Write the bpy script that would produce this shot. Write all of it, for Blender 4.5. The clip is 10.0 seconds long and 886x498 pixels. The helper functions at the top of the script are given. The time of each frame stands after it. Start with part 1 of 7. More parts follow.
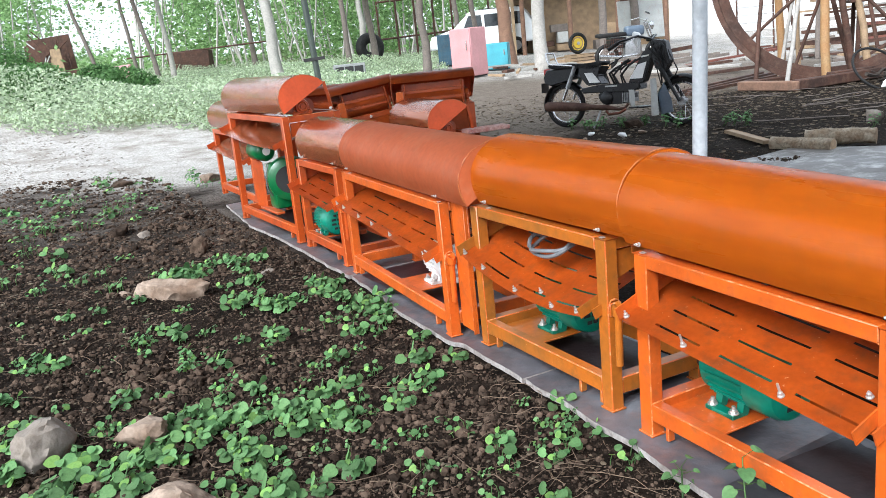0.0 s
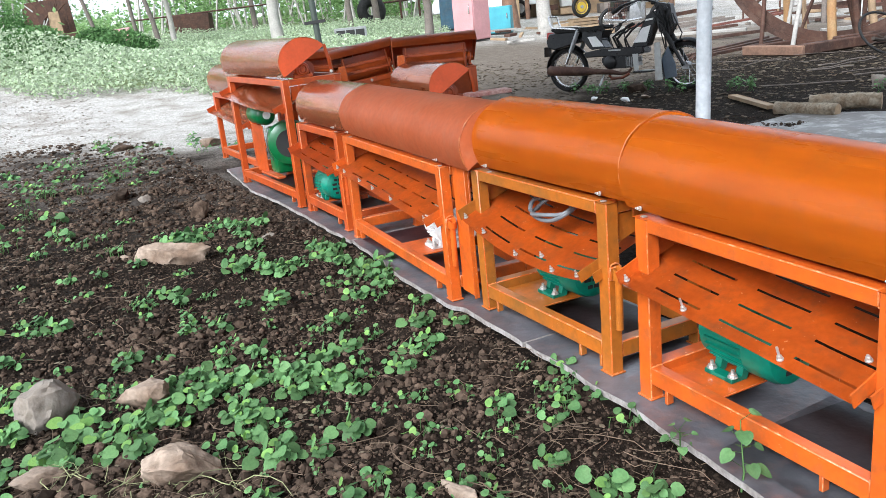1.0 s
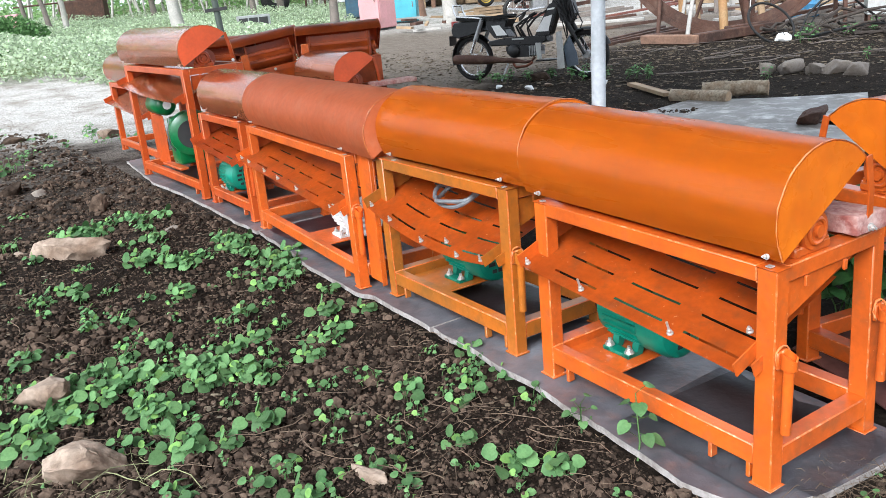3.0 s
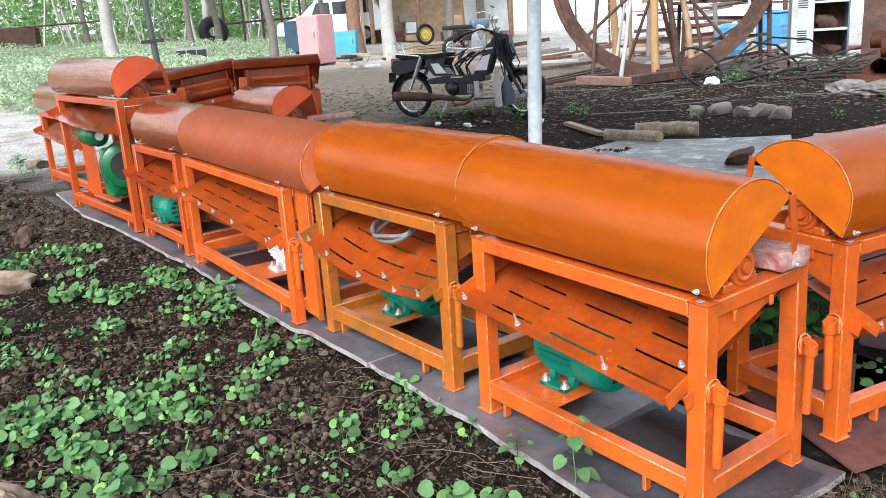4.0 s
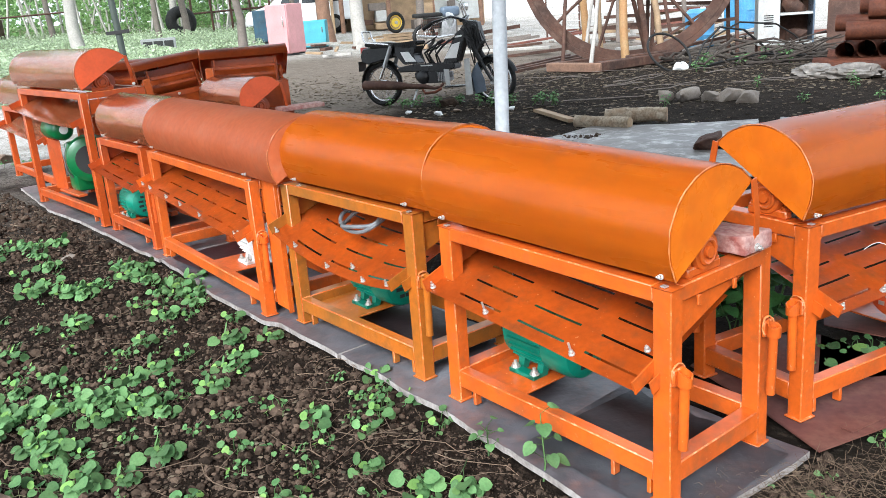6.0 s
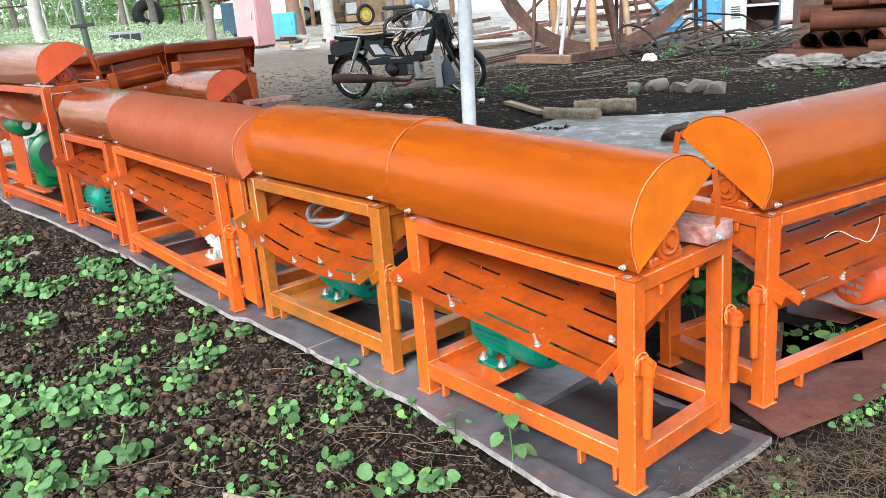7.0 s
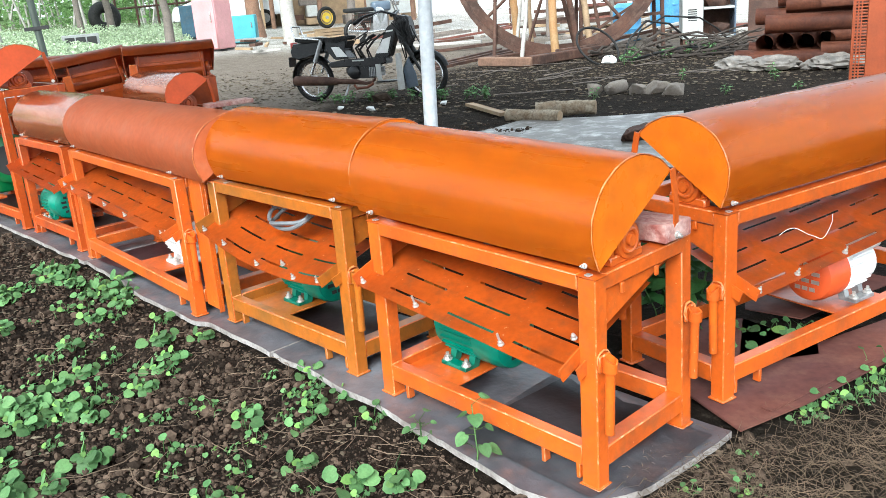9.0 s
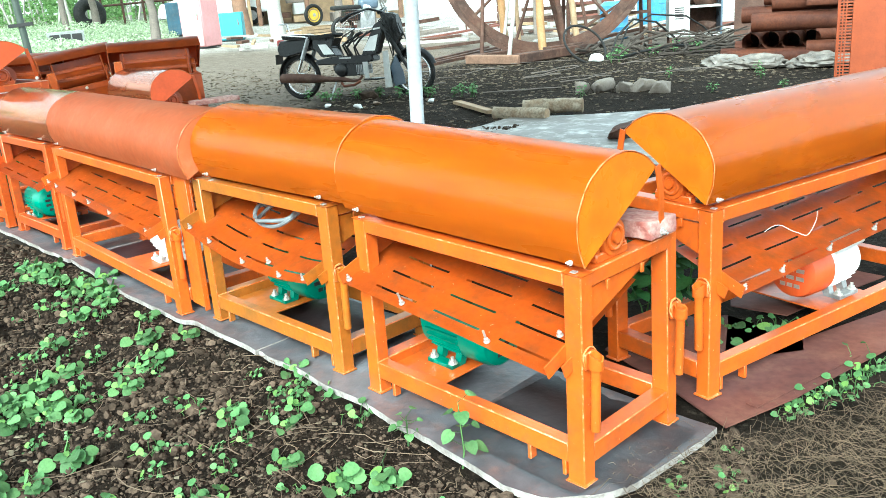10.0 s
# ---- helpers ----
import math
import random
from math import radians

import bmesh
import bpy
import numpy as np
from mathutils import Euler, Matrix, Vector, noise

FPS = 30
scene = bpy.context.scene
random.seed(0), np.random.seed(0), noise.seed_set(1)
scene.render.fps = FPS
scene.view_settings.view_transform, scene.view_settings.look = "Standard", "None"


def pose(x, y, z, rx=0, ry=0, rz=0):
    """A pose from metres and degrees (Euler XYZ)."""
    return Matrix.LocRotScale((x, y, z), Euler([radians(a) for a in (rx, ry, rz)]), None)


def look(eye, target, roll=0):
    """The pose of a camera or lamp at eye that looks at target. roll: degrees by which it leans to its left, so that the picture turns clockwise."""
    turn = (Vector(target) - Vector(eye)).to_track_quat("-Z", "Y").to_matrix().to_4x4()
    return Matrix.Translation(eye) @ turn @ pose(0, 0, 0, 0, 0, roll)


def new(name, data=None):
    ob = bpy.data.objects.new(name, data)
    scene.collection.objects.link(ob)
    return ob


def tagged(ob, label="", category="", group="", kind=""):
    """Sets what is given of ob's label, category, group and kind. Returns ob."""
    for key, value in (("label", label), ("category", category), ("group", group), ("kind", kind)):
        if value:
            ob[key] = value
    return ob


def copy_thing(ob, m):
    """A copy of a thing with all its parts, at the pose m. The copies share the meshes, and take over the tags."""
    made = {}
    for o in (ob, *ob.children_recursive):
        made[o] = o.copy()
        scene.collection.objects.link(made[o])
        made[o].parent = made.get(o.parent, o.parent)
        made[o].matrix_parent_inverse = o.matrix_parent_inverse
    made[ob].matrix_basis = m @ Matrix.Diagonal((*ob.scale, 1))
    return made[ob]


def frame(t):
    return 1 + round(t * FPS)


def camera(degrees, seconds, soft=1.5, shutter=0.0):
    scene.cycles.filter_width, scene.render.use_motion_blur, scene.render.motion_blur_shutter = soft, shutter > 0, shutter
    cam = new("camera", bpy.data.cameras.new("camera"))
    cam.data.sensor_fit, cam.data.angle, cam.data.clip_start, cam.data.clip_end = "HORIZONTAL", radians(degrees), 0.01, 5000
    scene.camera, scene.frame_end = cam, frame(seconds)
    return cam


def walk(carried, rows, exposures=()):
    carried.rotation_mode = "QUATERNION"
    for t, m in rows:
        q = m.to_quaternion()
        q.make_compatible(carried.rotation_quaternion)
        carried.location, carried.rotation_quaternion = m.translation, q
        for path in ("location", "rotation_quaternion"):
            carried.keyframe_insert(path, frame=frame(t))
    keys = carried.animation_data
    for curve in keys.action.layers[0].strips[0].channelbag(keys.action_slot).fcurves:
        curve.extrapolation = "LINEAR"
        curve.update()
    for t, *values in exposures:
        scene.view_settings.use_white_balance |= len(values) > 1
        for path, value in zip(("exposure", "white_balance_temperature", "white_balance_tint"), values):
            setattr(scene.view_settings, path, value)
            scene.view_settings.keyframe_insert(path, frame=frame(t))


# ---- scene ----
# ---------------------------------------------------------------- camera
cam = camera(55.56, 10.0, soft=0.8)
PATH = [
    (0, (0.0000, -0.0000, 1.1900), (0.0047, 1.9429, 0.7155), -5.92),
    (0.5, (0.0004, 0.0034, 1.1863), (-0.0106, 1.9364, 0.6733), -5.80),
    (1, (0.0033, 0.0055, 1.1806), (-0.0043, 1.9278, 0.6288), -5.87),
    (1.5, (0.0033, -0.0085, 1.1845), (0.0062, 1.9077, 0.6117), -5.99),
    (2, (0.0164, -0.0283, 1.1837), (0.0591, 1.8826, 0.5948), -6.24),
    (2.5, (0.0168, -0.0228, 1.1809), (0.1179, 1.8826, 0.5817), -6.29),
    (3, (0.0204, -0.0330, 1.1828), (0.2178, 1.8658, 0.5864), -5.44),
    (4.3, (0.0237, -0.0331, 1.1780), (0.3943, 1.8626, 0.6594), -4.0),
    (4.5, (0.0242, -0.0331, 1.1772), (0.4018, 1.8596, 0.6530), -4.21),
    (5, (0.0246, -0.0274, 1.1769), (0.4090, 1.8602, 0.6392), -4.26),
    (5.5, (0.0334, -0.0304, 1.1786), (0.4250, 1.8534, 0.6329), -4.31),
    (7, (0.0647, -0.0430, 1.1798), (0.5281, 1.8146, 0.6014), -4.56),
    (7.5, (0.0700, -0.0459, 1.1790), (0.5770, 1.8002, 0.6005), -4.52),
    (8, (0.0719, -0.0446, 1.1765), (0.6063, 1.7943, 0.5996), -4.52),
    (8.5, (0.0699, -0.0431, 1.1753), (0.6112, 1.7932, 0.5967), -4.53),
    (9, (0.0660, -0.0497, 1.1767), (0.6119, 1.7852, 0.5977), -4.49),
    (9.5, (0.0695, -0.0484, 1.1773), (0.6301, 1.7814, 0.5964), -4.41),
    (10, (0.0723, -0.0477, 1.1727), (0.6443, 1.7772, 0.5873), -4.33),
]
walk(cam, [(t, look(eye, target, roll)) for t, eye, target, roll in PATH],
     exposures=[(0, 1.07, 5800, 7), (3, 1.16, 5800, 7), (4.5, 1.14, 5850, 7.5), (7, 1.30, 5850, 5), (8.9, 1.36, 5850, 3), (9.4, 1.87, 5600, -13), (10, 1.89, 5600, -13)])

# ---------------------------------------------------------------- world and sun
SUN_DIR = (-0.40, -0.62, 0.56)
world = bpy.data.worlds.new("overcast")
scene.world = world
world.use_nodes = True
wn, wl = world.node_tree.nodes, world.node_tree.links
sky = wn.new("ShaderNodeTexSky")
sky.sky_type = "NISHITA"
sky.sun_disc = False
sky.sun_elevation = radians(37)
sky.sun_rotation = math.atan2(SUN_DIR[0], SUN_DIR[1])
sky.dust_density = 6.0
sky.air_density = 1.0
cloud = wn.new("ShaderNodeMix")
cloud.data_type = "RGBA"
cloud.inputs[0].default_value = 0.75
cloud.inputs[7].default_value = (9.0, 9.35, 9.8, 1)
wl.new(sky.outputs[0], cloud.inputs[6])
wl.new(cloud.outputs[2], wn["Background"].inputs[0])
wn["Background"].inputs[1].default_value = 0.11
sun = new("sun", bpy.data.lights.new("sun", "SUN"))
sun.data.energy, sun.data.angle, sun.data.color = 3.1, radians(32), (1, 0.98, 0.96)
sun.rotation_euler = Vector(SUN_DIR).to_track_quat("Z", "Y").to_euler()

# ---------------------------------------------------------------- materials


def mat(name, col, rough=0.5, metal=0.0, var=0.15, scale=6.0, fine=60.0, bump=0.0, col2=None, spec=0.5, coat=0.0, rvar=0.1, rand=0.0, dirt=None, dirt_amt=0.45, streak=None, chips=None):
    """A surface with blotches, grain and, where asked, a second colour, dirt and relief."""
    m = bpy.data.materials.new(name)
    m.use_nodes = True
    n, l = m.node_tree.nodes, m.node_tree.links
    b = n["Principled BSDF"]
    b.inputs["Metallic"].default_value = metal
    b.inputs["Specular IOR Level"].default_value = spec
    b.inputs["Coat Weight"].default_value = coat
    b.inputs["Coat Roughness"].default_value = 0.15
    tc = n.new("ShaderNodeTexCoord")
    big, small = n.new("ShaderNodeTexNoise"), n.new("ShaderNodeTexNoise")
    for t, s in ((big, scale), (small, fine)):
        t.inputs["Scale"].default_value = s
        t.inputs["Detail"].default_value = 5
        l.new(tc.outputs["Object"], t.inputs["Vector"])
    if streak:
        mp = n.new("ShaderNodeMapping")
        mp.inputs["Scale"].default_value = streak
        l.new(tc.outputs["Object"], mp.inputs["Vector"])
        for t in (big, small):
            l.new(mp.outputs[0], t.inputs["Vector"])
    ramp = n.new("ShaderNodeMix")
    ramp.data_type = "RGBA"
    c2 = col2 or tuple(max(0.0, c * (1 - var * 2)) for c in col)
    ramp.inputs[6].default_value, ramp.inputs[7].default_value = (*col, 1), (*c2, 1)
    shape = n.new("ShaderNodeMapRange")
    shape.inputs[1].default_value, shape.inputs[2].default_value = 0.35, 0.68
    l.new(big.outputs[0], shape.inputs[0])
    l.new(shape.outputs[0], ramp.inputs[0])
    grain = n.new("ShaderNodeMix")
    grain.data_type, grain.blend_type = "RGBA", "MULTIPLY"
    grain.inputs[0].default_value = 1.0
    g2 = n.new("ShaderNodeMapRange")
    g2.inputs[1].default_value, g2.inputs[2].default_value = 0.3, 0.7
    g2.inputs[3].default_value, g2.inputs[4].default_value = 1 - var, 1 + var * 0.4
    l.new(small.outputs[0], g2.inputs[0])
    comb = n.new("ShaderNodeCombineColor")
    for i in range(3):
        l.new(g2.outputs[0], comb.inputs[i])
    l.new(ramp.outputs[2], grain.inputs[6])
    l.new(comb.outputs[0], grain.inputs[7])
    out = grain.outputs[2]
    if dirt:
        third = n.new("ShaderNodeTexNoise")
        third.inputs["Scale"].default_value = scale * 2.7
        third.inputs["Detail"].default_value = 8
        third.inputs["Roughness"].default_value = 0.7
        l.new(tc.outputs["Object"], third.inputs["Vector"])
        mask = n.new("ShaderNodeMapRange")
        mask.inputs[1].default_value, mask.inputs[2].default_value = 0.5, 0.72
        mask.inputs[4].default_value = dirt_amt
        l.new(third.outputs[0], mask.inputs[0])
        dm = n.new("ShaderNodeMix")
        dm.data_type = "RGBA"
        dm.inputs[7].default_value = (*dirt, 1)
        l.new(mask.outputs[0], dm.inputs[0])
        l.new(out, dm.inputs[6])
        out = dm.outputs[2]
    if chips:
        spot = n.new("ShaderNodeTexNoise")
        spot.inputs["Scale"].default_value = 85.0
        spot.inputs["Detail"].default_value = 3
        l.new(tc.outputs["Object"], spot.inputs["Vector"])
        sm = n.new("ShaderNodeMapRange")
        sm.inputs[1].default_value, sm.inputs[2].default_value = 0.70, 0.77
        sm.inputs[4].default_value = 0.75
        l.new(spot.outputs[0], sm.inputs[0])
        cm = n.new("ShaderNodeMix")
        cm.data_type = "RGBA"
        cm.inputs[7].default_value = (*chips, 1)
        l.new(sm.outputs[0], cm.inputs[0])
        l.new(out, cm.inputs[6])
        out = cm.outputs[2]
    if rand:
        info = n.new("ShaderNodeObjectInfo")
        geo = n.new("ShaderNodeNewGeometry")
        add = n.new("ShaderNodeMath")
        l.new(info.outputs["Random"], add.inputs[0])
        l.new(geo.outputs["Random Per Island"], add.inputs[1])
        fr = n.new("ShaderNodeMath")
        fr.operation = "FRACT"
        l.new(add.outputs[0], fr.inputs[0])
        vr = n.new("ShaderNodeMapRange")
        vr.inputs[3].default_value, vr.inputs[4].default_value = 1 - rand, 1 + rand
        l.new(fr.outputs[0], vr.inputs[0])
        hs = n.new("ShaderNodeHueSaturation")
        l.new(vr.outputs[0], hs.inputs["Value"])
        l.new(out, hs.inputs["Color"])
        out = hs.outputs[0]
    l.new(out, b.inputs["Base Color"])
    rr = n.new("ShaderNodeMapRange")
    rr.inputs[3].default_value, rr.inputs[4].default_value = max(0.02, rough - rvar), min(1, rough + rvar)
    l.new(big.outputs[0], rr.inputs[0])
    l.new(rr.outputs[0], b.inputs["Roughness"])
    if bump:
        bp = n.new("ShaderNodeBump")
        bp.inputs["Strength"].default_value = 0.6
        bp.inputs["Distance"].default_value = bump
        l.new(small.outputs[0], bp.inputs["Height"])
        l.new(bp.outputs[0], b.inputs["Normal"])
    return m


ORANGE = mat("orange_paint", (0.58, 0.103, 0.009), 0.34, var=0.14, scale=5.5, fine=55, bump=0.0008, col2=(0.40, 0.072, 0.009), spec=0.4, dirt=(0.21, 0.075, 0.028), dirt_amt=0.7, chips=(0.70, 0.36, 0.20))
ORANGE_HOOD = mat("orange_paint_sheet", (0.64, 0.150, 0.007), 0.28, var=0.10, scale=4.0, fine=9, bump=0.0003, col2=(0.52, 0.108, 0.006), spec=0.22, dirt=(0.44, 0.12, 0.018), dirt_amt=0.4, streak=(0.35, 2.2, 2.2), rvar=0.10, coat=0.2)
ORANGE_GLOSS = mat("varnished_orange_sheet", (0.68, 0.25, 0.10), 0.17, metal=0.5, var=0.16, scale=4.0, fine=9, bump=0.0003, col2=(0.54, 0.15, 0.042), spec=0.8, streak=(0.25, 3.5, 3.5), rvar=0.08, coat=0.9)
ORANGE_DULL = mat("dull_orange_primer", (0.54, 0.140, 0.052), 0.5, var=0.12, scale=3.0, fine=35, bump=0.0008, col2=(0.48, 0.11, 0.033), spec=0.4, dirt=(0.50, 0.20, 0.11), dirt_amt=0.5)
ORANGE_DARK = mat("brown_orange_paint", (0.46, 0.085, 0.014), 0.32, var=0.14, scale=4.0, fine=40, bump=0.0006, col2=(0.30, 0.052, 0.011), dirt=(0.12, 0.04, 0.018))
OLIVE_ORANGE = mat("thin_orange_paint_over_primer", (0.42, 0.112, 0.010), 0.34, var=0.16, scale=5, fine=45, bump=0.0008, col2=(0.25, 0.092, 0.015), spec=0.4, dirt=(0.16, 0.075, 0.02), dirt_amt=0.75, chips=(0.62, 0.36, 0.20))
GREEN_MOTOR = mat("green_motor_enamel", (0.010, 0.20, 0.125), 0.36, var=0.12, scale=8, fine=60, bump=0.0005, col2=(0.006, 0.13, 0.085), spec=0.5)
GREEN_ENGINE = mat("green_engine_enamel", (0.006, 0.13, 0.035), 0.32, var=0.12, scale=8, fine=60, col2=(0.004, 0.08, 0.022), spec=0.5)
ORANGE_MOTOR = mat("orange_motor_enamel", (0.72, 0.10, 0.022), 0.4, var=0.08, scale=8, fine=60)
ORANGE_RED = mat("red_orange_paint", (0.46, 0.070, 0.009), 0.34, var=0.14, scale=5.5, fine=55, bump=0.0008, col2=(0.33, 0.050, 0.009), spec=0.4, dirt=(0.16, 0.055, 0.025), dirt_amt=0.7, chips=(0.66, 0.30, 0.16))
WORN_EDGE = mat("worn_paint_edge", (0.52, 0.105, 0.012), 0.42, var=0.2, scale=16, fine=120, col2=(0.46, 0.085, 0.010), spec=0.4, dirt=(0.70, 0.36, 0.19), dirt_amt=0.9)
# Worn weld beads; the paler tone also paints their broken glints.
BEAD = mat("worn_weld_with_glints", (0.62, 0.24, 0.09), 0.4, var=0.3, scale=30, fine=200, col2=(0.56, 0.13, 0.015))
# Black plastic under the near machines; under the far ones it paints shade.
BLACK_SHEET = mat("black_plastic_and_shade", (0.022, 0.020, 0.022), 0.4, var=0.2, scale=4, fine=40, bump=0.002, col2=(0.05, 0.03, 0.03))
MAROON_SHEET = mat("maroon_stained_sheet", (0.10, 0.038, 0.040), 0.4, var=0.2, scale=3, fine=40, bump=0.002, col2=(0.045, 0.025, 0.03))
BOLT = mat("zinc_bolt", (0.72, 0.70, 0.66), 0.35, metal=0.7, var=0.12, scale=60, fine=300)
DARK = mat("dark_gap", (0.012, 0.011, 0.010), 0.7, var=0.1)
RUBBER = mat("black_rubber", (0.014, 0.0135, 0.013), 0.65, var=0.25, scale=12, fine=140, bump=0.001, dirt=(0.06, 0.05, 0.04), spec=0.25)
BLACK_PAINT = mat("black_paint", (0.010, 0.010, 0.011), 0.3, var=0.2, scale=14, fine=90, dirt=(0.045, 0.04, 0.035), spec=0.35)
GREY_PLASTIC = mat("grey_hose", (0.16, 0.165, 0.17), 0.4, var=0.12, scale=30, fine=200)
WHITE_PLASTIC = mat("white_plastic", (0.76, 0.75, 0.72), 0.4, var=0.06, scale=20, fine=120)
CHROME = mat("worn_chrome", (0.62, 0.61, 0.60), 0.25, metal=0.9, var=0.15, scale=20, fine=120)
ALUM = mat("grey_aluminium", (0.40, 0.40, 0.40), 0.45, metal=0.6, var=0.15, scale=20, fine=120)
RUST = mat("rusty_steel", (0.085, 0.040, 0.026), 0.75, var=0.25, scale=3, fine=35, bump=0.002, col2=(0.044, 0.025, 0.019), dirt=(0.16, 0.105, 0.078), spec=0.25)
SLATE = mat("slate_blue_enamel", (0.10, 0.13, 0.17), 0.3, var=0.15, scale=6, fine=60)
RUST_PIPE = mat("rust_orange_pipe", (0.17, 0.054, 0.026), 0.7, var=0.25, scale=4, fine=40, bump=0.001, col2=(0.095, 0.032, 0.019), dirt=(0.09, 0.04, 0.03), dirt_amt=0.6, spec=0.3)
SHEET_MAT = mat("grey_tarpaulin", (0.125, 0.122, 0.132), 0.40, var=0.22, scale=3.2, fine=22, bump=0.006, col2=(0.048, 0.046, 0.052), dirt=(0.22, 0.11, 0.08), dirt_amt=0.5)
SHEET_EDGE = mat("pale_board_edge", (0.36, 0.33, 0.31), 0.85, var=0.3, scale=9, fine=60, bump=0.003, col2=(0.20, 0.17, 0.15), dirt=(0.09, 0.065, 0.05), dirt_amt=0.8)
RED_SHEET = mat("rusty_red_sheet", (0.135, 0.050, 0.036), 0.7, spec=0.2, var=0.2, scale=3, fine=40, bump=0.001, col2=(0.085, 0.034, 0.030), dirt=(0.19, 0.095, 0.065))
PLANK_PINK = mat("pink_stained_timber", (0.28, 0.085, 0.068), 0.7, var=0.25, scale=22, fine=90, bump=0.002, col2=(0.46, 0.29, 0.25), dirt=(0.52, 0.40, 0.36), dirt_amt=0.6)
WHITE_POST = mat("whitewashed_pipe", (0.58, 0.61, 0.63), 0.5, var=0.14, scale=9, fine=60, bump=0.001, dirt=(0.34, 0.38, 0.41), dirt_amt=0.7)
WOOD = mat("weathered_timber", (0.34, 0.23, 0.13), 0.75, var=0.2, scale=4, fine=50, bump=0.003, col2=(0.22, 0.15, 0.09))
YELLOW_WOOD = mat("peeled_yellow_pole", (0.34, 0.21, 0.095), 0.7, var=0.2, scale=4, fine=40, bump=0.003, col2=(0.32, 0.16, 0.06))
BARK = mat("grey_bark", (0.16, 0.13, 0.11), 0.9, var=0.25, scale=5, fine=30, bump=0.012, col2=(0.12, 0.10, 0.085))
BARK_PALE = mat("pale_smooth_bark", (0.36, 0.335, 0.30), 0.85, var=0.2, scale=4, fine=25, bump=0.008, col2=(0.30, 0.28, 0.25))
BARK_BROWN = mat("brown_bark", (0.22, 0.12, 0.075), 0.9, var=0.25, scale=5, fine=30, bump=0.012, col2=(0.15, 0.085, 0.055))
ROOT = mat("dark_dry_root", (0.055, 0.044, 0.036), 0.9, var=0.3, scale=5, fine=40, bump=0.004, col2=(0.05, 0.04, 0.034), spec=0.15)
LOG = mat("rough_pale_log", (0.42, 0.36, 0.27), 0.9, var=0.3, scale=12, fine=50, bump=0.012, col2=(0.24, 0.17, 0.11), dirt=(0.10, 0.07, 0.045), dirt_amt=0.8, spec=0.1)
LITTER = mat("dead_leaf_litter", (0.078, 0.054, 0.036), 0.85, var=0.2, scale=10, fine=80, col2=(0.125, 0.105, 0.074), rand=0.6, spec=0.15)
STONE = mat("tan_stone", (0.34, 0.265, 0.205), 0.85, var=0.28, scale=7, fine=45, bump=0.008, col2=(0.17, 0.115, 0.08), rand=0.15, dirt=(0.075, 0.05, 0.035), dirt_amt=0.75, spec=0.15)
PALE_STONE = mat("grey_stone", (0.22, 0.185, 0.150), 0.85, var=0.25, scale=8, fine=45, bump=0.008, col2=(0.22, 0.19, 0.165), dirt=(0.09, 0.065, 0.05), dirt_amt=0.7, spec=0.15)
CLOD = mat("dark_clod", (0.033, 0.0225, 0.016), 0.95, var=0.3, scale=14, fine=90, bump=0.004, col2=(0.088, 0.061, 0.044), rand=0.7, spec=0.08)
TWIG = mat("dry_twig", (0.13, 0.090, 0.058), 0.85, var=0.2, scale=10, fine=80, col2=(0.15, 0.10, 0.065), rand=0.3)
DRY_GRASS = mat("dry_grass", (0.145, 0.105, 0.070), 0.85, spec=0.1, var=0.2, scale=10, fine=80, rand=0.35)
PINK_STEEL = mat("pink_painted_steel", (0.52, 0.25, 0.25), 0.45, var=0.1, scale=2, fine=30, dirt=(0.35, 0.2, 0.18))
BLUE_STEEL = mat("teal_painted_steel", (0.06, 0.30, 0.36), 0.5, var=0.12, scale=3, fine=40)
BLUE_PLASTIC = mat("blue_plastic_drum", (0.07, 0.25, 0.45), 0.45, var=0.15, scale=4, fine=40, dirt=(0.25, 0.4, 0.55))
WHITE_CAR = mat("white_car_paint", (0.78, 0.79, 0.80), 0.25, var=0.04, scale=2, fine=30)
GLASS_DARK = mat("dark_window_glass", (0.02, 0.025, 0.028), 0.08, var=0.05, spec=0.8)
GREY_STEEL = mat("pale_grey_steel", (0.42, 0.42, 0.40), 0.5, var=0.12, scale=3, fine=35, dirt=(0.28, 0.20, 0.14))
WHITE_WALL = mat("whitewashed_wall", (0.72, 0.72, 0.70), 0.8, var=0.08, scale=0.6, fine=8, dirt=(0.5, 0.47, 0.42))
ROOF_MAT = mat("galvanised_roof_sheet", (0.30, 0.30, 0.31), 0.5, metal=0.4, var=0.15, scale=2, fine=20, dirt=(0.22, 0.13, 0.08))
CEMENT_SHEET = mat("pale_cement_sheet", (0.20, 0.19, 0.178), 0.42, var=0.25, scale=2.4, fine=25, bump=0.001, col2=(0.13, 0.112, 0.095), dirt=(0.56, 0.545, 0.515), dirt_amt=1.0, spec=0.22)
SACK = mat("pale_plastic_sack", (0.20, 0.172, 0.145), 0.5, var=0.3, scale=12, fine=50, bump=0.004)
YELLOW = mat("yellow_paint", (0.62, 0.42, 0.03), 0.45, var=0.1)
RED_PLASTIC = mat("red_plastic", (0.45, 0.03, 0.02), 0.35, var=0.08)
ORANGE_MESH = mat("orange_mesh_paint", (0.33, 0.062, 0.014), 0.5, var=0.1, scale=10, fine=60)


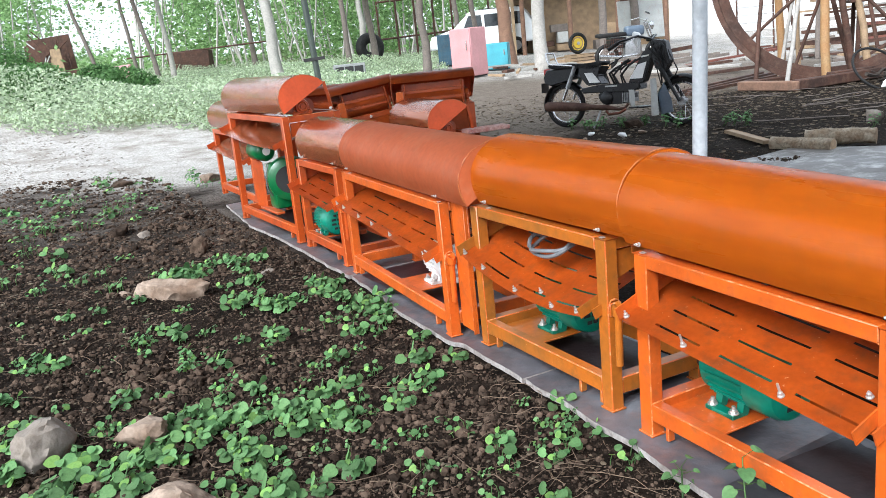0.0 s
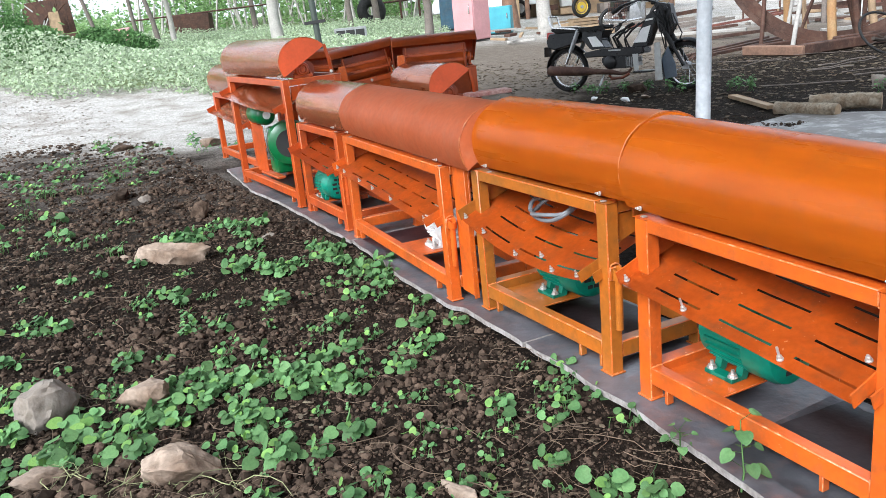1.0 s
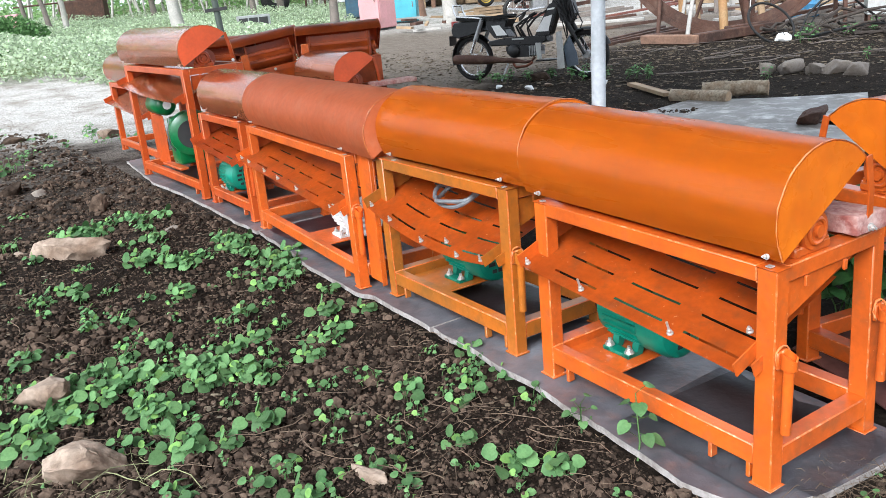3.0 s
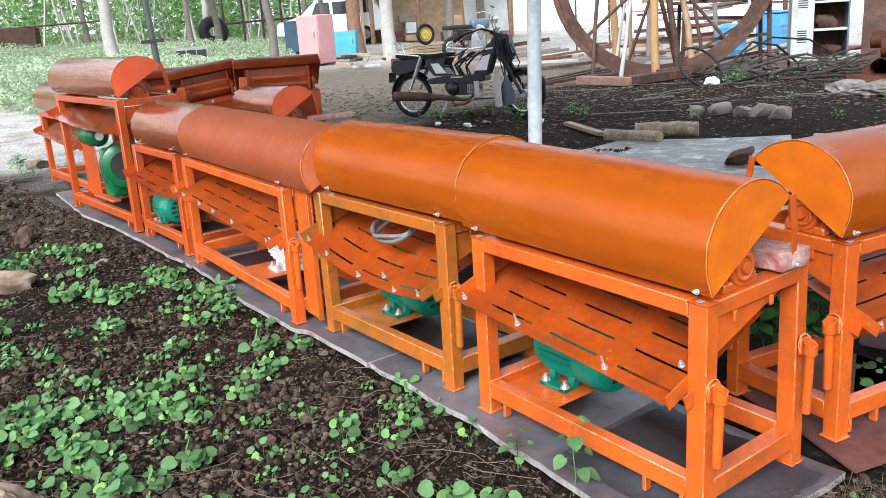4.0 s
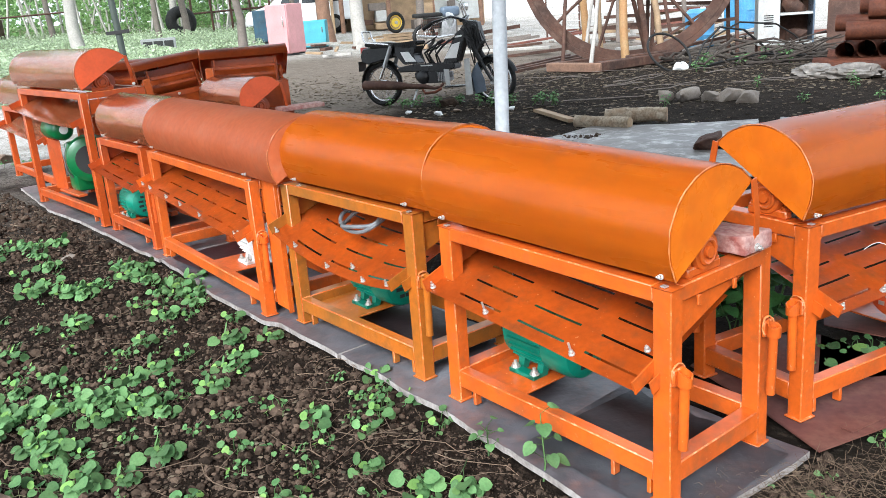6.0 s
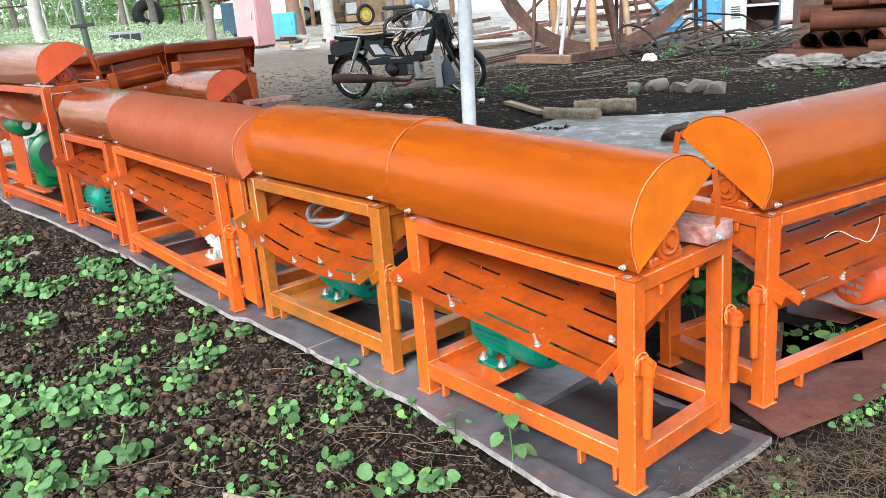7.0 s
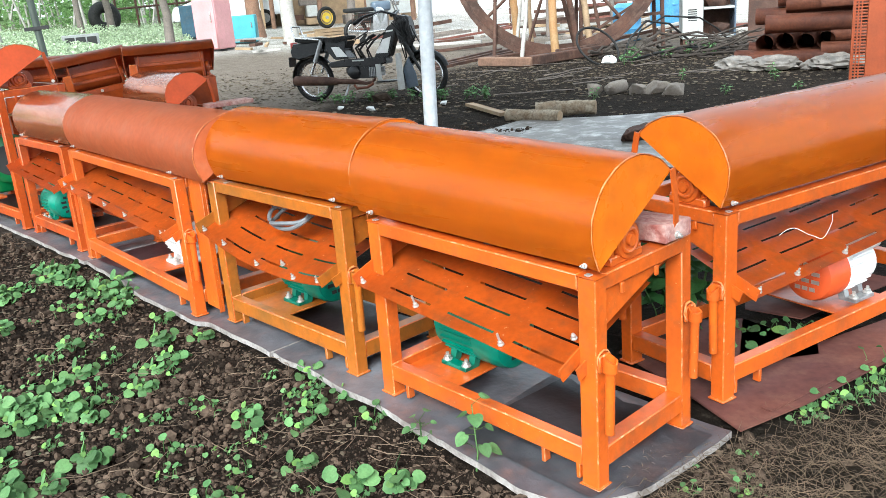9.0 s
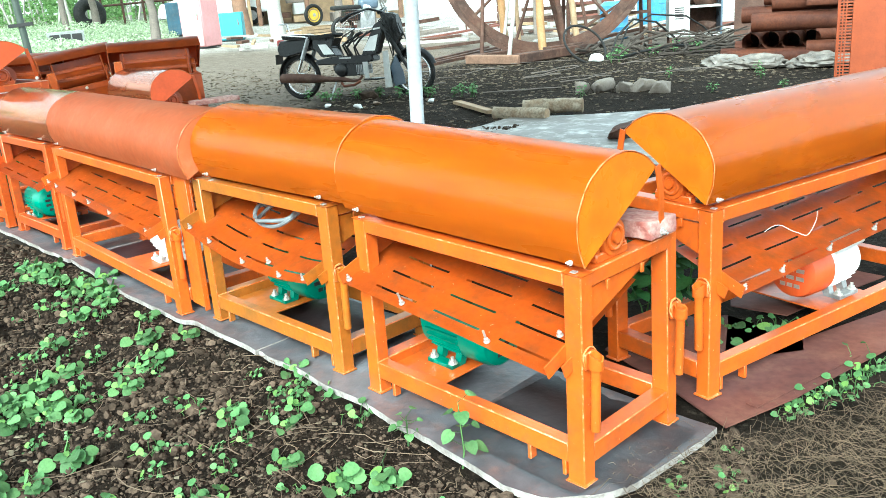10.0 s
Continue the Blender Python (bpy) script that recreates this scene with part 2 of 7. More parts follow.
def leaf_material(name, col, col2, through_amt=0.35):
    """Leaf with vein-like variation and light passing through."""
    m = mat(name, col, 0.6, var=0.22, scale=14, fine=110, bump=0.0015, col2=col2, spec=0.2, rand=0.42)
    n, l = m.node_tree.nodes, m.node_tree.links
    b = n["Principled BSDF"]
    tr, mix = n.new("ShaderNodeBsdfTranslucent"), n.new("ShaderNodeMixShader")
    src = b.inputs["Base Color"].links[0].from_socket
    l.new(src, tr.inputs["Color"])
    mix.inputs[0].default_value = through_amt
    l.new(b.outputs[0], mix.inputs[1])
    l.new(tr.outputs[0], mix.inputs[2])
    l.new(mix.outputs[0], n["Material Output"].inputs[0])
    return m


LEAF = leaf_material("bean_leaf", (0.135, 0.245, 0.092), (0.068, 0.160, 0.055), 0.25)
LEAF_FRESH = leaf_material("fresh_bean_leaf", (0.20, 0.34, 0.085), (0.13, 0.27, 0.07), 0.3)
LEAF_DARK = leaf_material("dark_leaf", (0.065, 0.18, 0.045), (0.04, 0.12, 0.035))
# Brighter than tree leaves are: part of the outdoor light is in the colour.
LEAF_TREE = leaf_material("tree_leaf", (0.29, 0.43, 0.18), (0.15, 0.27, 0.095), 0.6)
LEAF_WEED = leaf_material("weed_leaf", (0.13, 0.23, 0.08), (0.08, 0.17, 0.055), 0.45)
# Weeds beyond the track: the glare of overexposed daylight is put into their colour.
LEAF_GLARE = leaf_material("overexposed_weed_leaf", (0.54, 0.60, 0.43), (0.27, 0.36, 0.19), 0.5)
# Distance haze is painted into this paler leaf colour of the deepest woods.
LEAF_HAZE = leaf_material("haze_painted_tree_leaf", (0.48, 0.60, 0.34), (0.32, 0.45, 0.20), 0.65)
STRAW_GREEN = mat("pale_green_straw", (0.25, 0.26, 0.13), 0.7, var=0.2, scale=10, fine=80, rand=0.3, spec=0.2)


def ground_material():
    """Dark tilled soil near the shed, a pale gravel track across, yard dust and weedy earth beyond."""
    m = bpy.data.materials.new("soil_and_track")
    m.use_nodes = True
    n, l = m.node_tree.nodes, m.node_tree.links
    b = n["Principled BSDF"]
    b.inputs["Specular IOR Level"].default_value = 0.04
    geo = n.new("ShaderNodeNewGeometry")

    def noise_tex(scale, detail=6, rough=0.6):
        t = n.new("ShaderNodeTexNoise")
        t.inputs["Scale"].default_value, t.inputs["Detail"].default_value, t.inputs["Roughness"].default_value = scale, detail, rough
        l.new(geo.outputs["Position"], t.inputs["Vector"])
        return t.outputs[0]

    def rng(v, a, c, lo=0.0, hi=1.0, smooth=False):
        r = n.new("ShaderNodeMapRange")
        r.interpolation_type = "SMOOTHSTEP" if smooth else "LINEAR"
        r.inputs[1].default_value, r.inputs[2].default_value, r.inputs[3].default_value, r.inputs[4].default_value = a, c, lo, hi
        l.new(v, r.inputs[0])
        return r.outputs[0]

    def op(kind, a, c):
        o = n.new("ShaderNodeMath")
        o.operation = kind
        for i, v in enumerate((a, c)):
            if isinstance(v, (int, float)):
                o.inputs[i].default_value = v
            else:
                l.new(v, o.inputs[i])
        return o.outputs[0]

    def mix(f, a, c):
        o = n.new("ShaderNodeMix")
        o.data_type = "RGBA"
        for i, v in ((0, f), (6, a), (7, c)):
            if isinstance(v, tuple):
                o.inputs[i].default_value = (*v, 1)
            else:
                l.new(v, o.inputs[i])
        return o.outputs[2]

    sep = n.new("ShaderNodeSeparateXYZ")
    l.new(geo.outputs["Position"], sep.inputs[0])
    X, Y = sep.outputs[0], sep.outputs[1]
    n1, n2, n3, n4 = noise_tex(0.7), noise_tex(6.0), noise_tex(40.0, 8, 0.7), noise_tex(2.2)
    soil = mix(rng(n2, 0.35, 0.65), (0.006, 0.0045, 0.0034), (0.019, 0.0136, 0.010))
    soil = mix(rng(n3, 0.52, 0.75), soil, (0.070, 0.049, 0.036))
    damp = mix(rng(n2, 0.35, 0.65), (0.008, 0.0061, 0.0048), (0.022, 0.0165, 0.0125))
    damp = mix(rng(n3, 0.52, 0.72), damp, (0.056, 0.044, 0.033))
    dust = mix(rng(n2, 0.3, 0.7), (0.105, 0.086, 0.068), (0.165, 0.137, 0.112))
    dust = mix(rng(n3, 0.48, 0.66), dust, (0.07, 0.05, 0.035))
    pale = mix(rng(n2, 0.3, 0.7), (0.36, 0.338, 0.31), (0.46, 0.435, 0.40))
    pale = mix(rng(n4, 0.48, 0.68), pale, (0.24, 0.215, 0.185))
    pale = mix(rng(n3, 0.47, 0.62), pale, (0.13, 0.105, 0.08))
    weedy = mix(rng(n2, 0.35, 0.65), (0.11, 0.13, 0.06), (0.17, 0.20, 0.10))
    wob = op("MULTIPLY", op("SUBTRACT", n1, 0.5), 3.0)
    wob2 = op("MULTIPLY", op("SUBTRACT", n4, 0.5), 1.6)
    # distance across the track, which runs from near the left out past the machines
    across = op("ADD", op("ADD", op("MULTIPLY", X, 0.30), op("MULTIPLY", Y, 0.954)), op("ADD", wob, wob2))
    grey = mix(rng(n3, 0.46, 0.62), (0.115, 0.098, 0.084), (0.028, 0.021, 0.016))
    col = mix(op("MULTIPLY", rng(across, 4.0, 6.6, smooth=True), rng(n4, 0.36, 0.54)), soil, grey)
    col = mix(rng(across, 7.3, 8.6, smooth=True), col, pale)
    col = mix(rng(across, 12.8, 14.0, smooth=True), col, weedy)
    # earth of the yard on the far side
    side = op("ADD", X, op("MULTIPLY", op("ADD", wob, wob2), 0.5))
    near_yard = op("SUBTRACT", op("ADD", Y, op("MULTIPLY", wob, 0.4)), rng(X, 0.8, 4.5, 8.8, 13.2))
    yard = mix(rng(near_yard, -0.5, 0.6, smooth=True), damp, dust)
    yard = mix(rng(op("ADD", Y, wob), 17.5, 22.0, smooth=True), yard, pale)
    edge = op("SUBTRACT", side, rng(Y, 6.0, 13.0, 0.9, -0.2))
    mask = rng(edge, -0.4, 0.5, smooth=True)
    col = mix(mask, col, yard)
    l.new(col, b.inputs["Base Color"])
    b.inputs["Roughness"].default_value = 0.92
    bp = n.new("ShaderNodeBump")
    bp.inputs["Strength"].default_value, bp.inputs["Distance"].default_value = 0.9, 0.03
    l.new(op("ADD", n2, op("MULTIPLY", n3, 0.6)), bp.inputs["Height"])
    l.new(bp.outputs[0], b.inputs["Normal"])
    return m


GROUND = ground_material()

# ---------------------------------------------------------------- mesh helpers


def link(name, bm, material, parent=None, label="", smooth=True):
    me = bpy.data.meshes.new(name)
    bmesh.ops.recalc_face_normals(bm, faces=bm.faces)
    bm.to_mesh(me)
    bm.free()
    if material in (ORANGE, OLIVE_ORANGE, ORANGE_RED):
        material = (material, WORN_EDGE)
    for mt in material if isinstance(material, (list, tuple)) else (material,):
        me.materials.append(mt)
    if smooth:
        for p in me.polygons:
            p.use_smooth = True
        me.set_sharp_from_angle(angle=radians(38))
    ob = new(name, me)
    if parent is not None:
        ob.parent = parent
    if label:
        tagged(ob, label)
    return ob


def part(name, bm, material, parent, label=""):
    return link(name, bm, material, parent, label)


def thing(name, m, label, category, group="", kind=""):
    e = new(name)
    e.matrix_world = m
    e.empty_display_size = 0.1
    return tagged(e, label, category, group, kind)


def put(ob, m, label, category, group="", kind=""):
    ob.matrix_world = m
    return tagged(ob, label, category, group, kind)


def box(a, c, bevel=0.0, bm=None, seg=1):
    """A box from corner a to corner c."""
    bm = bm or bmesh.new()
    vs = bmesh.ops.create_cube(bm, size=1.0)["verts"]
    for v in vs:
        v.co = Vector([a[i] + (c[i] - a[i]) * (v.co[i] + 0.5) for i in range(3)])
    if bevel:
        es = list({e for v in vs for e in v.link_edges})
        for f in bmesh.ops.bevel(bm, geom=es, offset=bevel, segments=seg, affect="EDGES", profile=0.5)["faces"]:
            f.material_index = 1
    return bm


def beam(p, q, w, h, bevel=0.0, bm=None, up=(0, 0, 1)):
    """A bar of section w x h from p to q."""
    bm = bm or bmesh.new()
    p, q = Vector(p), Vector(q)
    d = q - p
    x = d.normalized()
    y = Vector(up).cross(x)
    if y.length < 1e-4:
        y = Vector((0, 1, 0)).cross(x)
    y.normalize()
    z = x.cross(y)
    vs = bmesh.ops.create_cube(bm, size=1.0)["verts"]
    for v in vs:
        c = v.co
        v.co = p + d * (c.x + 0.5) + y * (c.y * w) + z * (c.z * h)
    if bevel:
        es = list({e for v in vs for e in v.link_edges})
        for f in bmesh.ops.bevel(bm, geom=es, offset=bevel, segments=1, affect="EDGES", profile=0.5)["faces"]:
            f.material_index = 1
    return bm


def rod(p, q, r, r2=None, n=12, bm=None, cap=True):
    """A round bar from p to q."""
    bm = bm or bmesh.new()
    p, q = Vector(p), Vector(q)
    d = q - p
    rot = d.to_track_quat("Z", "Y").to_matrix().to_4x4()
    bmesh.ops.create_cone(bm, cap_ends=cap, segments=n, radius1=r, radius2=r if r2 is None else r2, depth=d.length, matrix=Matrix.Translation((p + q) / 2) @ rot)
    return bm


def tube(points, radii, n=8, bm=None, cap=True):
    """A bent round bar through points, with a radius at each."""
    bm = bm or bmesh.new()
    pts = [Vector(p) for p in points]
    if isinstance(radii, (int, float)):
        radii = [radii] * len(pts)
    rings, side = [], Vector((0.31, 0.87, 0.38))
    for i, p in enumerate(pts):
        d = (pts[min(i + 1, len(pts) - 1)] - pts[max(i - 1, 0)]).normalized()
        side = side - d * side.dot(d)
        if side.length < 1e-4:
            side = d.orthogonal()
        side.normalize()
        up = d.cross(side)
        rings.append([bm.verts.new(p + (side * math.cos(a) + up * math.sin(a)) * radii[i]) for a in [2 * math.pi * k / n for k in range(n)]])
    for a, c in zip(rings, rings[1:]):
        for k in range(n):
            bm.faces.new((a[k], a[(k + 1) % n], c[(k + 1) % n], c[k]))
    if cap:
        bm.faces.new(rings[0][::-1])
        bm.faces.new(rings[-1])
    return bm


def torus(centre, axis, R, r, n=36, k=10, bm=None, flat=1.0):
    """A ring; flat squeezes its section along the axis."""
    bm = bm or bmesh.new()
    rot = Vector(axis).to_track_quat("Z", "Y").to_matrix()
    rings = []
    for i in range(n):
        a = 2 * math.pi * i / n
        ring = []
        for j in range(k):
            t = 2 * math.pi * j / k
            v = Vector(((R + r * math.cos(t)) * math.cos(a), (R + r * math.cos(t)) * math.sin(a), r * flat * math.sin(t)))
            ring.append(bm.verts.new(Vector(centre) + rot @ v))
        rings.append(ring)
    for i in range(n):
        a, c = rings[i], rings[(i + 1) % n]
        for j in range(k):
            bm.faces.new((a[j], a[(j + 1) % k], c[(j + 1) % k], c[j]))
    return bm


def lathe(profile, p, axis, n=24, bm=None):
    """A turned body: profile of (along, radius) round the axis at p."""
    bm = bm or bmesh.new()
    rot = Vector(axis).to_track_quat("Z", "Y").to_matrix()
    rings = []
    for z, r in profile:
        rings.append([bm.verts.new(Vector(p) + rot @ Vector((r * math.cos(2 * math.pi * k / n), r * math.sin(2 * math.pi * k / n), z))) for k in range(n)])
    for a, c in zip(rings, rings[1:]):
        for k in range(n):
            bm.faces.new((a[k], a[(k + 1) % n], c[(k + 1) % n], c[k]))
    bm.faces.new(rings[0][::-1])
    bm.faces.new(rings[-1])
    return bm


def prism(outline, axis, a, c, bm=None):
    """An outline of 2D points swept along axis ('x', 'y' or 'z') from a to c."""
    bm = bm or bmesh.new()

    def at(p, s):
        return {"x": (s, p[0], p[1]), "y": (p[0], s, p[1]), "z": (p[0], p[1], s)}[axis]

    lo, hi = [bm.verts.new(at(p, a)) for p in outline], [bm.verts.new(at(p, c)) for p in outline]
    bm.faces.new(lo[::-1])
    bm.faces.new(hi)
    for i in range(len(outline)):
        j = (i + 1) % len(outline)
        bm.faces.new((lo[i], lo[j], hi[j], hi[i]))
    return bm


def rock(size, seed, detail=2, rough=0.28):
    """A broken stone."""
    bm = bmesh.new()
    bmesh.ops.create_icosphere(bm, subdivisions=detail, radius=1.0)
    r = random.Random(seed)
    off = Vector((r.uniform(0, 50), r.uniform(0, 50), r.uniform(0, 50)))
    cuts = [(Vector((r.uniform(-1, 1), r.uniform(-1, 1), r.uniform(-0.6, 1))).normalized(), r.uniform(0.40, 0.72)) for _ in range(13)]
    cuts.append((Vector((r.uniform(-0.25, 0.25), r.uniform(-0.25, 0.25), 1)).normalized(), r.uniform(0.42, 0.55)))
    for v in bm.verts:
        c = v.co.copy()
        c *= 1 + rough * noise.noise(c * 1.3 + off)
        for d, lim in cuts:
            over = c.dot(d) - lim
            if over > 0:
                c -= d * over * 0.86
        c *= 1 + 0.10 * noise.noise(c * 3.4 + off) + 0.07 * noise.noise(c * 9 + off) + 0.05 * noise.noise(c * 21 + off)
        v.co = Vector((c.x * size[0], c.y * size[1], c.z * size[2]))
    return bm


# ---------------------------------------------------------------- lie of the land
ROW = Vector((0.8755, 1.5683, 0))
ALONG = Vector((-0.4477, 0.8942, 0))
BACK = Vector((0.8942, 0.4477, 0))


def smooth(a, c, v):
    t = min(1, max(0, (v - a) / (c - a)))
    return t * t * (3 - 2 * t)


def row_place(u, w, z=0.0):
    p = ROW + ALONG * u + BACK * w
    return Vector((p.x, p.y, z))


def lie(x, y):
    """Height of the ground: level round the machines, lifting away beyond the track."""
    d = math.hypot(x, y)
    far = smooth(11, 19, d)
    u, w = (Vector((x, y, 0)) - ROW).dot(ALONG), (Vector((x, y, 0)) - ROW).dot(BACK)
    rise = 0.03 * smooth(-0.1, 0.8, u) * (1 - smooth(1.76, 1.95, u)) * smooth(-0.5, -0.12, w) * (1 - smooth(0.45, 0.8, w))
    lift = far * (-0.033 * max(-60, min(x, 60)) + 0.016 * min(y, 90))
    return rise + lift

# ---------------------------------------------------------------- ground


def axis_steps(limits):
    out = []
    for a, c, step in limits:
        k = max(1, round((c - a) / step))
        out += [a + (c - a) * i / k for i in range(k)]
    return out + [limits[-1][1]]


def levelled(x, y):
    """How far the soil is trodden flat: under the boards and the machines."""
    rel = Vector((x, y, 0)) - ROW
    w, u = rel.dot(BACK), rel.dot(ALONG)
    return smooth(-0.18, -0.08, w) * (1 - smooth(2.0, 2.6, w)) * smooth(-0.9, -0.3, u)


def build_ground():
    xs = axis_steps([(-600, -60, 90), (-60, -12, 4), (-12, -4, 0.5), (-4, -1.9, 0.07), (-1.9, 2.1, 0.03), (2.1, 3, 0.07), (3, 9, 0.2), (9, 20, 1), (20, 60, 5), (60, 600, 90)])
    ys = axis_steps([(-300, -10, 60), (-10, 0.6, 1), (0.6, 1.3, 0.1), (1.3, 3.6, 0.03), (3.6, 6, 0.06), (6, 14, 0.2), (14, 30, 1), (30, 90, 5), (90, 900, 110)])
    verts, faces = [], []
    for y in ys:
        for x in xs:
            z = lie(x, y)
            near = 1 - smooth(9, 14, math.hypot(x, y))
            mat_flat = levelled(x, y)
            bumpy = 0.022 * noise.noise((x * 3.1, y * 3.1, 0)) + 0.022 * noise.noise((x * 9, y * 9, 3)) + 0.009 * noise.noise((x * 23, y * 23, 5)) + 0.04 * noise.noise((x * 0.6, y * 0.6, 7))
            z += near * (1 - mat_flat) * bumpy - 0.012 * near - 0.02 * mat_flat
            verts.append((x, y, z))
    nx = len(xs)
    for j in range(len(ys) - 1):
        for i in range(nx - 1):
            a = j * nx + i
            faces.append((a, a + 1, a + nx + 1, a + nx))
    me = bpy.data.meshes.new("ground")
    me.from_pydata(verts, [], faces)
    me.materials.append(GROUND)
    for p in me.polygons:
        p.use_smooth = True
    return tagged(new("ground", me), "dark tilled soil with a pale gravel track and dusty yard", "ground", kind="structure")


build_ground()



def shed_roof():
    """The shed's wide corrugated roof over the machines and the path beside them, with purlins, open on all sides."""
    e = thing("shed_roof", pose(0, 0, 0), "corrugated metal shed roof above the machines", "roof", kind="structure")
    front, back, low, high = -1.6, 3.65, 2.85, 3.4
    bm = bmesh.new()
    ends = [[], []]
    for i in range(98):
        u = -1.8 + 0.1 * i
        for row, (w, z) in zip(ends, ((front, low), (back, high))):
            row.append(bm.verts.new(row_place(u, w, z + 0.018 * (i % 2))))
    for i in range(97):
        bm.faces.new((ends[0][i], ends[0][i + 1], ends[1][i + 1], ends[1][i]))
    bmesh.ops.solidify(bm, geom=bm.faces[:], thickness=0.003)
    part("roof_sheet", bm, ROOF_MAT, e)
    for f in (0.02, 0.25, 0.5, 0.75, 0.98):
        p, q = [row_place(u, front + (back - front) * f, low - 0.06 + (high - low) * f) for u in (-1.75, 7.8)]
        part("purlin", beam(p, q, 0.06, 0.1), RUST, e)
    for u in (-1.7, 1.4, 4.5, 7.6):
        part("rafter", beam(row_place(u, front + 0.1, low - 0.15), row_place(u, back - 0.1, high - 0.15), 0.06, 0.1), RUST, e)
    return e


shed_roof()

# ---------------------------------------------------------------- the orange machines


def sector(cy, cz, R, a0, a1, n):
    return [(cy + R * math.cos(radians(a0 + (a1 - a0) * i / n)), cz + R * math.sin(radians(a0 + (a1 - a0) * i / n))) for i in range(n + 1)]


def bolt(p, axis, r=0.0085, stud=0.0, bm=None):
    """A hex bolt head with washer, or a nut on a stud."""
    bm = bm or bmesh.new()
    p, axis = Vector(p), Vector(axis).normalized()
    rod(p, p + axis * 0.003, r * 1.35, n=14, bm=bm)
    rod(p + axis * 0.003, p + axis * 0.011, r, n=6, bm=bm)
    rod(p + axis * 0.011, p + axis * (0.016 + stud), r * 0.5, n=8, bm=bm)
    return bm


def slotted_sheet(x0, x1, y0, y1, z_at, cols, rows_y, slot=0.0035, step=0.03):
    """A sheet with rows of slots cut through it."""
    bm = bmesh.new()
    ys = sorted({y0, y1} | {r + s for r in rows_y for s in (-slot, slot)} | {y0 + (y1 - y0) * i / 10 for i in range(1, 10)})
    ys = [y for i, y in enumerate(ys) if i == 0 or y - ys[i - 1] > 0.0015 or any(abs(abs(y - r) - slot) < 1e-6 for r in rows_y)]
    xs = {x0, x1}
    for a, c in cols:
        xs |= {a, c}
    k = int((x1 - x0) / step)
    xs = sorted(xs | {x0 + (x1 - x0) * i / k for i in range(1, k)})
    xs = [x for i, x in enumerate(xs) if i == 0 or x - xs[i - 1] > 0.001]
    grid = [[bm.verts.new((x, y, z_at(x, y))) for x in xs] for y in ys]
    for j in range(len(ys) - 1):
        my = (ys[j] + ys[j + 1]) / 2
        in_row = any(abs(my - r) < slot for r in rows_y)
        for i in range(len(xs) - 1):
            mx = (xs[i] + xs[i + 1]) / 2
            if in_row and any(a < mx < c for a, c in cols):
                continue
            bm.faces.new((grid[j][i], grid[j][i + 1], grid[j + 1][i + 1], grid[j + 1][i]))
    bmesh.ops.solidify(bm, geom=bm.faces[:], thickness=0.003)
    return bm


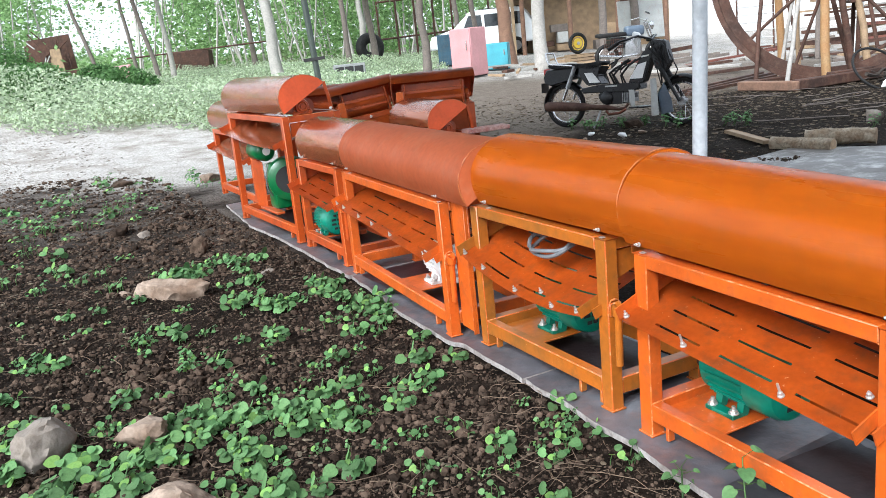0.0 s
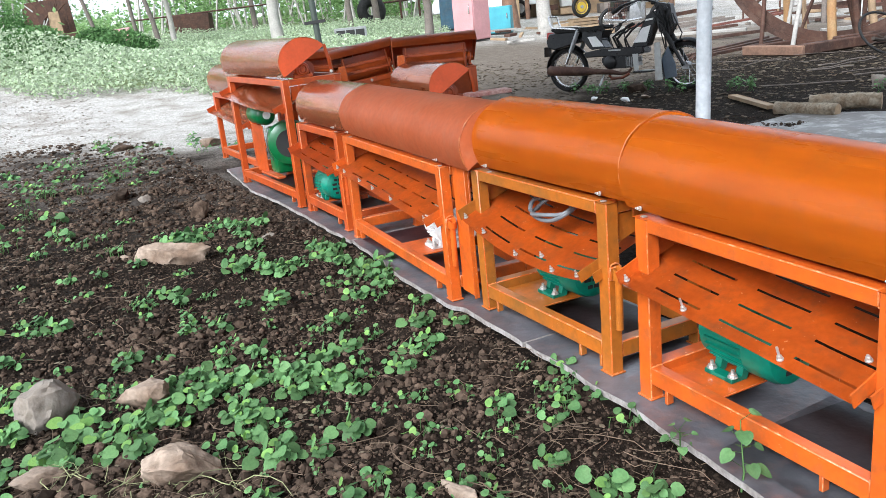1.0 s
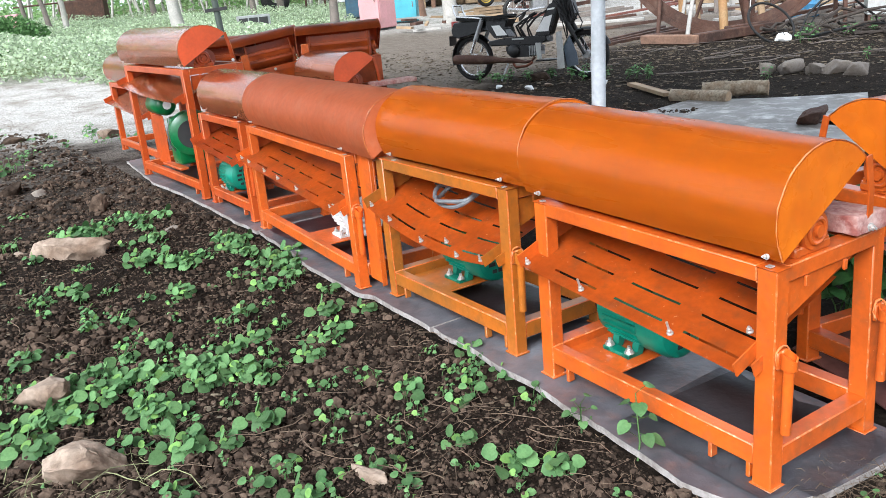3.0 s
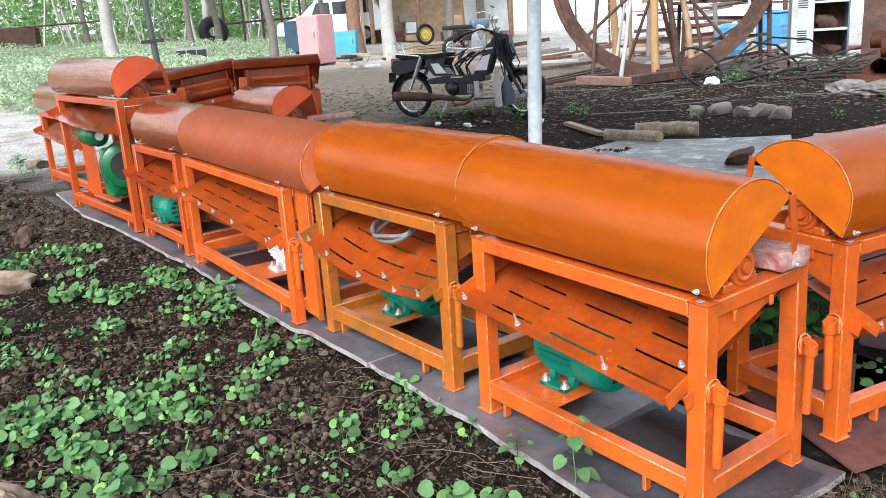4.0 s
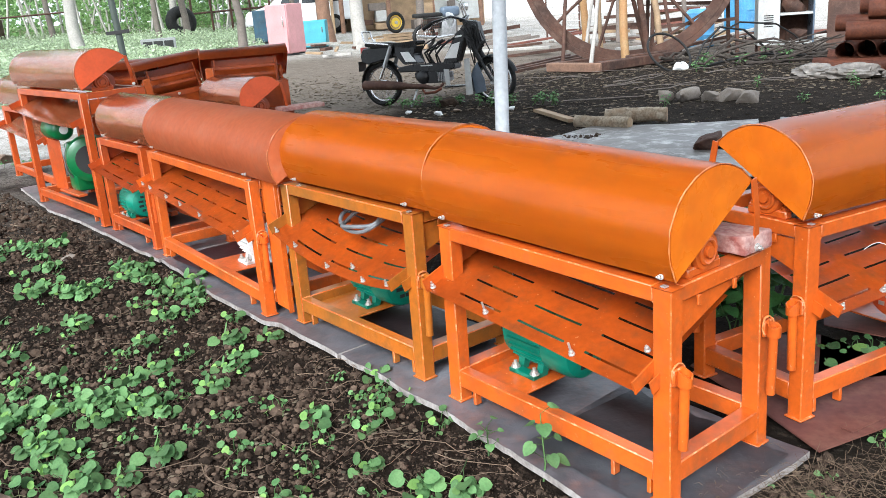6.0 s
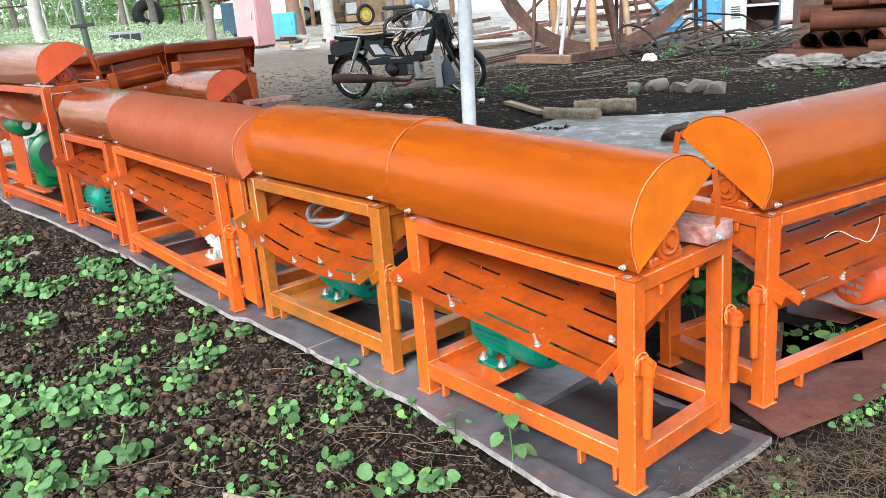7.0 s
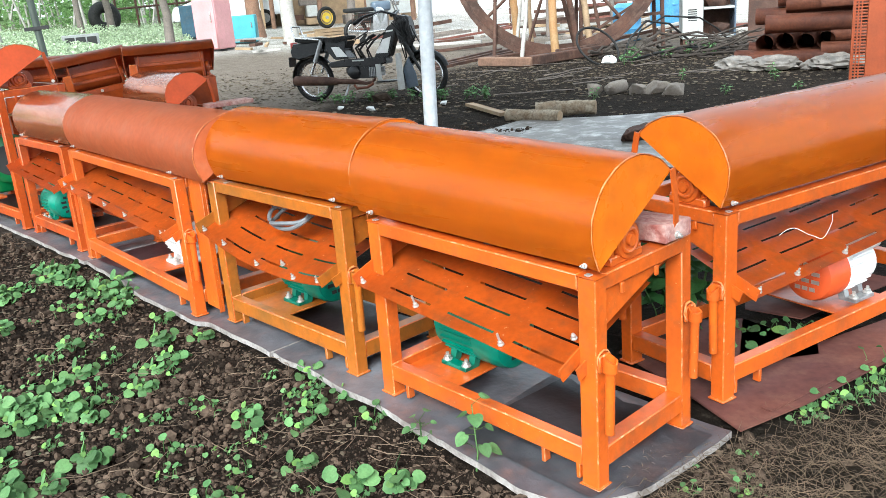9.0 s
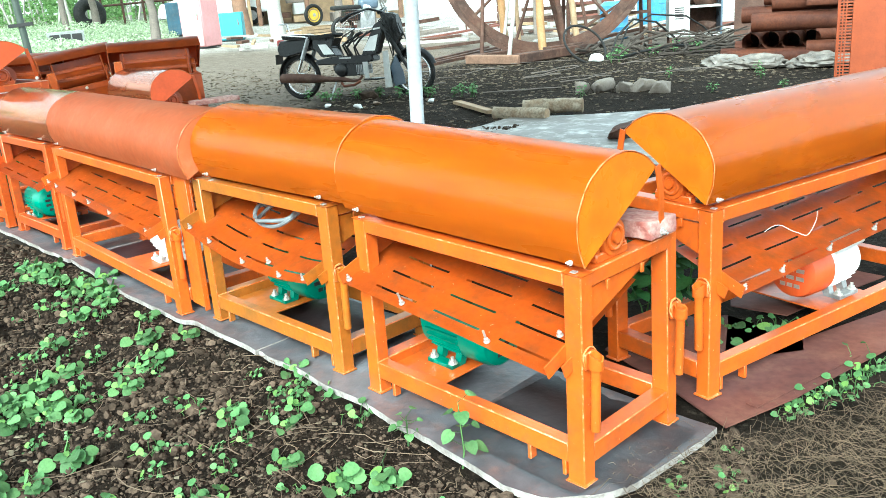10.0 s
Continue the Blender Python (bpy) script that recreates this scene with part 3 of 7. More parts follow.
def motor(parent, P, c, length, r, enamel, label, cap_white=False, body_mat=None):
    """A finned electric motor lying along x, with its fan cover at the end nearest x = 0."""
    x0 = c[0] - length / 2
    bm = lathe([(0.0, r * 0.86), (0.004, r * 0.9), (length * 0.5, r * 0.9), (length * 0.5 + 0.004, r * 0.75), (length * 0.5 + 0.02, r * 0.72), (length * 0.5 + 0.03, r * 0.3)], (x0 + 0.5 * length - 0.03, c[1], c[2]), (1, 0, 0), 28)
    fins = []
    for k in range(26):
        a = 2 * math.pi * k / 26
        y, z = math.cos(a), math.sin(a)
        fins.append(beam((x0 + length * 0.36, c[1] + y * r * 0.93, c[2] + z * r * 0.93), (x0 + length * 0.82, c[1] + y * r * 0.93, c[2] + z * r * 0.93), 0.003, r * 0.14, up=(0, y, z)))
    shell = body_mat or enamel
    body = P("motor", bm, shell, parent, label)
    for fin in fins:
        P("cooling_fin", fin, shell, body)
    # fan cover with grille
    prof = [(0.0, r * 0.55), (0.003, r * 0.72), (0.012, r * 0.92), (0.03, r), (0.36 * length, r * 1.01), (0.36 * length, r * 0.9)]
    P("fan_cover", lathe(prof, (x0, c[1], c[2]), (1, 0, 0), 32), enamel, body)
    bm = bmesh.new()
    for row in range(4):
        zz = (row - 1.5) * r * 0.30
        half = math.sqrt(max(0, (r * 0.62) ** 2 - zz * zz))
        for k in range(3):
            yy = -half + (k + 0.5) * 2 * half / 3
            box((x0 - 0.001, c[1] + yy - half * 0.26, c[2] + zz - r * 0.075), (x0 + 0.004, c[1] + yy + half * 0.26, c[2] + zz + r * 0.075), bm=bm)
    P("grille_slot", bm, BOLT if cap_white else DARK, body)
    P("terminal_box", box((c[0] - 0.03, c[1] - 0.04, c[2] + r * 0.85), (c[0] + 0.06, c[1] + 0.04, c[2] + r * 1.25), 0.006), enamel, body)
    base = c[2] - r * 1.12
    for dy in (-1, 1):
        bm = bmesh.new()
        prism([(dy * r * 0.62 + c[1], base + r * 0.5), (dy * r * 0.72 + c[1], base + 0.012), (dy * r * 1.15 + c[1], base + 0.012), (dy * r * 1.15 + c[1], base), (dy * r * 0.5 + c[1], base), (dy * r * 0.35 + c[1], base + r * 0.35)], "x", x0 + length * 0.42, x0 + length * 0.50, bm)
        prism([(dy * r * 0.62 + c[1], base + r * 0.5), (dy * r * 0.72 + c[1], base + 0.012), (dy * r * 1.15 + c[1], base + 0.012), (dy * r * 1.15 + c[1], base), (dy * r * 0.5 + c[1], base), (dy * r * 0.35 + c[1], base + r * 0.35)], "x", x0 + length * 0.68, x0 + length * 0.76, bm)
        box((x0 + length * 0.42, c[1] + min(dy * r * 0.75, dy * r * 1.15), base - 0.001), (x0 + length * 0.76, c[1] + max(dy * r * 0.75, dy * r * 1.15), base + 0.011), 0.002, bm)
        P("motor_foot", bm, ALUM if body_mat else enamel, body)
        for k in (0.46, 0.72):
            P("motor_bolt", bolt((x0 + length * k, c[1] + dy * r * 0.97, base + 0.012), (0, 0, 1), 0.011, 0.006), BOLT, body)
    P("shaft", rod((x0 + length * 0.85, c[1], c[2]), (x0 + length + 0.02, c[1], c[2]), 0.012), ALUM, body)
    P("pulley", lathe([(0, 0.03), (0.002, 0.042), (0.012, 0.034), (0.022, 0.042), (0.026, 0.03)], (x0 + length, c[1], c[2]), (1, 0, 0), 24), RUST, body)
    if cap_white:
        P("capacitor", rod((c[0] - 0.01, c[1] - r * 0.6, c[2] + r * 0.7), (c[0] + 0.12, c[1] - r * 0.75, c[2] + r * 0.9), 0.026, n=18), WHITE_PLASTIC, body, "white plastic capacitor can")
    return body


def machine(m, side, L, H, hood, label, frame_mat=ORANGE, hood_mat=ORANGE_HOOD, D=0.40, lip_bolts=(), sag=0.0, motor_at=None, motor_mat=GREEN_MOTOR, engine=False, brackets=True, tray=True, strut=True, group="orange threshing machines", tray_drop=0.237, cap_white=False, columns=None, tray_mat=None, motor_y=0.245, motor_z=0.178, end_panel=False, rise=0.0):
    """A steel-framed threshing machine: legs, rails, hood over the drum, slotted tray, motor on its plate. x runs along it, y to its back."""
    e = thing("threshing_machine", m, label, "machine", group)

    def P(name, bm, material, parent=e, lab=""):
        for v in bm.verts:
            v.co.z += rise * v.co.x
            v.co.x *= side
        return part(name, bm, material, parent, lab)

    rnd = random.Random(round(L * 1000 + H * 77 + hood[0] * 991))
    s = 0.050
    # legs with foot plates
    for x in (0, L - s):
        for y in (0, D - 0.045):
            lean = rnd.uniform(-0.006, 0.006)
            bm = beam((x + s / 2, y + 0.0225, 0.004), (x + s / 2 + lean, y + 0.0225, H - 0.002), s, 0.045, 0.003, up=(0, 1, 0))
            leg = P("leg", bm, frame_mat)
            P("foot_plate", box((x - 0.005, y - 0.005, 0.0), (x + s + 0.005, y + 0.050, 0.006), 0.0015), frame_mat, leg)
    # top rails
    P("top_rail", box((s * 0.98, 0.001, H - 0.040), (L - s * 0.98, 0.042, H), 0.003), frame_mat)
    P("top_rail", box((s * 0.98, D - 0.042, H - 0.040), (L - s * 0.98, D - 0.001, H), 0.003), frame_mat)
    for x in (0.001, L - s + 0.001):
        P("end_rail", box((x, 0.0445, H - 0.040), (x + s - 0.002, D - 0.0445, H - 0.001), 0.003), frame_mat)
    # lower rails
    P("lower_rail", box((s * 0.98, 0.002, 0.050), (L - s * 0.98, 0.040, 0.103), 0.003), frame_mat)
    P("lower_rail", box((s * 0.98, D - 0.046, 0.06), (L - s * 0.98, D - 0.002, 0.112), 0.003), frame_mat)
    for x in (0.002, L - s + 0.002):
        P("lower_end_rail", box((x, 0.0445, 0.050), (x + s - 0.004, D - 0.0445, 0.104), 0.003), frame_mat)
    # brace blocks under the front lower rail
    for x in (s + 0.01, s + 0.12, L - s - 0.06):
        P("rail_tab", box((x, 0.006, 0.008), (x + 0.012, 0.03, 0.05), 0.002), frame_mat)
    for x, z in ((s, H - 0.040), (L - s, H - 0.040), (s, 0.103), (L - s, 0.103)):
        bm = tube([(x + rnd.uniform(-0.001, 0.001), 0.003 + 0.036 * k / 7, z + rnd.uniform(-0.001, 0.001)) for k in range(8)], [rnd.uniform(0.0015, 0.0042) for _ in range(8)], 6)
        P("weld_bead", bm, BEAD)
    # side plates at both ends
    for x in (0.012, L - 0.016):
        P("side_plate", prism([(0.052, H - 0.046), (0.052, H - 0.135), (0.31, H - 0.045), (0.345, H - 0.046)], "x", x, x + 0.004), frame_mat)
    for y in (0.10, 0.245):
        P("plate_tab", box((-0.006, y, H - 0.062), (0.0005, y + 0.012, H - 0.038), 0.001), frame_mat)
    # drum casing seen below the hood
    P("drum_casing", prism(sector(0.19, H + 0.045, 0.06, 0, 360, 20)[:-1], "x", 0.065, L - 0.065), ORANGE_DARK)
    # hood
    R, cy, cz = 0.172, 0.173, H + 0.078
    knots = [(0.008, 0.018), (-0.013, 0.075), (-0.013, 0.140), (0.026, 0.204), (0.095, 0.243), (0.172, 0.252), (0.248, 0.230), (0.304, 0.190)]
    prof = []
    for i in range(len(knots) - 1):
        p0, p1, p2, p3 = (Vector(knots[max(0, min(len(knots) - 1, i + k))]) for k in (-1, 0, 1, 2))
        for t in (0, 0.25, 0.5, 0.75):
            prof.append(0.5 * (2 * p1 + (p2 - p0) * t + (2 * p0 - 5 * p1 + 4 * p2 - p3) * t * t + (3 * p1 - p0 - 3 * p2 + p3) * t ** 3))
    prof.append(Vector(knots[-1]))
    prof = [(p.x, H + p.y) for p in prof]
    n = len(prof) - 1
    bm = bmesh.new()
    hx = [hood[0] + (hood[1] - hood[0]) * i / 18 for i in range(19)]
    outer = []
    for x in hx:
        ring = []
        for i, (y, z) in enumerate(prof):
            dent = 0.0022 * noise.noise((x * 4, i * 0.14, L * 9)) + 0.0012 * noise.noise((x * 11, i * 0.4, L))
            out = Vector((y - cy, z - cz)).normalized() * dent
            ring.append(bm.verts.new((x, y + out.x, z + out.y)))
        outer.append(ring)
    for p, q in zip(outer, outer[1:]):
        for i in range(n):
            bm.faces.new((p[i], p[i + 1], q[i + 1], q[i]))
    bmesh.ops.solidify(bm, geom=bm.faces[:], thickness=0.003)
    hood_ob = P("hood", bm, hood_mat)
    for x in (hood[0] + 0.002, hood[1] - 0.005):
        ring = [(cy + (y - cy) * 0.985, cz + (z - cz) * 0.985) for y, z in prof]
        P("end_cap", prism(ring, "x", x, x + 0.003), ORANGE_MOTOR if hood_mat is ORANGE_GLOSS else hood_mat, hood_ob)
        if x < 0.1:
            bm = tube([Vector((x + 0.001, y, z)) + Vector((rnd.uniform(-1, 1), rnd.uniform(-1, 1), rnd.uniform(-1, 1))) * 0.0008 for y, z in prof], [rnd.uniform(0.0005, 0.0025) for _ in prof], 6)
            P("weld_bead", bm, BEAD, hood_ob)
    for x in (max(hood[0] + 0.035, 0.02), min(hood[1] - 0.06, L - 0.03)):
        bm = bolt((x, 0.000, H + 0.026), (0, -1, 0.25), 0.0049, 0.002)
        box((x - 0.007, 0.004, H), (x + 0.007, 0.018, H + 0.003), bm=bm)
        P("hood_bolt", bm, BOLT)
    if strut:
        x = max(hood[0] - 0.004, -0.03)
        bm = beam((x, 0.300, H + 0.195), (x, 0.318, H + 0.105), 0.020, 0.004, up=(1, 0, 0))
        beam((x, 0.318, H + 0.107), (x + 0.012, 0.336, H + 0.012), 0.020, 0.004, bm=bm, up=(1, 0, 0))
        P("strut", bm, frame_mat)
        P("strut_bolt", bolt((x + 0.006, 0.330, H + 0.022), (-1, -0.2, 0), 0.0075, 0.003), BOLT)
    # bearing at the near end
    for x in (0.024, L - 0.03):
        bm = lathe([(0, 0.020), (0.002, 0.044), (0.010, 0.048), (0.030, 0.048), (0.036, 0.030), (0.038, 0.012)], (x - 0.018, 0.150, H + 0.052), (1, 0, 0), 22)
        box((x - 0.012, 0.085, H - 0.001), (x + 0.014, 0.215, H + 0.022), 0.004, bm)
        b = P("bearing_block", bm, frame_mat)
        P("bearing_ring", torus((x - 0.018, 0.150, H + 0.052), (1, 0, 0), 0.028, 0.006, 22, 8), frame_mat, b)
        for y in (0.097, 0.203):
            P("bearing_bolt", bolt((x, y, H + 0.022), (0, 0, 1), 0.009, 0.006), frame_mat, b)
    P("drum_shaft", rod((-0.004, 0.150, H + 0.052), (L + 0.004, 0.150, H + 0.052), 0.014, n=14), frame_mat)
    # tray
    if tray:
        def zt(x, y):
            f = (x - 0.04) / (L - 0.04)
            return H - tray_drop + 0.06 * x / max(L, 0.8) + 0.35 * (y + 0.06) - sag * 4 * f * (1 - f) * (1.0 - (y + 0.06) * 2.2) + 0.002 * noise.noise((x * 7, y * 9, H))
        if columns is None:
            columns = []
            x = 0.068
            while x + 0.10 < L - 0.08:
                columns.append((x, min(x + 0.161, L - 0.09)))
                x = columns[-1][1] + 0.066
        sheet = P("slotted_tray", slotted_sheet(0.045, L - 0.012, -0.064, 0.30, zt, columns, [-0.025, 0.041, 0.107, 0.173]), tray_mat or frame_mat)
        zl, zr = zt(L, -0.064), zt(0.04, -0.064)
        P("tray_arm", beam((L - 0.010, -0.072, zl + 0.012), (L - 0.010, 0.27, zt(L, 0.27) + 0.020), 0.004, 0.042), frame_mat, sheet)
        bm = beam((0.048, -0.070, zr + 0.010), (0.046, 0.03, zt(0.05, 0.03) + 0.014), 0.004, 0.036)
        beam((0.030, -0.030, zr + 0.002), (0.026, 0.05, zt(0.05, 0.05) - 0.010), 0.004, 0.034, bm=bm)
        P("tray_bracket", bm, frame_mat, sheet)
        for x, y, st in lip_bolts:
            P("tray_bolt", bolt((x, y + 0.022, zt(x, y + 0.022) + 0.001), (0, -0.34, 0.94), 0.0065, st), BOLT, sheet)
    # pipe sockets with hanging rods
    if brackets:
        for y in (0.014, D - 0.035):
            cx, cy2 = -0.024, y + 0.008
            bm = rod((cx, cy2, 0.318), (cx - 0.001, cy2, 0.350), 0.0175, n=18, cap=False)
            bmesh.ops.solidify(bm, geom=bm.faces[:], thickness=0.0035)
            for v in bm.verts:
                if v.co.z > 0.34:
                    v.co.z += 0.35 * (v.co.x - cx) + 0.004 * math.sin(v.co.y * 240)
            box((-0.010, y - 0.012, 0.314), (-0.0005, y + 0.030, 0.356), 0.003, bm)
            sock = P("pipe_socket", bm, frame_mat)
            P("hanging_rod", rod((cx, cy2, 0.338), (cx + 0.003, cy2 - 0.002, 0.158), 0.0118, n=16), frame_mat, sock)
            bm = tube([(-0.006 + rnd.uniform(-0.003, 0.003), y + 0.009 + 0.024 * math.cos(k * 0.52), 0.339 + 0.028 * math.sin(k * 0.52)) for k in range(13)], [rnd.uniform(0.001, 0.0034) for _ in range(13)], 6)
            P("weld_bead", bm, BEAD, sock)
    # motor plate and motor
    if motor_at is not None and not engine:
        x = motor_at
        P("motor_plate", box((x - 0.06, 0.03, 0.070), (x + 0.20, D - 0.03, 0.076), 0.001), frame_mat)
        motor(e, P, (x, motor_y, motor_z), 0.30, 0.090, motor_mat, {GREEN_MOTOR: "green electric motor with fan cover", WHITE_PLASTIC: "white electric motor with fan cover"}.get(motor_mat, "white electric motor with an orange fan cover"), cap_white=cap_white, body_mat=WHITE_PLASTIC if motor_mat is ORANGE_MOTOR else None)
    if end_panel:
        P("end_panel", box((-0.165, 0.045, 0.05), (-0.02, 0.052, H), 0.001), frame_mat)
        P("end_panel_flange", box((-0.165, 0.030, 0.05), (-0.160, 0.045, H), 0.001), frame_mat)
    if engine:
        x = motor_at
        bm = box((x - 0.10, 0.10, 0.12), (x + 0.08, 0.32, 0.46), 0.03, seg=2)
        eng = P("engine", bm, GREEN_ENGINE, e, "dark green engine with fuel tank")
        P("fuel_tank", lathe([(0, 0.03), (0.01, 0.06), (0.03, 0.075), (0.26, 0.075), (0.28, 0.06), (0.29, 0.03)], (x - 0.02, 0.10, 0.55), (1, 0, 0), 24), GREEN_ENGINE, eng)
        P("tank_badge", lathe([(0, 0.03), (0.002, 0.03)], (x - 0.021, 0.10, 0.55), (1, 0, 0), 16), WHITE_PLASTIC, eng)
        P("flywheel_cover", lathe([(0, 0.12), (0.02, 0.155), (0.09, 0.165), (0.12, 0.12)], (x - 0.19, 0.19, 0.345), (1, 0.35, 0), 28), GREEN_ENGINE, eng)
        P("flywheel_opening", lathe([(0, 0.10), (0.004, 0.10)], (x - 0.196, 0.188, 0.345), (1, 0.35, 0), 24), DARK, eng)
        P("rating_plate", box((x - 0.106, 0.125, 0.40), (x - 0.099, 0.22, 0.45)), WHITE_PLASTIC, eng)
        P("engine_rail", box((x - 0.2, 0.06, 0.104), (x + 0.2, 0.12, 0.12), 0.002), frame_mat, eng)
        P("engine_rail", box((x - 0.2, 0.30, 0.104), (x + 0.2, 0.36, 0.12), 0.002), frame_mat, eng)
        P("inner_panel", box((x + 0.14, 0.10, 0.10), (x + 0.40, 0.106, 0.46), 0.001), frame_mat, eng)
        P("fuel_pipe", tube([(x - 0.05, 0.09, 0.46), (x - 0.08, 0.05, 0.38), (x - 0.06, 0.06, 0.28), (x - 0.03, 0.10, 0.22)], 0.005, 6), GREY_PLASTIC, eng)
    return e


def row_pose(u, w, u2, w2, z=0.0):
    """Pose of a machine in the row whose near front foot stands at u, w and whose far one stands at u2, w2."""
    p, q = row_place(u, w, z), row_place(u2, w2, z)
    d = (q - p).normalized()
    ang = math.degrees(math.atan2(-d.y, -d.x))
    return pose(p.x, p.y, p.z, 0, 0, ang)


machine(row_pose(-0.022, 0, 0.8, 0), -1, 0.795, 0.545, (-0.012, 0.832), "bright orange steel threshing machine with glossy rounded hood and slotted tray", lip_bolts=((0.555, -0.07, 0.02), (0.249, -0.07, 0.02), (0.775, -0.07, 0.004), (0.10, 0.03, 0.0)), motor_at=0.60, rise=0.0367, D=0.428)
machine(row_pose(0.925, 0.02, 1.74, 0.03, 0.026), -1, 0.81, 0.555, (-0.095, 0.750), "orange threshing machine with thin paint over primer and bowed tray", frame_mat=OLIVE_ORANGE, tray_mat=ORANGE, lip_bolts=((0.79, -0.07, 0.004), (0.66, -0.07, 0.004), (0.44, -0.075, 0.004), (0.33, -0.04, 0.004), (0.22, -0.075, 0.004), (0.09, -0.07, 0.006)), sag=0.045, motor_at=0.545, rise=0.005)
machine(row_pose(1.95, 0.007, 3.3, 0.11), -1, 1.34, 0.57, (-0.255, 1.27), "long orange threshing machine with dull unpolished hood", hood_mat=ORANGE_DULL, lip_bolts=((1.32, -0.07, 0.004), (1.20, -0.07, 0.004), (0.95, -0.07, 0.004), (0.75, -0.07, 0.004), (0.5, -0.07, 0.004), (0.1, -0.07, 0.006)), motor_at=0.55, motor_mat=WHITE_PLASTIC, cap_white=True, end_panel=True)
machine(row_pose(3.42, 0.125, 4.15, 0.14), -1, 0.74, 0.57, (-0.19, 0.63), "small orange threshing machine with glossy hood beside a taller one", motor_at=0.60, motor_y=0.14, hood_mat=ORANGE_GLOSS, frame_mat=ORANGE_RED)
machine(row_pose(4.27, 0.125, 5.6, 0.1), -1, 1.33, 0.83, (-0.03, 1.37), "tall orange threshing machine with a green engine inside", engine=True, motor_at=0.80, hood_mat=ORANGE_GLOSS, brackets=False, columns=[], tray_drop=0.20, sag=0.02, tray_mat=ORANGE_GLOSS, frame_mat=ORANGE_RED)
machine(row_pose(5.85, 0.30, 7.1, 0.30), -1, 1.25, 0.62, (-0.1, 1.3), "orange threshing machine at the far end of the row", motor_at=None, hood_mat=ORANGE_GLOSS, columns=[], tray_mat=ORANGE_GLOSS, frame_mat=ORANGE_RED)
# the machine set across the end of the row
GD = Vector((0.962, 0.27, 0)).normalized()
machine(pose(1.411, 1.798, 0, 0, 0, math.degrees(math.atan2(GD.y, GD.x))), 1, 1.32, 0.56, (-0.02, 1.36), "orange threshing machine with an orange motor on a rusty sheet", motor_at=0.71, motor_mat=ORANGE_MOTOR, motor_y=0.13, motor_z=0.213, cap_white=True, lip_bolts=((0.25, -0.07, 0.006), (0.48, -0.07, 0.006), (0.72, -0.07, 0.006), (0.08, -0.07, 0.002)))
# second row
machine(row_pose(4.15, 1.10, 4.80, 1.10), -1, 0.64, 0.56, (-0.03, 0.60), "orange threshing machine in the second row with plank on top", brackets=False, hood_mat=ORANGE_GLOSS, frame_mat=ORANGE_RED)
machine(row_pose(6.05, 1.22, 7.0, 1.22), -1, 0.95, 0.56, (-0.03, 0.98), "orange threshing machine in the second row behind the tall one", brackets=False, hood_mat=ORANGE_GLOSS, frame_mat=ORANGE_RED)
# machines beyond, turned with their open backs this way
for x, y, yaw, wid, high, lean in ((-0.235, 6.75, 183, 0.58, 0.735, 0), (-0.66, 6.95, 192, 0.46, 0.69, 7), (-1.02, 7.05, 183, 0.40, 0.70, 0)):
    e = machine(pose(x, y, 0, 0, 0, yaw) @ pose(0, 0, 0, 0, lean, 0), -1, wid, high, (-0.03, wid + 0.03), "brown-orange threshing machine showing its open back", frame_mat=ORANGE_DARK, hood_mat=ORANGE_DARK, brackets=False, tray=False)
    part("back_panel", box((-wid + 0.05, 0.20, high - 0.3), (-0.05, 0.21, high + 0.17)), ORANGE_DARK, e)
    for k in (0.12, 0.86):
        part("back_post", beam((-wid * k, 0.385, high), (-wid * k, 0.310, high + 0.175), 0.028, 0.006, up=(1, 0, 0)), ORANGE_DARK, e)
    for z in (0.045, 0.105):
        part("back_bar", box((-wid + 0.06, 0.30, high + z), (-0.06, 0.32, high + z + 0.022), 0.002), ORANGE_DARK, e)
    part("corner_post", box((-0.055, 0.37, high - 0.04), (0.0, 0.41, high + 0.13), 0.006), ORANGE, e)
    for k in (0.15, 0.5, 0.85):
        part("back_bolt", bolt((-wid * k, 0.401, high - 0.02), (0, 1, 0), 0.008), BOLT, e)

# ---------------------------------------------------------------- what lies under and round the machines


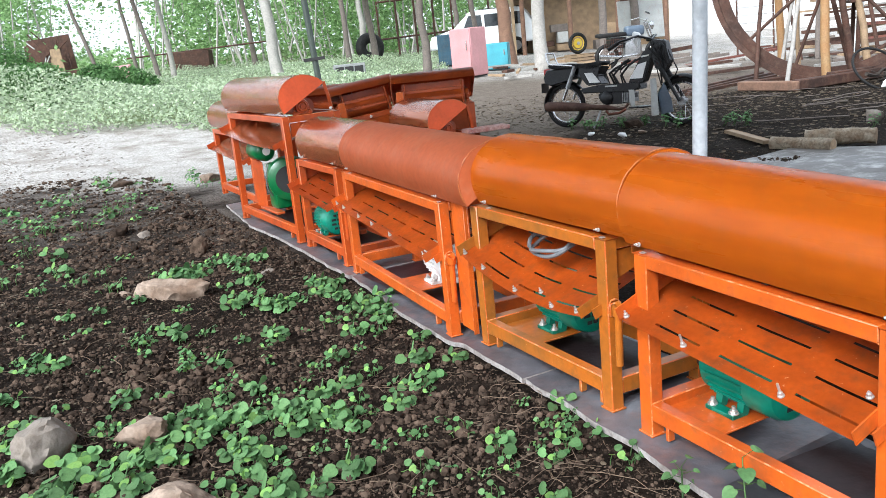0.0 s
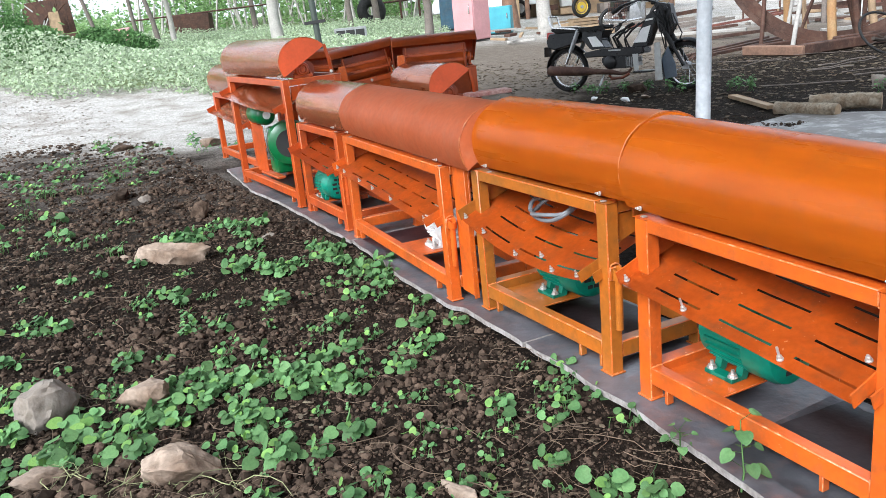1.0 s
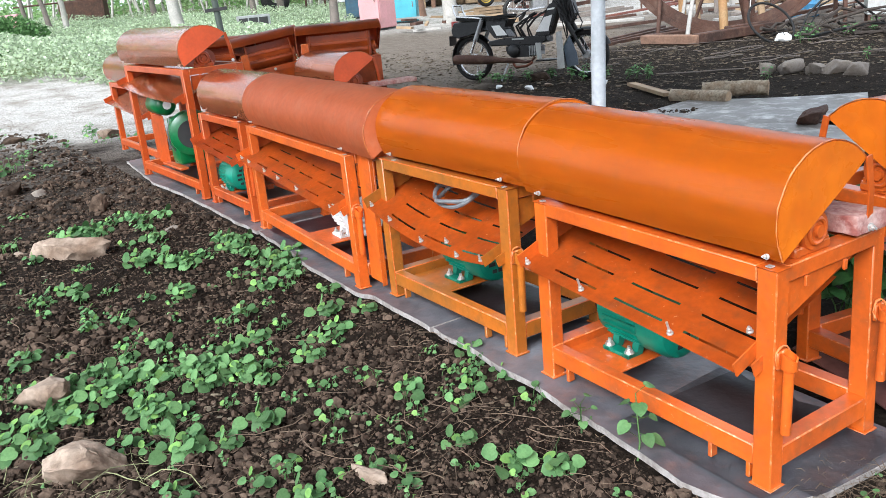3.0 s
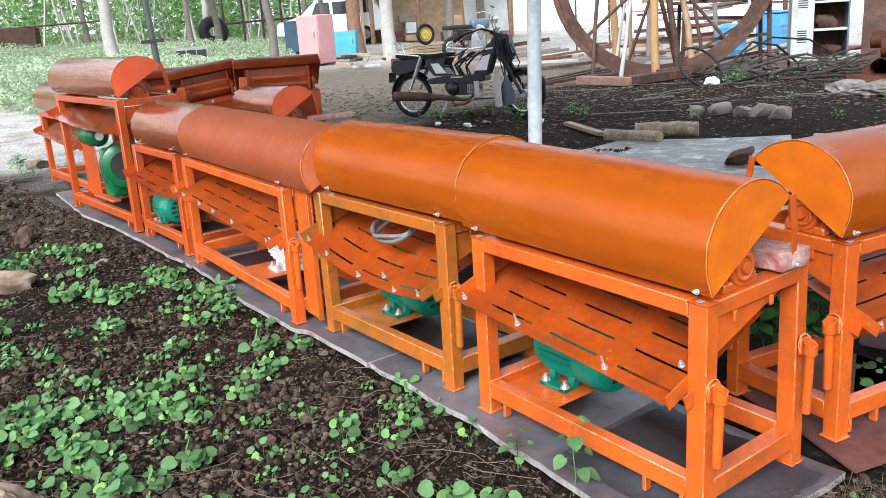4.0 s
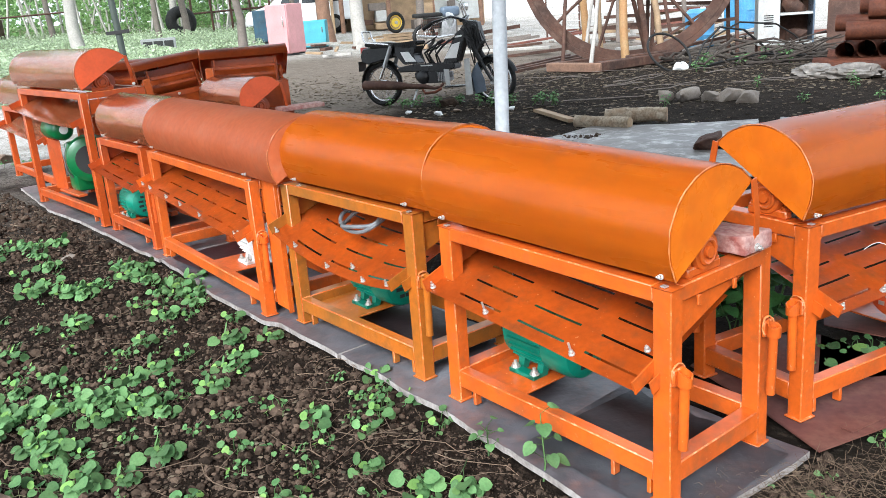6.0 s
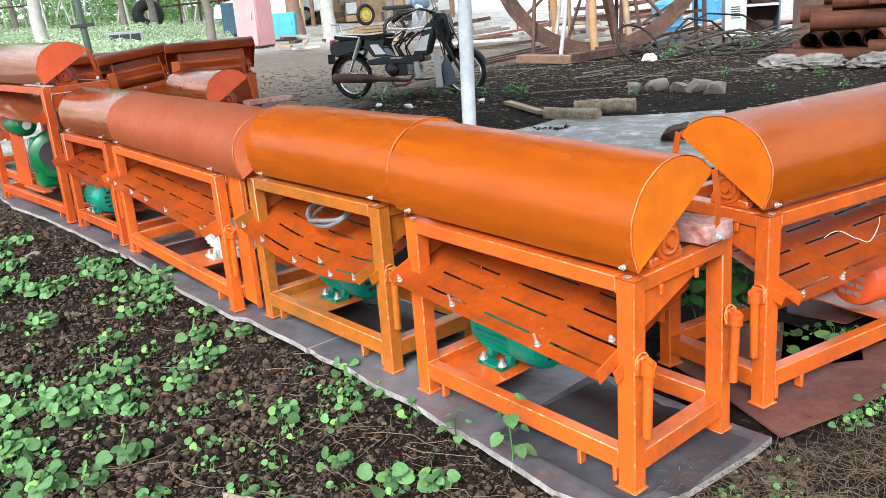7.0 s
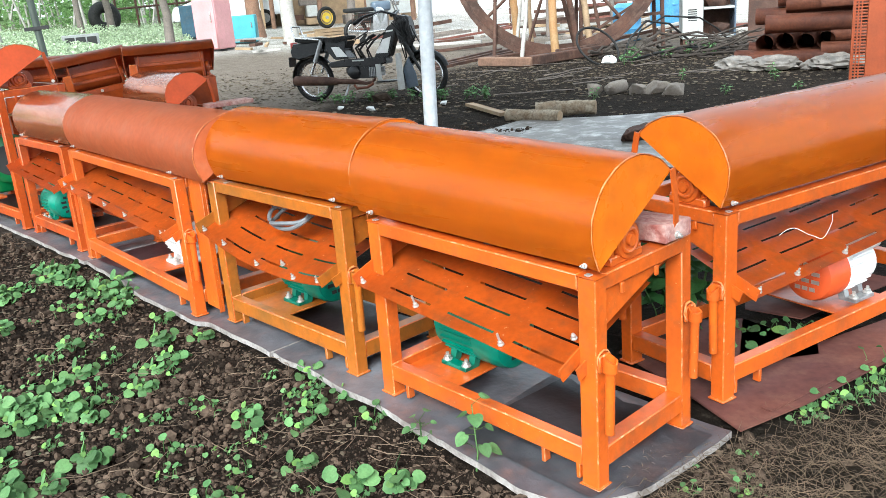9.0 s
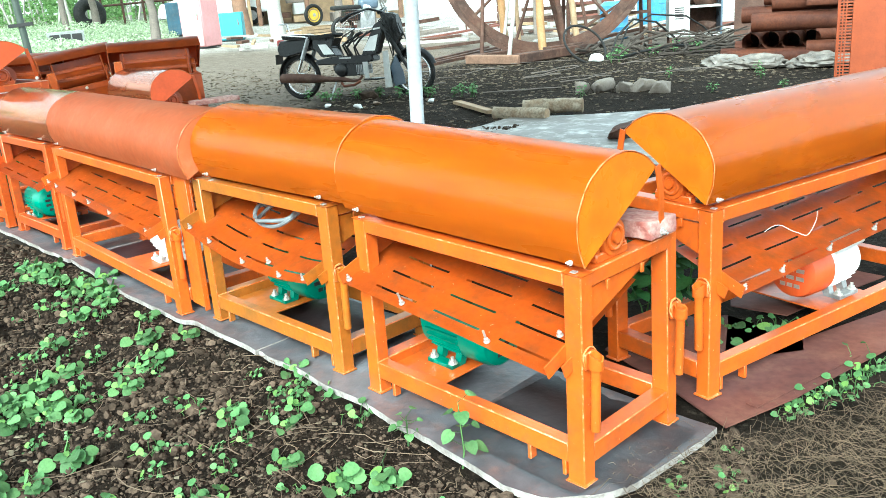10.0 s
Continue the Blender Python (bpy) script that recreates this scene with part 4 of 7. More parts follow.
def slab(name, front, back, thick, top_mat, edge_mat, label, category, wrinkle=0.004, n=60, m=10):
    """A board covered with tarpaulin under the row; front is its uneven front edge as (u, w) steps."""
    us = [front[0][0] + (front[-1][0] - front[0][0]) * i / n for i in range(n + 1)]
    bm = bmesh.new()

    def edge(u):
        for (a, wa), (c, wc) in zip(front, front[1:]):
            if a <= u <= c:
                return wa + (wc - wa) * (u - a) / (c - a)
        return front[-1][1]

    top, low = [], []
    for u in us:
        w0 = edge(u) + 0.010 * noise.noise((u * 6, 1, 2)) + 0.004 * noise.noise((u * 25, 4, 2))
        tr, lr = [], []
        for j in range(m + 1):
            w = w0 + (back - w0) * j / m
            p = row_place(u, w)
            h = lie(p.x, p.y) + wrinkle * noise.noise((u * 5, w * 5, 9)) - 0.003
            tr.append(bm.verts.new((p.x, p.y, h)))
            lr.append(bm.verts.new((p.x, p.y, h - thick)))
        top.append(tr)
        low.append(lr)
    faces = []
    for i in range(n):
        for j in range(m):
            bm.faces.new((top[i][j], top[i + 1][j], top[i + 1][j + 1], top[i][j + 1]))
            bm.faces.new((low[i][j], low[i][j + 1], low[i + 1][j + 1], low[i + 1][j]))
        faces.append(bm.faces.new((top[i][0], low[i][0], low[i + 1][0], top[i + 1][0])))
        faces.append(bm.faces.new((top[i][m], top[i + 1][m], low[i + 1][m], low[i][m])))
    for j in range(m):
        faces.append(bm.faces.new((top[0][j], top[0][j + 1], low[0][j + 1], low[0][j])))
        faces.append(bm.faces.new((top[n][j], low[n][j], low[n][j + 1], top[n][j + 1])))
    for f in faces:
        f.material_index = 1
    ob = link(name, bm, (top_mat, edge_mat))
    return tagged(ob, label, category, "ground boards")


slab("ground_board", [(-0.125, 0.37), (-0.106, 0.11), (-0.07, 0.012), (0.03, -0.085), (0.15, -0.11), (0.44, -0.085), (1.325, -0.038)], 0.46, 0.020, SHEET_MAT, SHEET_EDGE, "grey tarpaulin-covered board under the nearest machine", "ground board")
slab("ground_board", [(1.335, -0.045), (1.95, -0.02), (2.52, 0.0), (2.7, 0.03), (3.22, 0.07)], 0.55, 0.020, SHEET_MAT, SHEET_EDGE, "grey board with pale broken edge under the machines", "ground board")
slab("ground_board", [(3.235, 0.06), (4.0, 0.075), (4.6, 0.085), (5.2, 0.055), (6.4, 0.16)], 0.62, 0.020, SHEET_MAT, SHEET_EDGE, "grey board with torn pale edge under the far machines", "ground board")
bm = bmesh.new()
cells = [[None] * 9 for _ in range(21)]
for i in range(21):
    for j in range(9):
        u, w = -0.10 + 0.52 * i / 20, (0.06 if i < 3 else -0.035) + (0.40 - (0.06 if i < 3 else -0.035)) * j / 8
        u2 = u + 0.05 * (w - 0.1) if i > 17 else u
        p = row_place(u2, w)
        cells[i][j] = bm.verts.new((p.x, p.y, lie(p.x, p.y) + 0.0035 + 0.004 * abs(noise.noise((u * 8, w * 8, 5))) + (0.004 if i == 20 else 0)))
for i in range(20):
    for j in range(8):
        bm.faces.new((cells[i][j], cells[i + 1][j], cells[i + 1][j + 1], cells[i][j + 1]))
bmesh.ops.solidify(bm, geom=bm.faces[:], thickness=0.0015)
tagged(link("tarpaulin", bm, SHEET_MAT), "creased grey tarpaulin lying over the board", "tarpaulin")

bm = prism([(1.365, 1.655), (1.625, 1.705), (1.90, 1.785), (2.6, 1.98), (2.6, 2.13), (1.93, 2.02), (1.875, 1.95), (1.614, 1.998), (1.852, 2.302), (1.70, 2.37), (1.45, 2.33), (1.33, 2.25), (1.36, 1.95)], "z", -0.008, -0.003)
bmesh.ops.triangulate(bm, faces=bm.faces[:])
tagged(link("metal_sheet", bm, RED_SHEET, smooth=False), "flat rusty red metal sheet on the soil", "metal sheet")
bm = prism([(1.50, 1.70), (1.99, 1.835), (1.985, 1.87), (1.49, 1.735)], "z", -0.001, 0.003)
tagged(link("metal_strip", bm, RED_SHEET, smooth=False), "bent rusty strip along the sheet's edge", "metal strip")

bm = prism([(1.95, 2.42), (2.12, 2.45), (2.5, 2.46), (2.56, 2.31), (2.187, 2.225), (1.994, 2.171), (1.888, 2.337)], "z", 0.012, 0.016)
bmesh.ops.triangulate(bm, faces=bm.faces[:])
tagged(link("metal_sheet", bm, RED_SHEET, smooth=False), "purple-red stained sheet lying behind the orange motor", "metal sheet")
# The black sheets from u 3.46 and 4.36 are added to darken shaded floors.
for u0, u1, w0, w1, material, lab in ((0.045, 0.40, 0.075, 0.40, BLACK_SHEET, "black sheet of plastic and painted shade inside a machine frame"), (0.98, 1.70, 0.10, 0.44, BLACK_SHEET, "black sheet of plastic and painted shade inside a machine frame"), (3.46, 4.12, 0.18, 0.58, BLACK_SHEET, "black sheet of plastic and painted shade inside a machine frame"), (4.36, 5.5, 0.19, 0.58, BLACK_SHEET, "black sheet of plastic and painted shade inside a machine frame"), (2.02, 3.15, 0.10, 0.50, MAROON_SHEET, "maroon stained sheet spread inside a machine frame")):
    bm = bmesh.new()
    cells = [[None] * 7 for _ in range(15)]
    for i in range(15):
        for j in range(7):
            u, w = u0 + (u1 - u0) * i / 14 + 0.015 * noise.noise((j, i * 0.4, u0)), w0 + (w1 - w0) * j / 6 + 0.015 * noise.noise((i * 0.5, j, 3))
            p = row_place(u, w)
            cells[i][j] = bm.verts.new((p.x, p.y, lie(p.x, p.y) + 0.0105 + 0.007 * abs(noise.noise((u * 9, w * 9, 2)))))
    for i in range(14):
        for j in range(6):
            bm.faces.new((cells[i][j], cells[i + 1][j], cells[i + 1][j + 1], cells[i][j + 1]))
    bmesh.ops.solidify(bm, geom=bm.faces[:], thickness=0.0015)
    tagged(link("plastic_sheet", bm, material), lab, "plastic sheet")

# timber block on the nearest machine
bm = box((-0.12, -0.055, 0), (0.12, 0.055, 0.046), 0.004, seg=2)
bmesh.ops.subdivide_edges(bm, edges=[g for g in bm.edges if g.calc_length() > 0.03], cuts=5, use_grid_fill=True)
for v in bm.verts:
    v.co += Vector((noise.noise(v.co * 30), noise.noise(v.co * 30 + Vector((5, 0, 0))), noise.noise(v.co * 45))) * 0.0025
put(link("timber_block", bm, PLANK_PINK), Matrix.Translation(row_place(0.085, 0.345, 0.549)) @ pose(0, 0, 0, 0, 2.1, 116.6 - 4), "pink stained timber block lying on the machine frame", "timber block")
bm = box((-0.16, -0.06, 0), (0.16, 0.06, 0.03), 0.004)
put(link("timber_plank", bm, PLANK_PINK), Matrix.Translation(row_place(4.10, 1.52, 0.562)) @ pose(0, 0, 0, 0, 0, 20), "red-brown plank lying on a machine frame", "plank")

# coil of grey hose on the second machine's tray
bm = tube([(0.105 * math.cos(a * 0.5) * (1 + 0.10 * math.sin(a * 0.37)), 0.062 * math.sin(a * 0.5) * (1 + 0.12 * math.cos(a * 0.9)), 0.010 + 0.006 * math.sin(a * 1.3) + 0.0012 * a) for a in [i * 0.35 for i in range(78)]], 0.0075, 8)
put(link("hose_coil", bm, GREY_PLASTIC), Matrix.Translation(row_place(1.325, 0.120, 0.462)) @ pose(0, 0, 0, -22, 4, 112), "coiled grey cable resting on a slotted tray", "cable coil")
bm = tube([(0.10 * math.cos(a), 0.05 * math.sin(a), 0.006) for a in [i * 0.25 for i in range(20)]], 0.007, 8)
put(link("hose_coil", bm, GREY_PLASTIC), Matrix.Translation(row_place(0.58, 0.20, 0.490)) @ pose(0, 0, 0, -20, 2, 115), "grey cable loop behind a slotted tray", "cable coil")
# white string on the end machine's tray
gx = Vector((0.962, 0.27, 0)).normalized()
gy = Vector((-gx.y, gx.x, 0))
pts = []
for i in range(26):
    t = i / 25
    p = Vector((1.411, 1.798, 0)) + gx * (0.30 + 0.26 * t + 0.03 * math.sin(t * 9)) + gy * (0.02 + 0.035 * math.sin(t * 7 + 1))
    pts.append((p.x, p.y, 0.402 + 0.355 * ((p - Vector((1.411, 1.798, 0))).dot(gy)) + 0.006 + 0.006 * math.sin(t * 11) ** 2))
tagged(link("string", tube(pts, 0.0009, 6), WHITE_PLASTIC), "thin white string lying on a slotted tray", "string")

# stones
for sx, sy, sz, px, py, yaw, seed, lab in (
    (0.27, 0.13, 0.135, -1.56, 4.44, -15, 1, "large flat tan stone half sunk in soil"),
    (0.15, 0.10, 0.105, -0.81, 2.14, 5, 2, "tan stone lying among seedlings"),
    (0.16, 0.10, 0.13, -1.40, 2.62, 60, 3, "pale pointed stone among leaves"),
    (0.11, 0.08, 0.07, -1.07, 2.68, 10, 4, "brown stone hidden in bean leaves"),
    (0.10, 0.08, 0.06, -1.22, 2.16, 40, 5, "grey-brown stone at the edge of the seedlings"),
    (0.085, 0.04, 0.04, -0.02, 1.88, -52, 6, "long brown clod-like stone on soil"),
    (0.07, 0.06, 0.05, -1.02, 4.68, 0, 7, "small tan stone near the boards"),
    (0.09, 0.05, 0.12, -1.62, 5.56, 30, 8, "dark upright stone in the soil"),
    (0.20, 0.09, 0.08, -3.50, 9.45, 10, 9, "dark stone at the edge of the track"),
    (0.13, 0.08, 0.08, -2.5, 6.5, 70, 10, "dark stone in the weeds"),
    (0.14, 0.10, 0.10, -2.45, 9.2, 15, 11, "reddish stone at the track's edge"),
    (0.07, 0.06, 0.05, -2.25, 6.35, 15, 12, "pale stone in the weeds"),
    (0.06, 0.05, 0.05, -1.78, 4.55, 15, 13, "brown stone on dark soil"),
):
    put(link("stone", rock((sx, sy, sz), seed, 4), PALE_STONE if seed in (3, 7, 12) else STONE if seed not in (8, 9, 10) else CLOD), pose(px, py, lie(px, py) + sz * 0.35 - 0.02, 0, 0, yaw), lab, "stone", "stones")


# ---------------------------------------------------------------- soil crumbs, twigs and roots (uncountable)


def scatter(name, shapes, places, material, label, category):
    """Many copies of small shapes in one mesh: places are (x, y, z, size, yaw, squash)."""
    verts, faces, base = [], [], 0
    rows = np.array(places)
    for k, bm in enumerate(shapes):
        bmesh.ops.triangulate(bm, faces=bm.faces[:])
        bm.verts.index_update()
        v = np.array([c.co[:] for c in bm.verts])
        f = np.array([[c.index for c in p.verts] for p in bm.faces])
        bm.free()
        x, y, z, s, yaw, q = (rows[k :: len(shapes), i][:, None] for i in range(6))
        c, sn = np.cos(yaw), np.sin(yaw)
        w = np.stack([(v[:, 0] * c - v[:, 1] * sn) * s + x, (v[:, 0] * sn + v[:, 1] * c) * s + y, v[:, 2] * s * q + z], 2)
        verts.append(w.reshape(-1, 3))
        faces.append((f[None] + base + (np.arange(len(w)) * len(v))[:, None, None]).reshape(-1, 3))
        base += len(w) * len(v)
    me = bpy.data.meshes.new(name)
    me.from_pydata(np.concatenate(verts).tolist(), [], np.concatenate(faces).tolist())
    me.materials.append(material)
    for p in me.polygons:
        p.use_smooth = False
    return tagged(new(name, me), label, category, kind="stuff")


def soil_height(x, y):
    near, flat = 1 - smooth(9, 14, math.hypot(x, y)), levelled(x, y)
    bumpy = 0.022 * noise.noise((x * 3.1, y * 3.1, 0)) + 0.022 * noise.noise((x * 9, y * 9, 3)) + 0.009 * noise.noise((x * 23, y * 23, 5)) + 0.04 * noise.noise((x * 0.6, y * 0.6, 7))
    return lie(x, y) + near * (1 - flat) * bumpy - 0.012 * near - 0.02 * flat


def on_board(x, y):
    rel = Vector((x, y, 0)) - ROW
    w, u = rel.dot(BACK), rel.dot(ALONG)
    front = -0.115 if u < 0.4 else -0.10 + 0.045 * (u - 0.4) if u < 2.2 else -0.02 + 0.07 * min(1, u - 2.2)
    if u < 0.05:
        front = 0.0 - 0.115 * smooth(-0.08, 0.05, u)
    return (w > front and w < 2.4 and u > -0.13) or (w > 0.5 and u > -0.3 and w < 2.0 and x > 1.36)


def crumb(seed):
    """A small uneven lump of soil."""
    r = random.Random(seed)
    bm = bmesh.new()
    bmesh.ops.create_icosphere(bm, subdivisions=1, radius=1.0)
    sx, sy = r.uniform(0.8, 1.2), r.uniform(0.6, 1.0)
    for v in bm.verts:
        v.co *= r.uniform(0.62, 1.15)
        v.co.x *= sx
        v.co.y *= sy
    return bm


rnd = random.Random(11)
places = []
while len(places) < 85000:
    d = 1.25 + 6.5 * rnd.random() ** 1.7
    a = rnd.uniform(-38, 42)
    x, y = d * math.sin(radians(a)), d * math.cos(radians(a))
    if on_board(x, y):
        continue
    lumpy = noise.noise((x * 1.3, y * 1.3, 40)) + 0.5 * noise.noise((x * 4, y * 4, 41))
    s = (0.0018 + 0.0060 * rnd.random() ** 2.6 + 0.016 * rnd.random() ** 9) * max(0.55, 1 + 0.8 * lumpy) + 0.0005 * d
    places.append((x, y, soil_height(x, y) + s * 0.2, s, rnd.uniform(0, 6.28), rnd.uniform(0.65, 1.0)))
for k in range(9000):
    x, y = rnd.uniform(-6, 5), rnd.uniform(-3.5, 5)
    if not on_board(x, y) and abs(math.atan2(x, y)) > radians(34 + 10 * rnd.random()) or y < 1.3:
        s = 0.004 + 0.014 * rnd.random() ** 2
        places.append((x, y, soil_height(x, y) + s * 0.2, s, rnd.uniform(0, 6.28), rnd.uniform(0.4, 0.95)))
for k in range(12000):
    d, a = rnd.uniform(5.5, 11.5), rnd.uniform(-40, -9)
    x, y = d * math.sin(radians(a)), d * math.cos(radians(a))
    if not on_board(x, y) and 0.30 * x + 0.954 * y < 8.6:
        s = 0.006 + 0.016 * rnd.random() ** 2.5 + 0.03 * rnd.random() ** 9
        places.append((x, y, soil_height(x, y) + s * 0.2, s, rnd.uniform(0, 6.28), rnd.uniform(0.4, 0.9)))
scatter("soil_clods", [crumb(100 + i) for i in range(18)], places, CLOD, "loose dark crumbs of tilled soil", "soil")
places = []
for k in range(6500):
    d = 1.6 + 7.4 * rnd.random() ** 0.75
    a = rnd.uniform(-36, 14)
    x, y = d * math.sin(radians(a)), d * math.cos(radians(a))
    if not on_board(x, y):
        places.append((x, y, soil_height(x, y) + 0.006, rnd.uniform(0.006, 0.015) * (1 + 0.12 * d), rnd.uniform(0, 6.28), rnd.uniform(0.1, 0.4)))
scatter("leaf_litter", [rock((1, rnd.uniform(0.3, 0.7), 0.5), 140 + i, 1, 0.6) for i in range(8)], places, LITTER, "dead leaves and straw lying on the soil", "litter")
places = []
while len(places) < 15000:
    x, y = rnd.uniform(-0.6, 8.5), rnd.uniform(5.0, 15.5)
    if on_board(x, y):
        continue
    places.append((x, y, soil_height(x, y) + 0.006, 0.006 + 0.034 * rnd.random() ** 4, rnd.uniform(0, 6.28), rnd.uniform(0.1, 0.7)))
for k in range(6000):
    x, y = rnd.uniform(-0.4, 8.5), rnd.uniform(8.0, 14.5)
    if not on_board(x, y):
        places.append((x, y, soil_height(x, y) + 0.008, 0.014 + 0.045 * rnd.random() ** 3, rnd.uniform(0, 6.28), rnd.uniform(0.1, 0.5)))
scatter("yard_litter", [rock((1, rnd.uniform(0.4, 1), 0.6), 160 + i, 1, 0.4) for i in range(8)], places, LITTER, "dead leaves and crumbs on damp yard soil", "litter")
places = []
while len(places) < 8500:
    x, y = rnd.uniform(-12, -0.8), rnd.uniform(5.5, 15.5)
    if on_board(x, y) or 0.30 * x + 0.954 * y < 5.2 + 2.4 * rnd.random() or 0.30 * x + 0.954 * y > 14.2:
        continue
    places.append((x, y, soil_height(x, y) + 0.004, 0.006 + 0.03 * rnd.random() ** 3, rnd.uniform(0, 6.28), rnd.uniform(0.2, 0.6)))
scatter("track_gravel", [rock((1, rnd.uniform(0.6, 1), 0.7), 180 + i, 1, 0.3) for i in range(8)], places, PALE_STONE, "scattered gravel and litter on the pale track", "gravel")


def strands(name, count, area, length, radius, material, label, category, seed, lift=0.01, sides=4):
    """Thin bent stems lying on the ground in one mesh."""
    r = random.Random(seed)
    bm = bmesh.new()
    made = 0
    while made < count:
        x, y = area(r)
        if on_board(x, y) and category != "dry grass":
            continue
        a, ln = r.uniform(0, 6.28), r.uniform(*length)
        pts, curl = [], r.uniform(-2.2, 2.2)
        for k in range(6):
            pts.append((x, y, soil_height(x, y) + lift * r.uniform(0.3, 1.4)))
            x += math.cos(a) * ln / 5
            y += math.sin(a) * ln / 5
            a += curl / 5 + r.uniform(-0.35, 0.35)
        rad = r.uniform(*radius)
        tube(pts, [rad, rad, rad * 0.9, rad * 0.8, rad * 0.65, rad * 0.4], sides, bm, cap=False)
        made += 1
    ob = link(name, bm, material)
    return tagged(ob, label, category, kind="stuff")


strands("dry_twigs", 560, lambda r: (lambda d, a: (d * math.sin(a), d * math.cos(a)))(1.3 + 4.2 * r.random() ** 1.5, radians(r.uniform(-38, 30))), (0.05, 0.30), (0.0005, 0.0017), TWIG, "thin dry twigs and roots on the soil", "twigs", 21, 0.014)
strands("straw_bits", 1500, lambda r: (lambda d, a: (d * math.sin(a), d * math.cos(a)))(1.3 + 4.5 * r.random() ** 1.3, radians(r.uniform(-38, 30))), (0.015, 0.07), (0.0005, 0.0013), DRY_GRASS, "short bits of straw and root on the soil", "straw", 24, 0.012)
strands("dry_grass", 1700, lambda r: (r.uniform(1.0, 2.1), r.uniform(1.0, 1.62)), (0.05, 0.20), (0.0003, 0.0010), DRY_GRASS, "tangle of dry stems on the ground", "dry grass", 22, 0.03)
strands("dry_grass", 110, lambda r: (r.uniform(-1.5, -0.6), r.uniform(1.7, 2.2)), (0.08, 0.26), (0.0007, 0.0018), STRAW_GREEN, "tuft of pale straw-green grass among stones", "dry grass", 23, 0.025)


# ---------------------------------------------------------------- seedlings


def leaf_into(bm, p, d, up, size, fold=0.25, droop=0.3, pointed=0.0):
    """A heart-shaped leaf from its stalk end p along d."""
    d, up = Vector(d).normalized(), Vector(up).normalized()
    side = d.cross(up).normalized()
    up = side.cross(d)
    prof = ((0.0, 0.0), (-0.08, 0.20), (0.06, 0.42), (0.30, 0.52), (0.58, 0.48), (0.84, 0.28), (1.0, 0.0)) if not pointed else ((0.0, 0.0), (0.1, 0.16), (0.3, 0.27), (0.55, 0.24), (0.8, 0.12), (1.0, 0.0))
    mid, lf, rt = [], [], []
    for s, h in prof:
        c = Vector(p) + d * (max(s, 0.02 * (h > 0)) * size) - up * (droop * s * s * size)
        rim = Vector(p) + d * (s * size) - up * (droop * s * s * size)
        mid.append(bm.verts.new(c))
        lf.append(bm.verts.new(rim + side * (h * size) + up * (fold * h * size)) if h else None)
        rt.append(bm.verts.new(rim - side * (h * size) + up * (fold * h * size)) if h else None)
    for k in range(len(prof) - 1):
        for arr in (lf, rt):
            vs = [mid[k], mid[k + 1]] + ([arr[k + 1]] if arr[k + 1] else []) + ([arr[k]] if arr[k] else [])
            if len(vs) >= 3:
                bm.faces.new(vs)


def seedling(seed, tall, n_leaf, leaf, pointed=0.0):
    """A young bean plant: stems and heart-shaped leaves."""
    r = random.Random(seed)
    e = thing("bean_seedling", pose(0, 0, -50), "young green bean seedling with heart-shaped leaves in soil", "seedling", "bean seedlings")
    st, lv, fresh = bmesh.new(), bmesh.new(), bmesh.new()
    hub = st.verts.new((0, 0, -0.02))
    stems = max(1, n_leaf // 4)
    for k in range(n_leaf):
        a = 2.4 * k + r.uniform(-0.5, 0.5)
        bx, by = r.uniform(-1, 1) * 0.020 * stems, r.uniform(-1, 1) * 0.020 * stems
        h = tall * r.uniform(0.35, 1.0)
        out = r.uniform(0.15, 0.6) * tall
        tip = Vector((bx + math.cos(a) * out, by + math.sin(a) * out, h))
        k0 = len(st.verts)
        tube([(bx, by, -0.01), (bx + math.cos(a) * out * 0.3, by + math.sin(a) * out * 0.3, h * 0.65), tip], [0.0018, 0.0015, 0.0010], 4, st, cap=False)
        st.verts.ensure_lookup_table()
        st.faces.new((hub, st.verts[k0], st.verts[k0 + 1]))
        sz = leaf * r.uniform(0.45, 1.15)
        up = Vector((r.uniform(-0.6, 0.5), r.uniform(-1.7, -0.35), 1))
        leaf_into(fresh if r.random() < 0.12 else lv, tip, (math.cos(a), math.sin(a), r.uniform(-0.35, 0.15)), up, sz, r.uniform(0.0, 0.18), r.uniform(0.0, 0.3), pointed)
        if r.random() < 0.5:
            leaf_into(lv, tip, (math.cos(a + 1.6), math.sin(a + 1.6), -0.1), up, sz * 0.6, 0.15, 0.3, pointed)
    part("stem", st, LEAF_WEED, e)
    part("foliage", lv, LEAF, e)
    if fresh.verts:
        part("young_foliage", fresh, LEAF_FRESH, e, "yellow-green young leaves")
    else:
        fresh.free()
    return e


KINDS = [seedling(1, 0.04, 4, 0.038), seedling(2, 0.055, 6, 0.044), seedling(3, 0.065, 9, 0.050), seedling(4, 0.03, 6, 0.022), seedling(5, 0.08, 11, 0.052), seedling(6, 0.05, 12, 0.026), seedling(7, 0.085, 7, 0.070), seedling(8, 0.09, 12, 0.036, 1.0)]
first_used = set()
rnd = random.Random(5)


JOINED = []


def plant(x, y, kind, size=1.0, joined=False):
    m = pose(x, y, soil_height(x, y) - 0.004, rnd.uniform(-6, 6), rnd.uniform(-6, 6), rnd.uniform(-55, 55)) @ Matrix.Scale(size, 4)
    if joined:
        JOINED.append((kind, m))
    elif kind not in first_used:
        first_used.add(kind)
        KINDS[kind].matrix_world = m
    else:
        c = copy_thing(KINDS[kind], m)
        c.matrix_basis = m


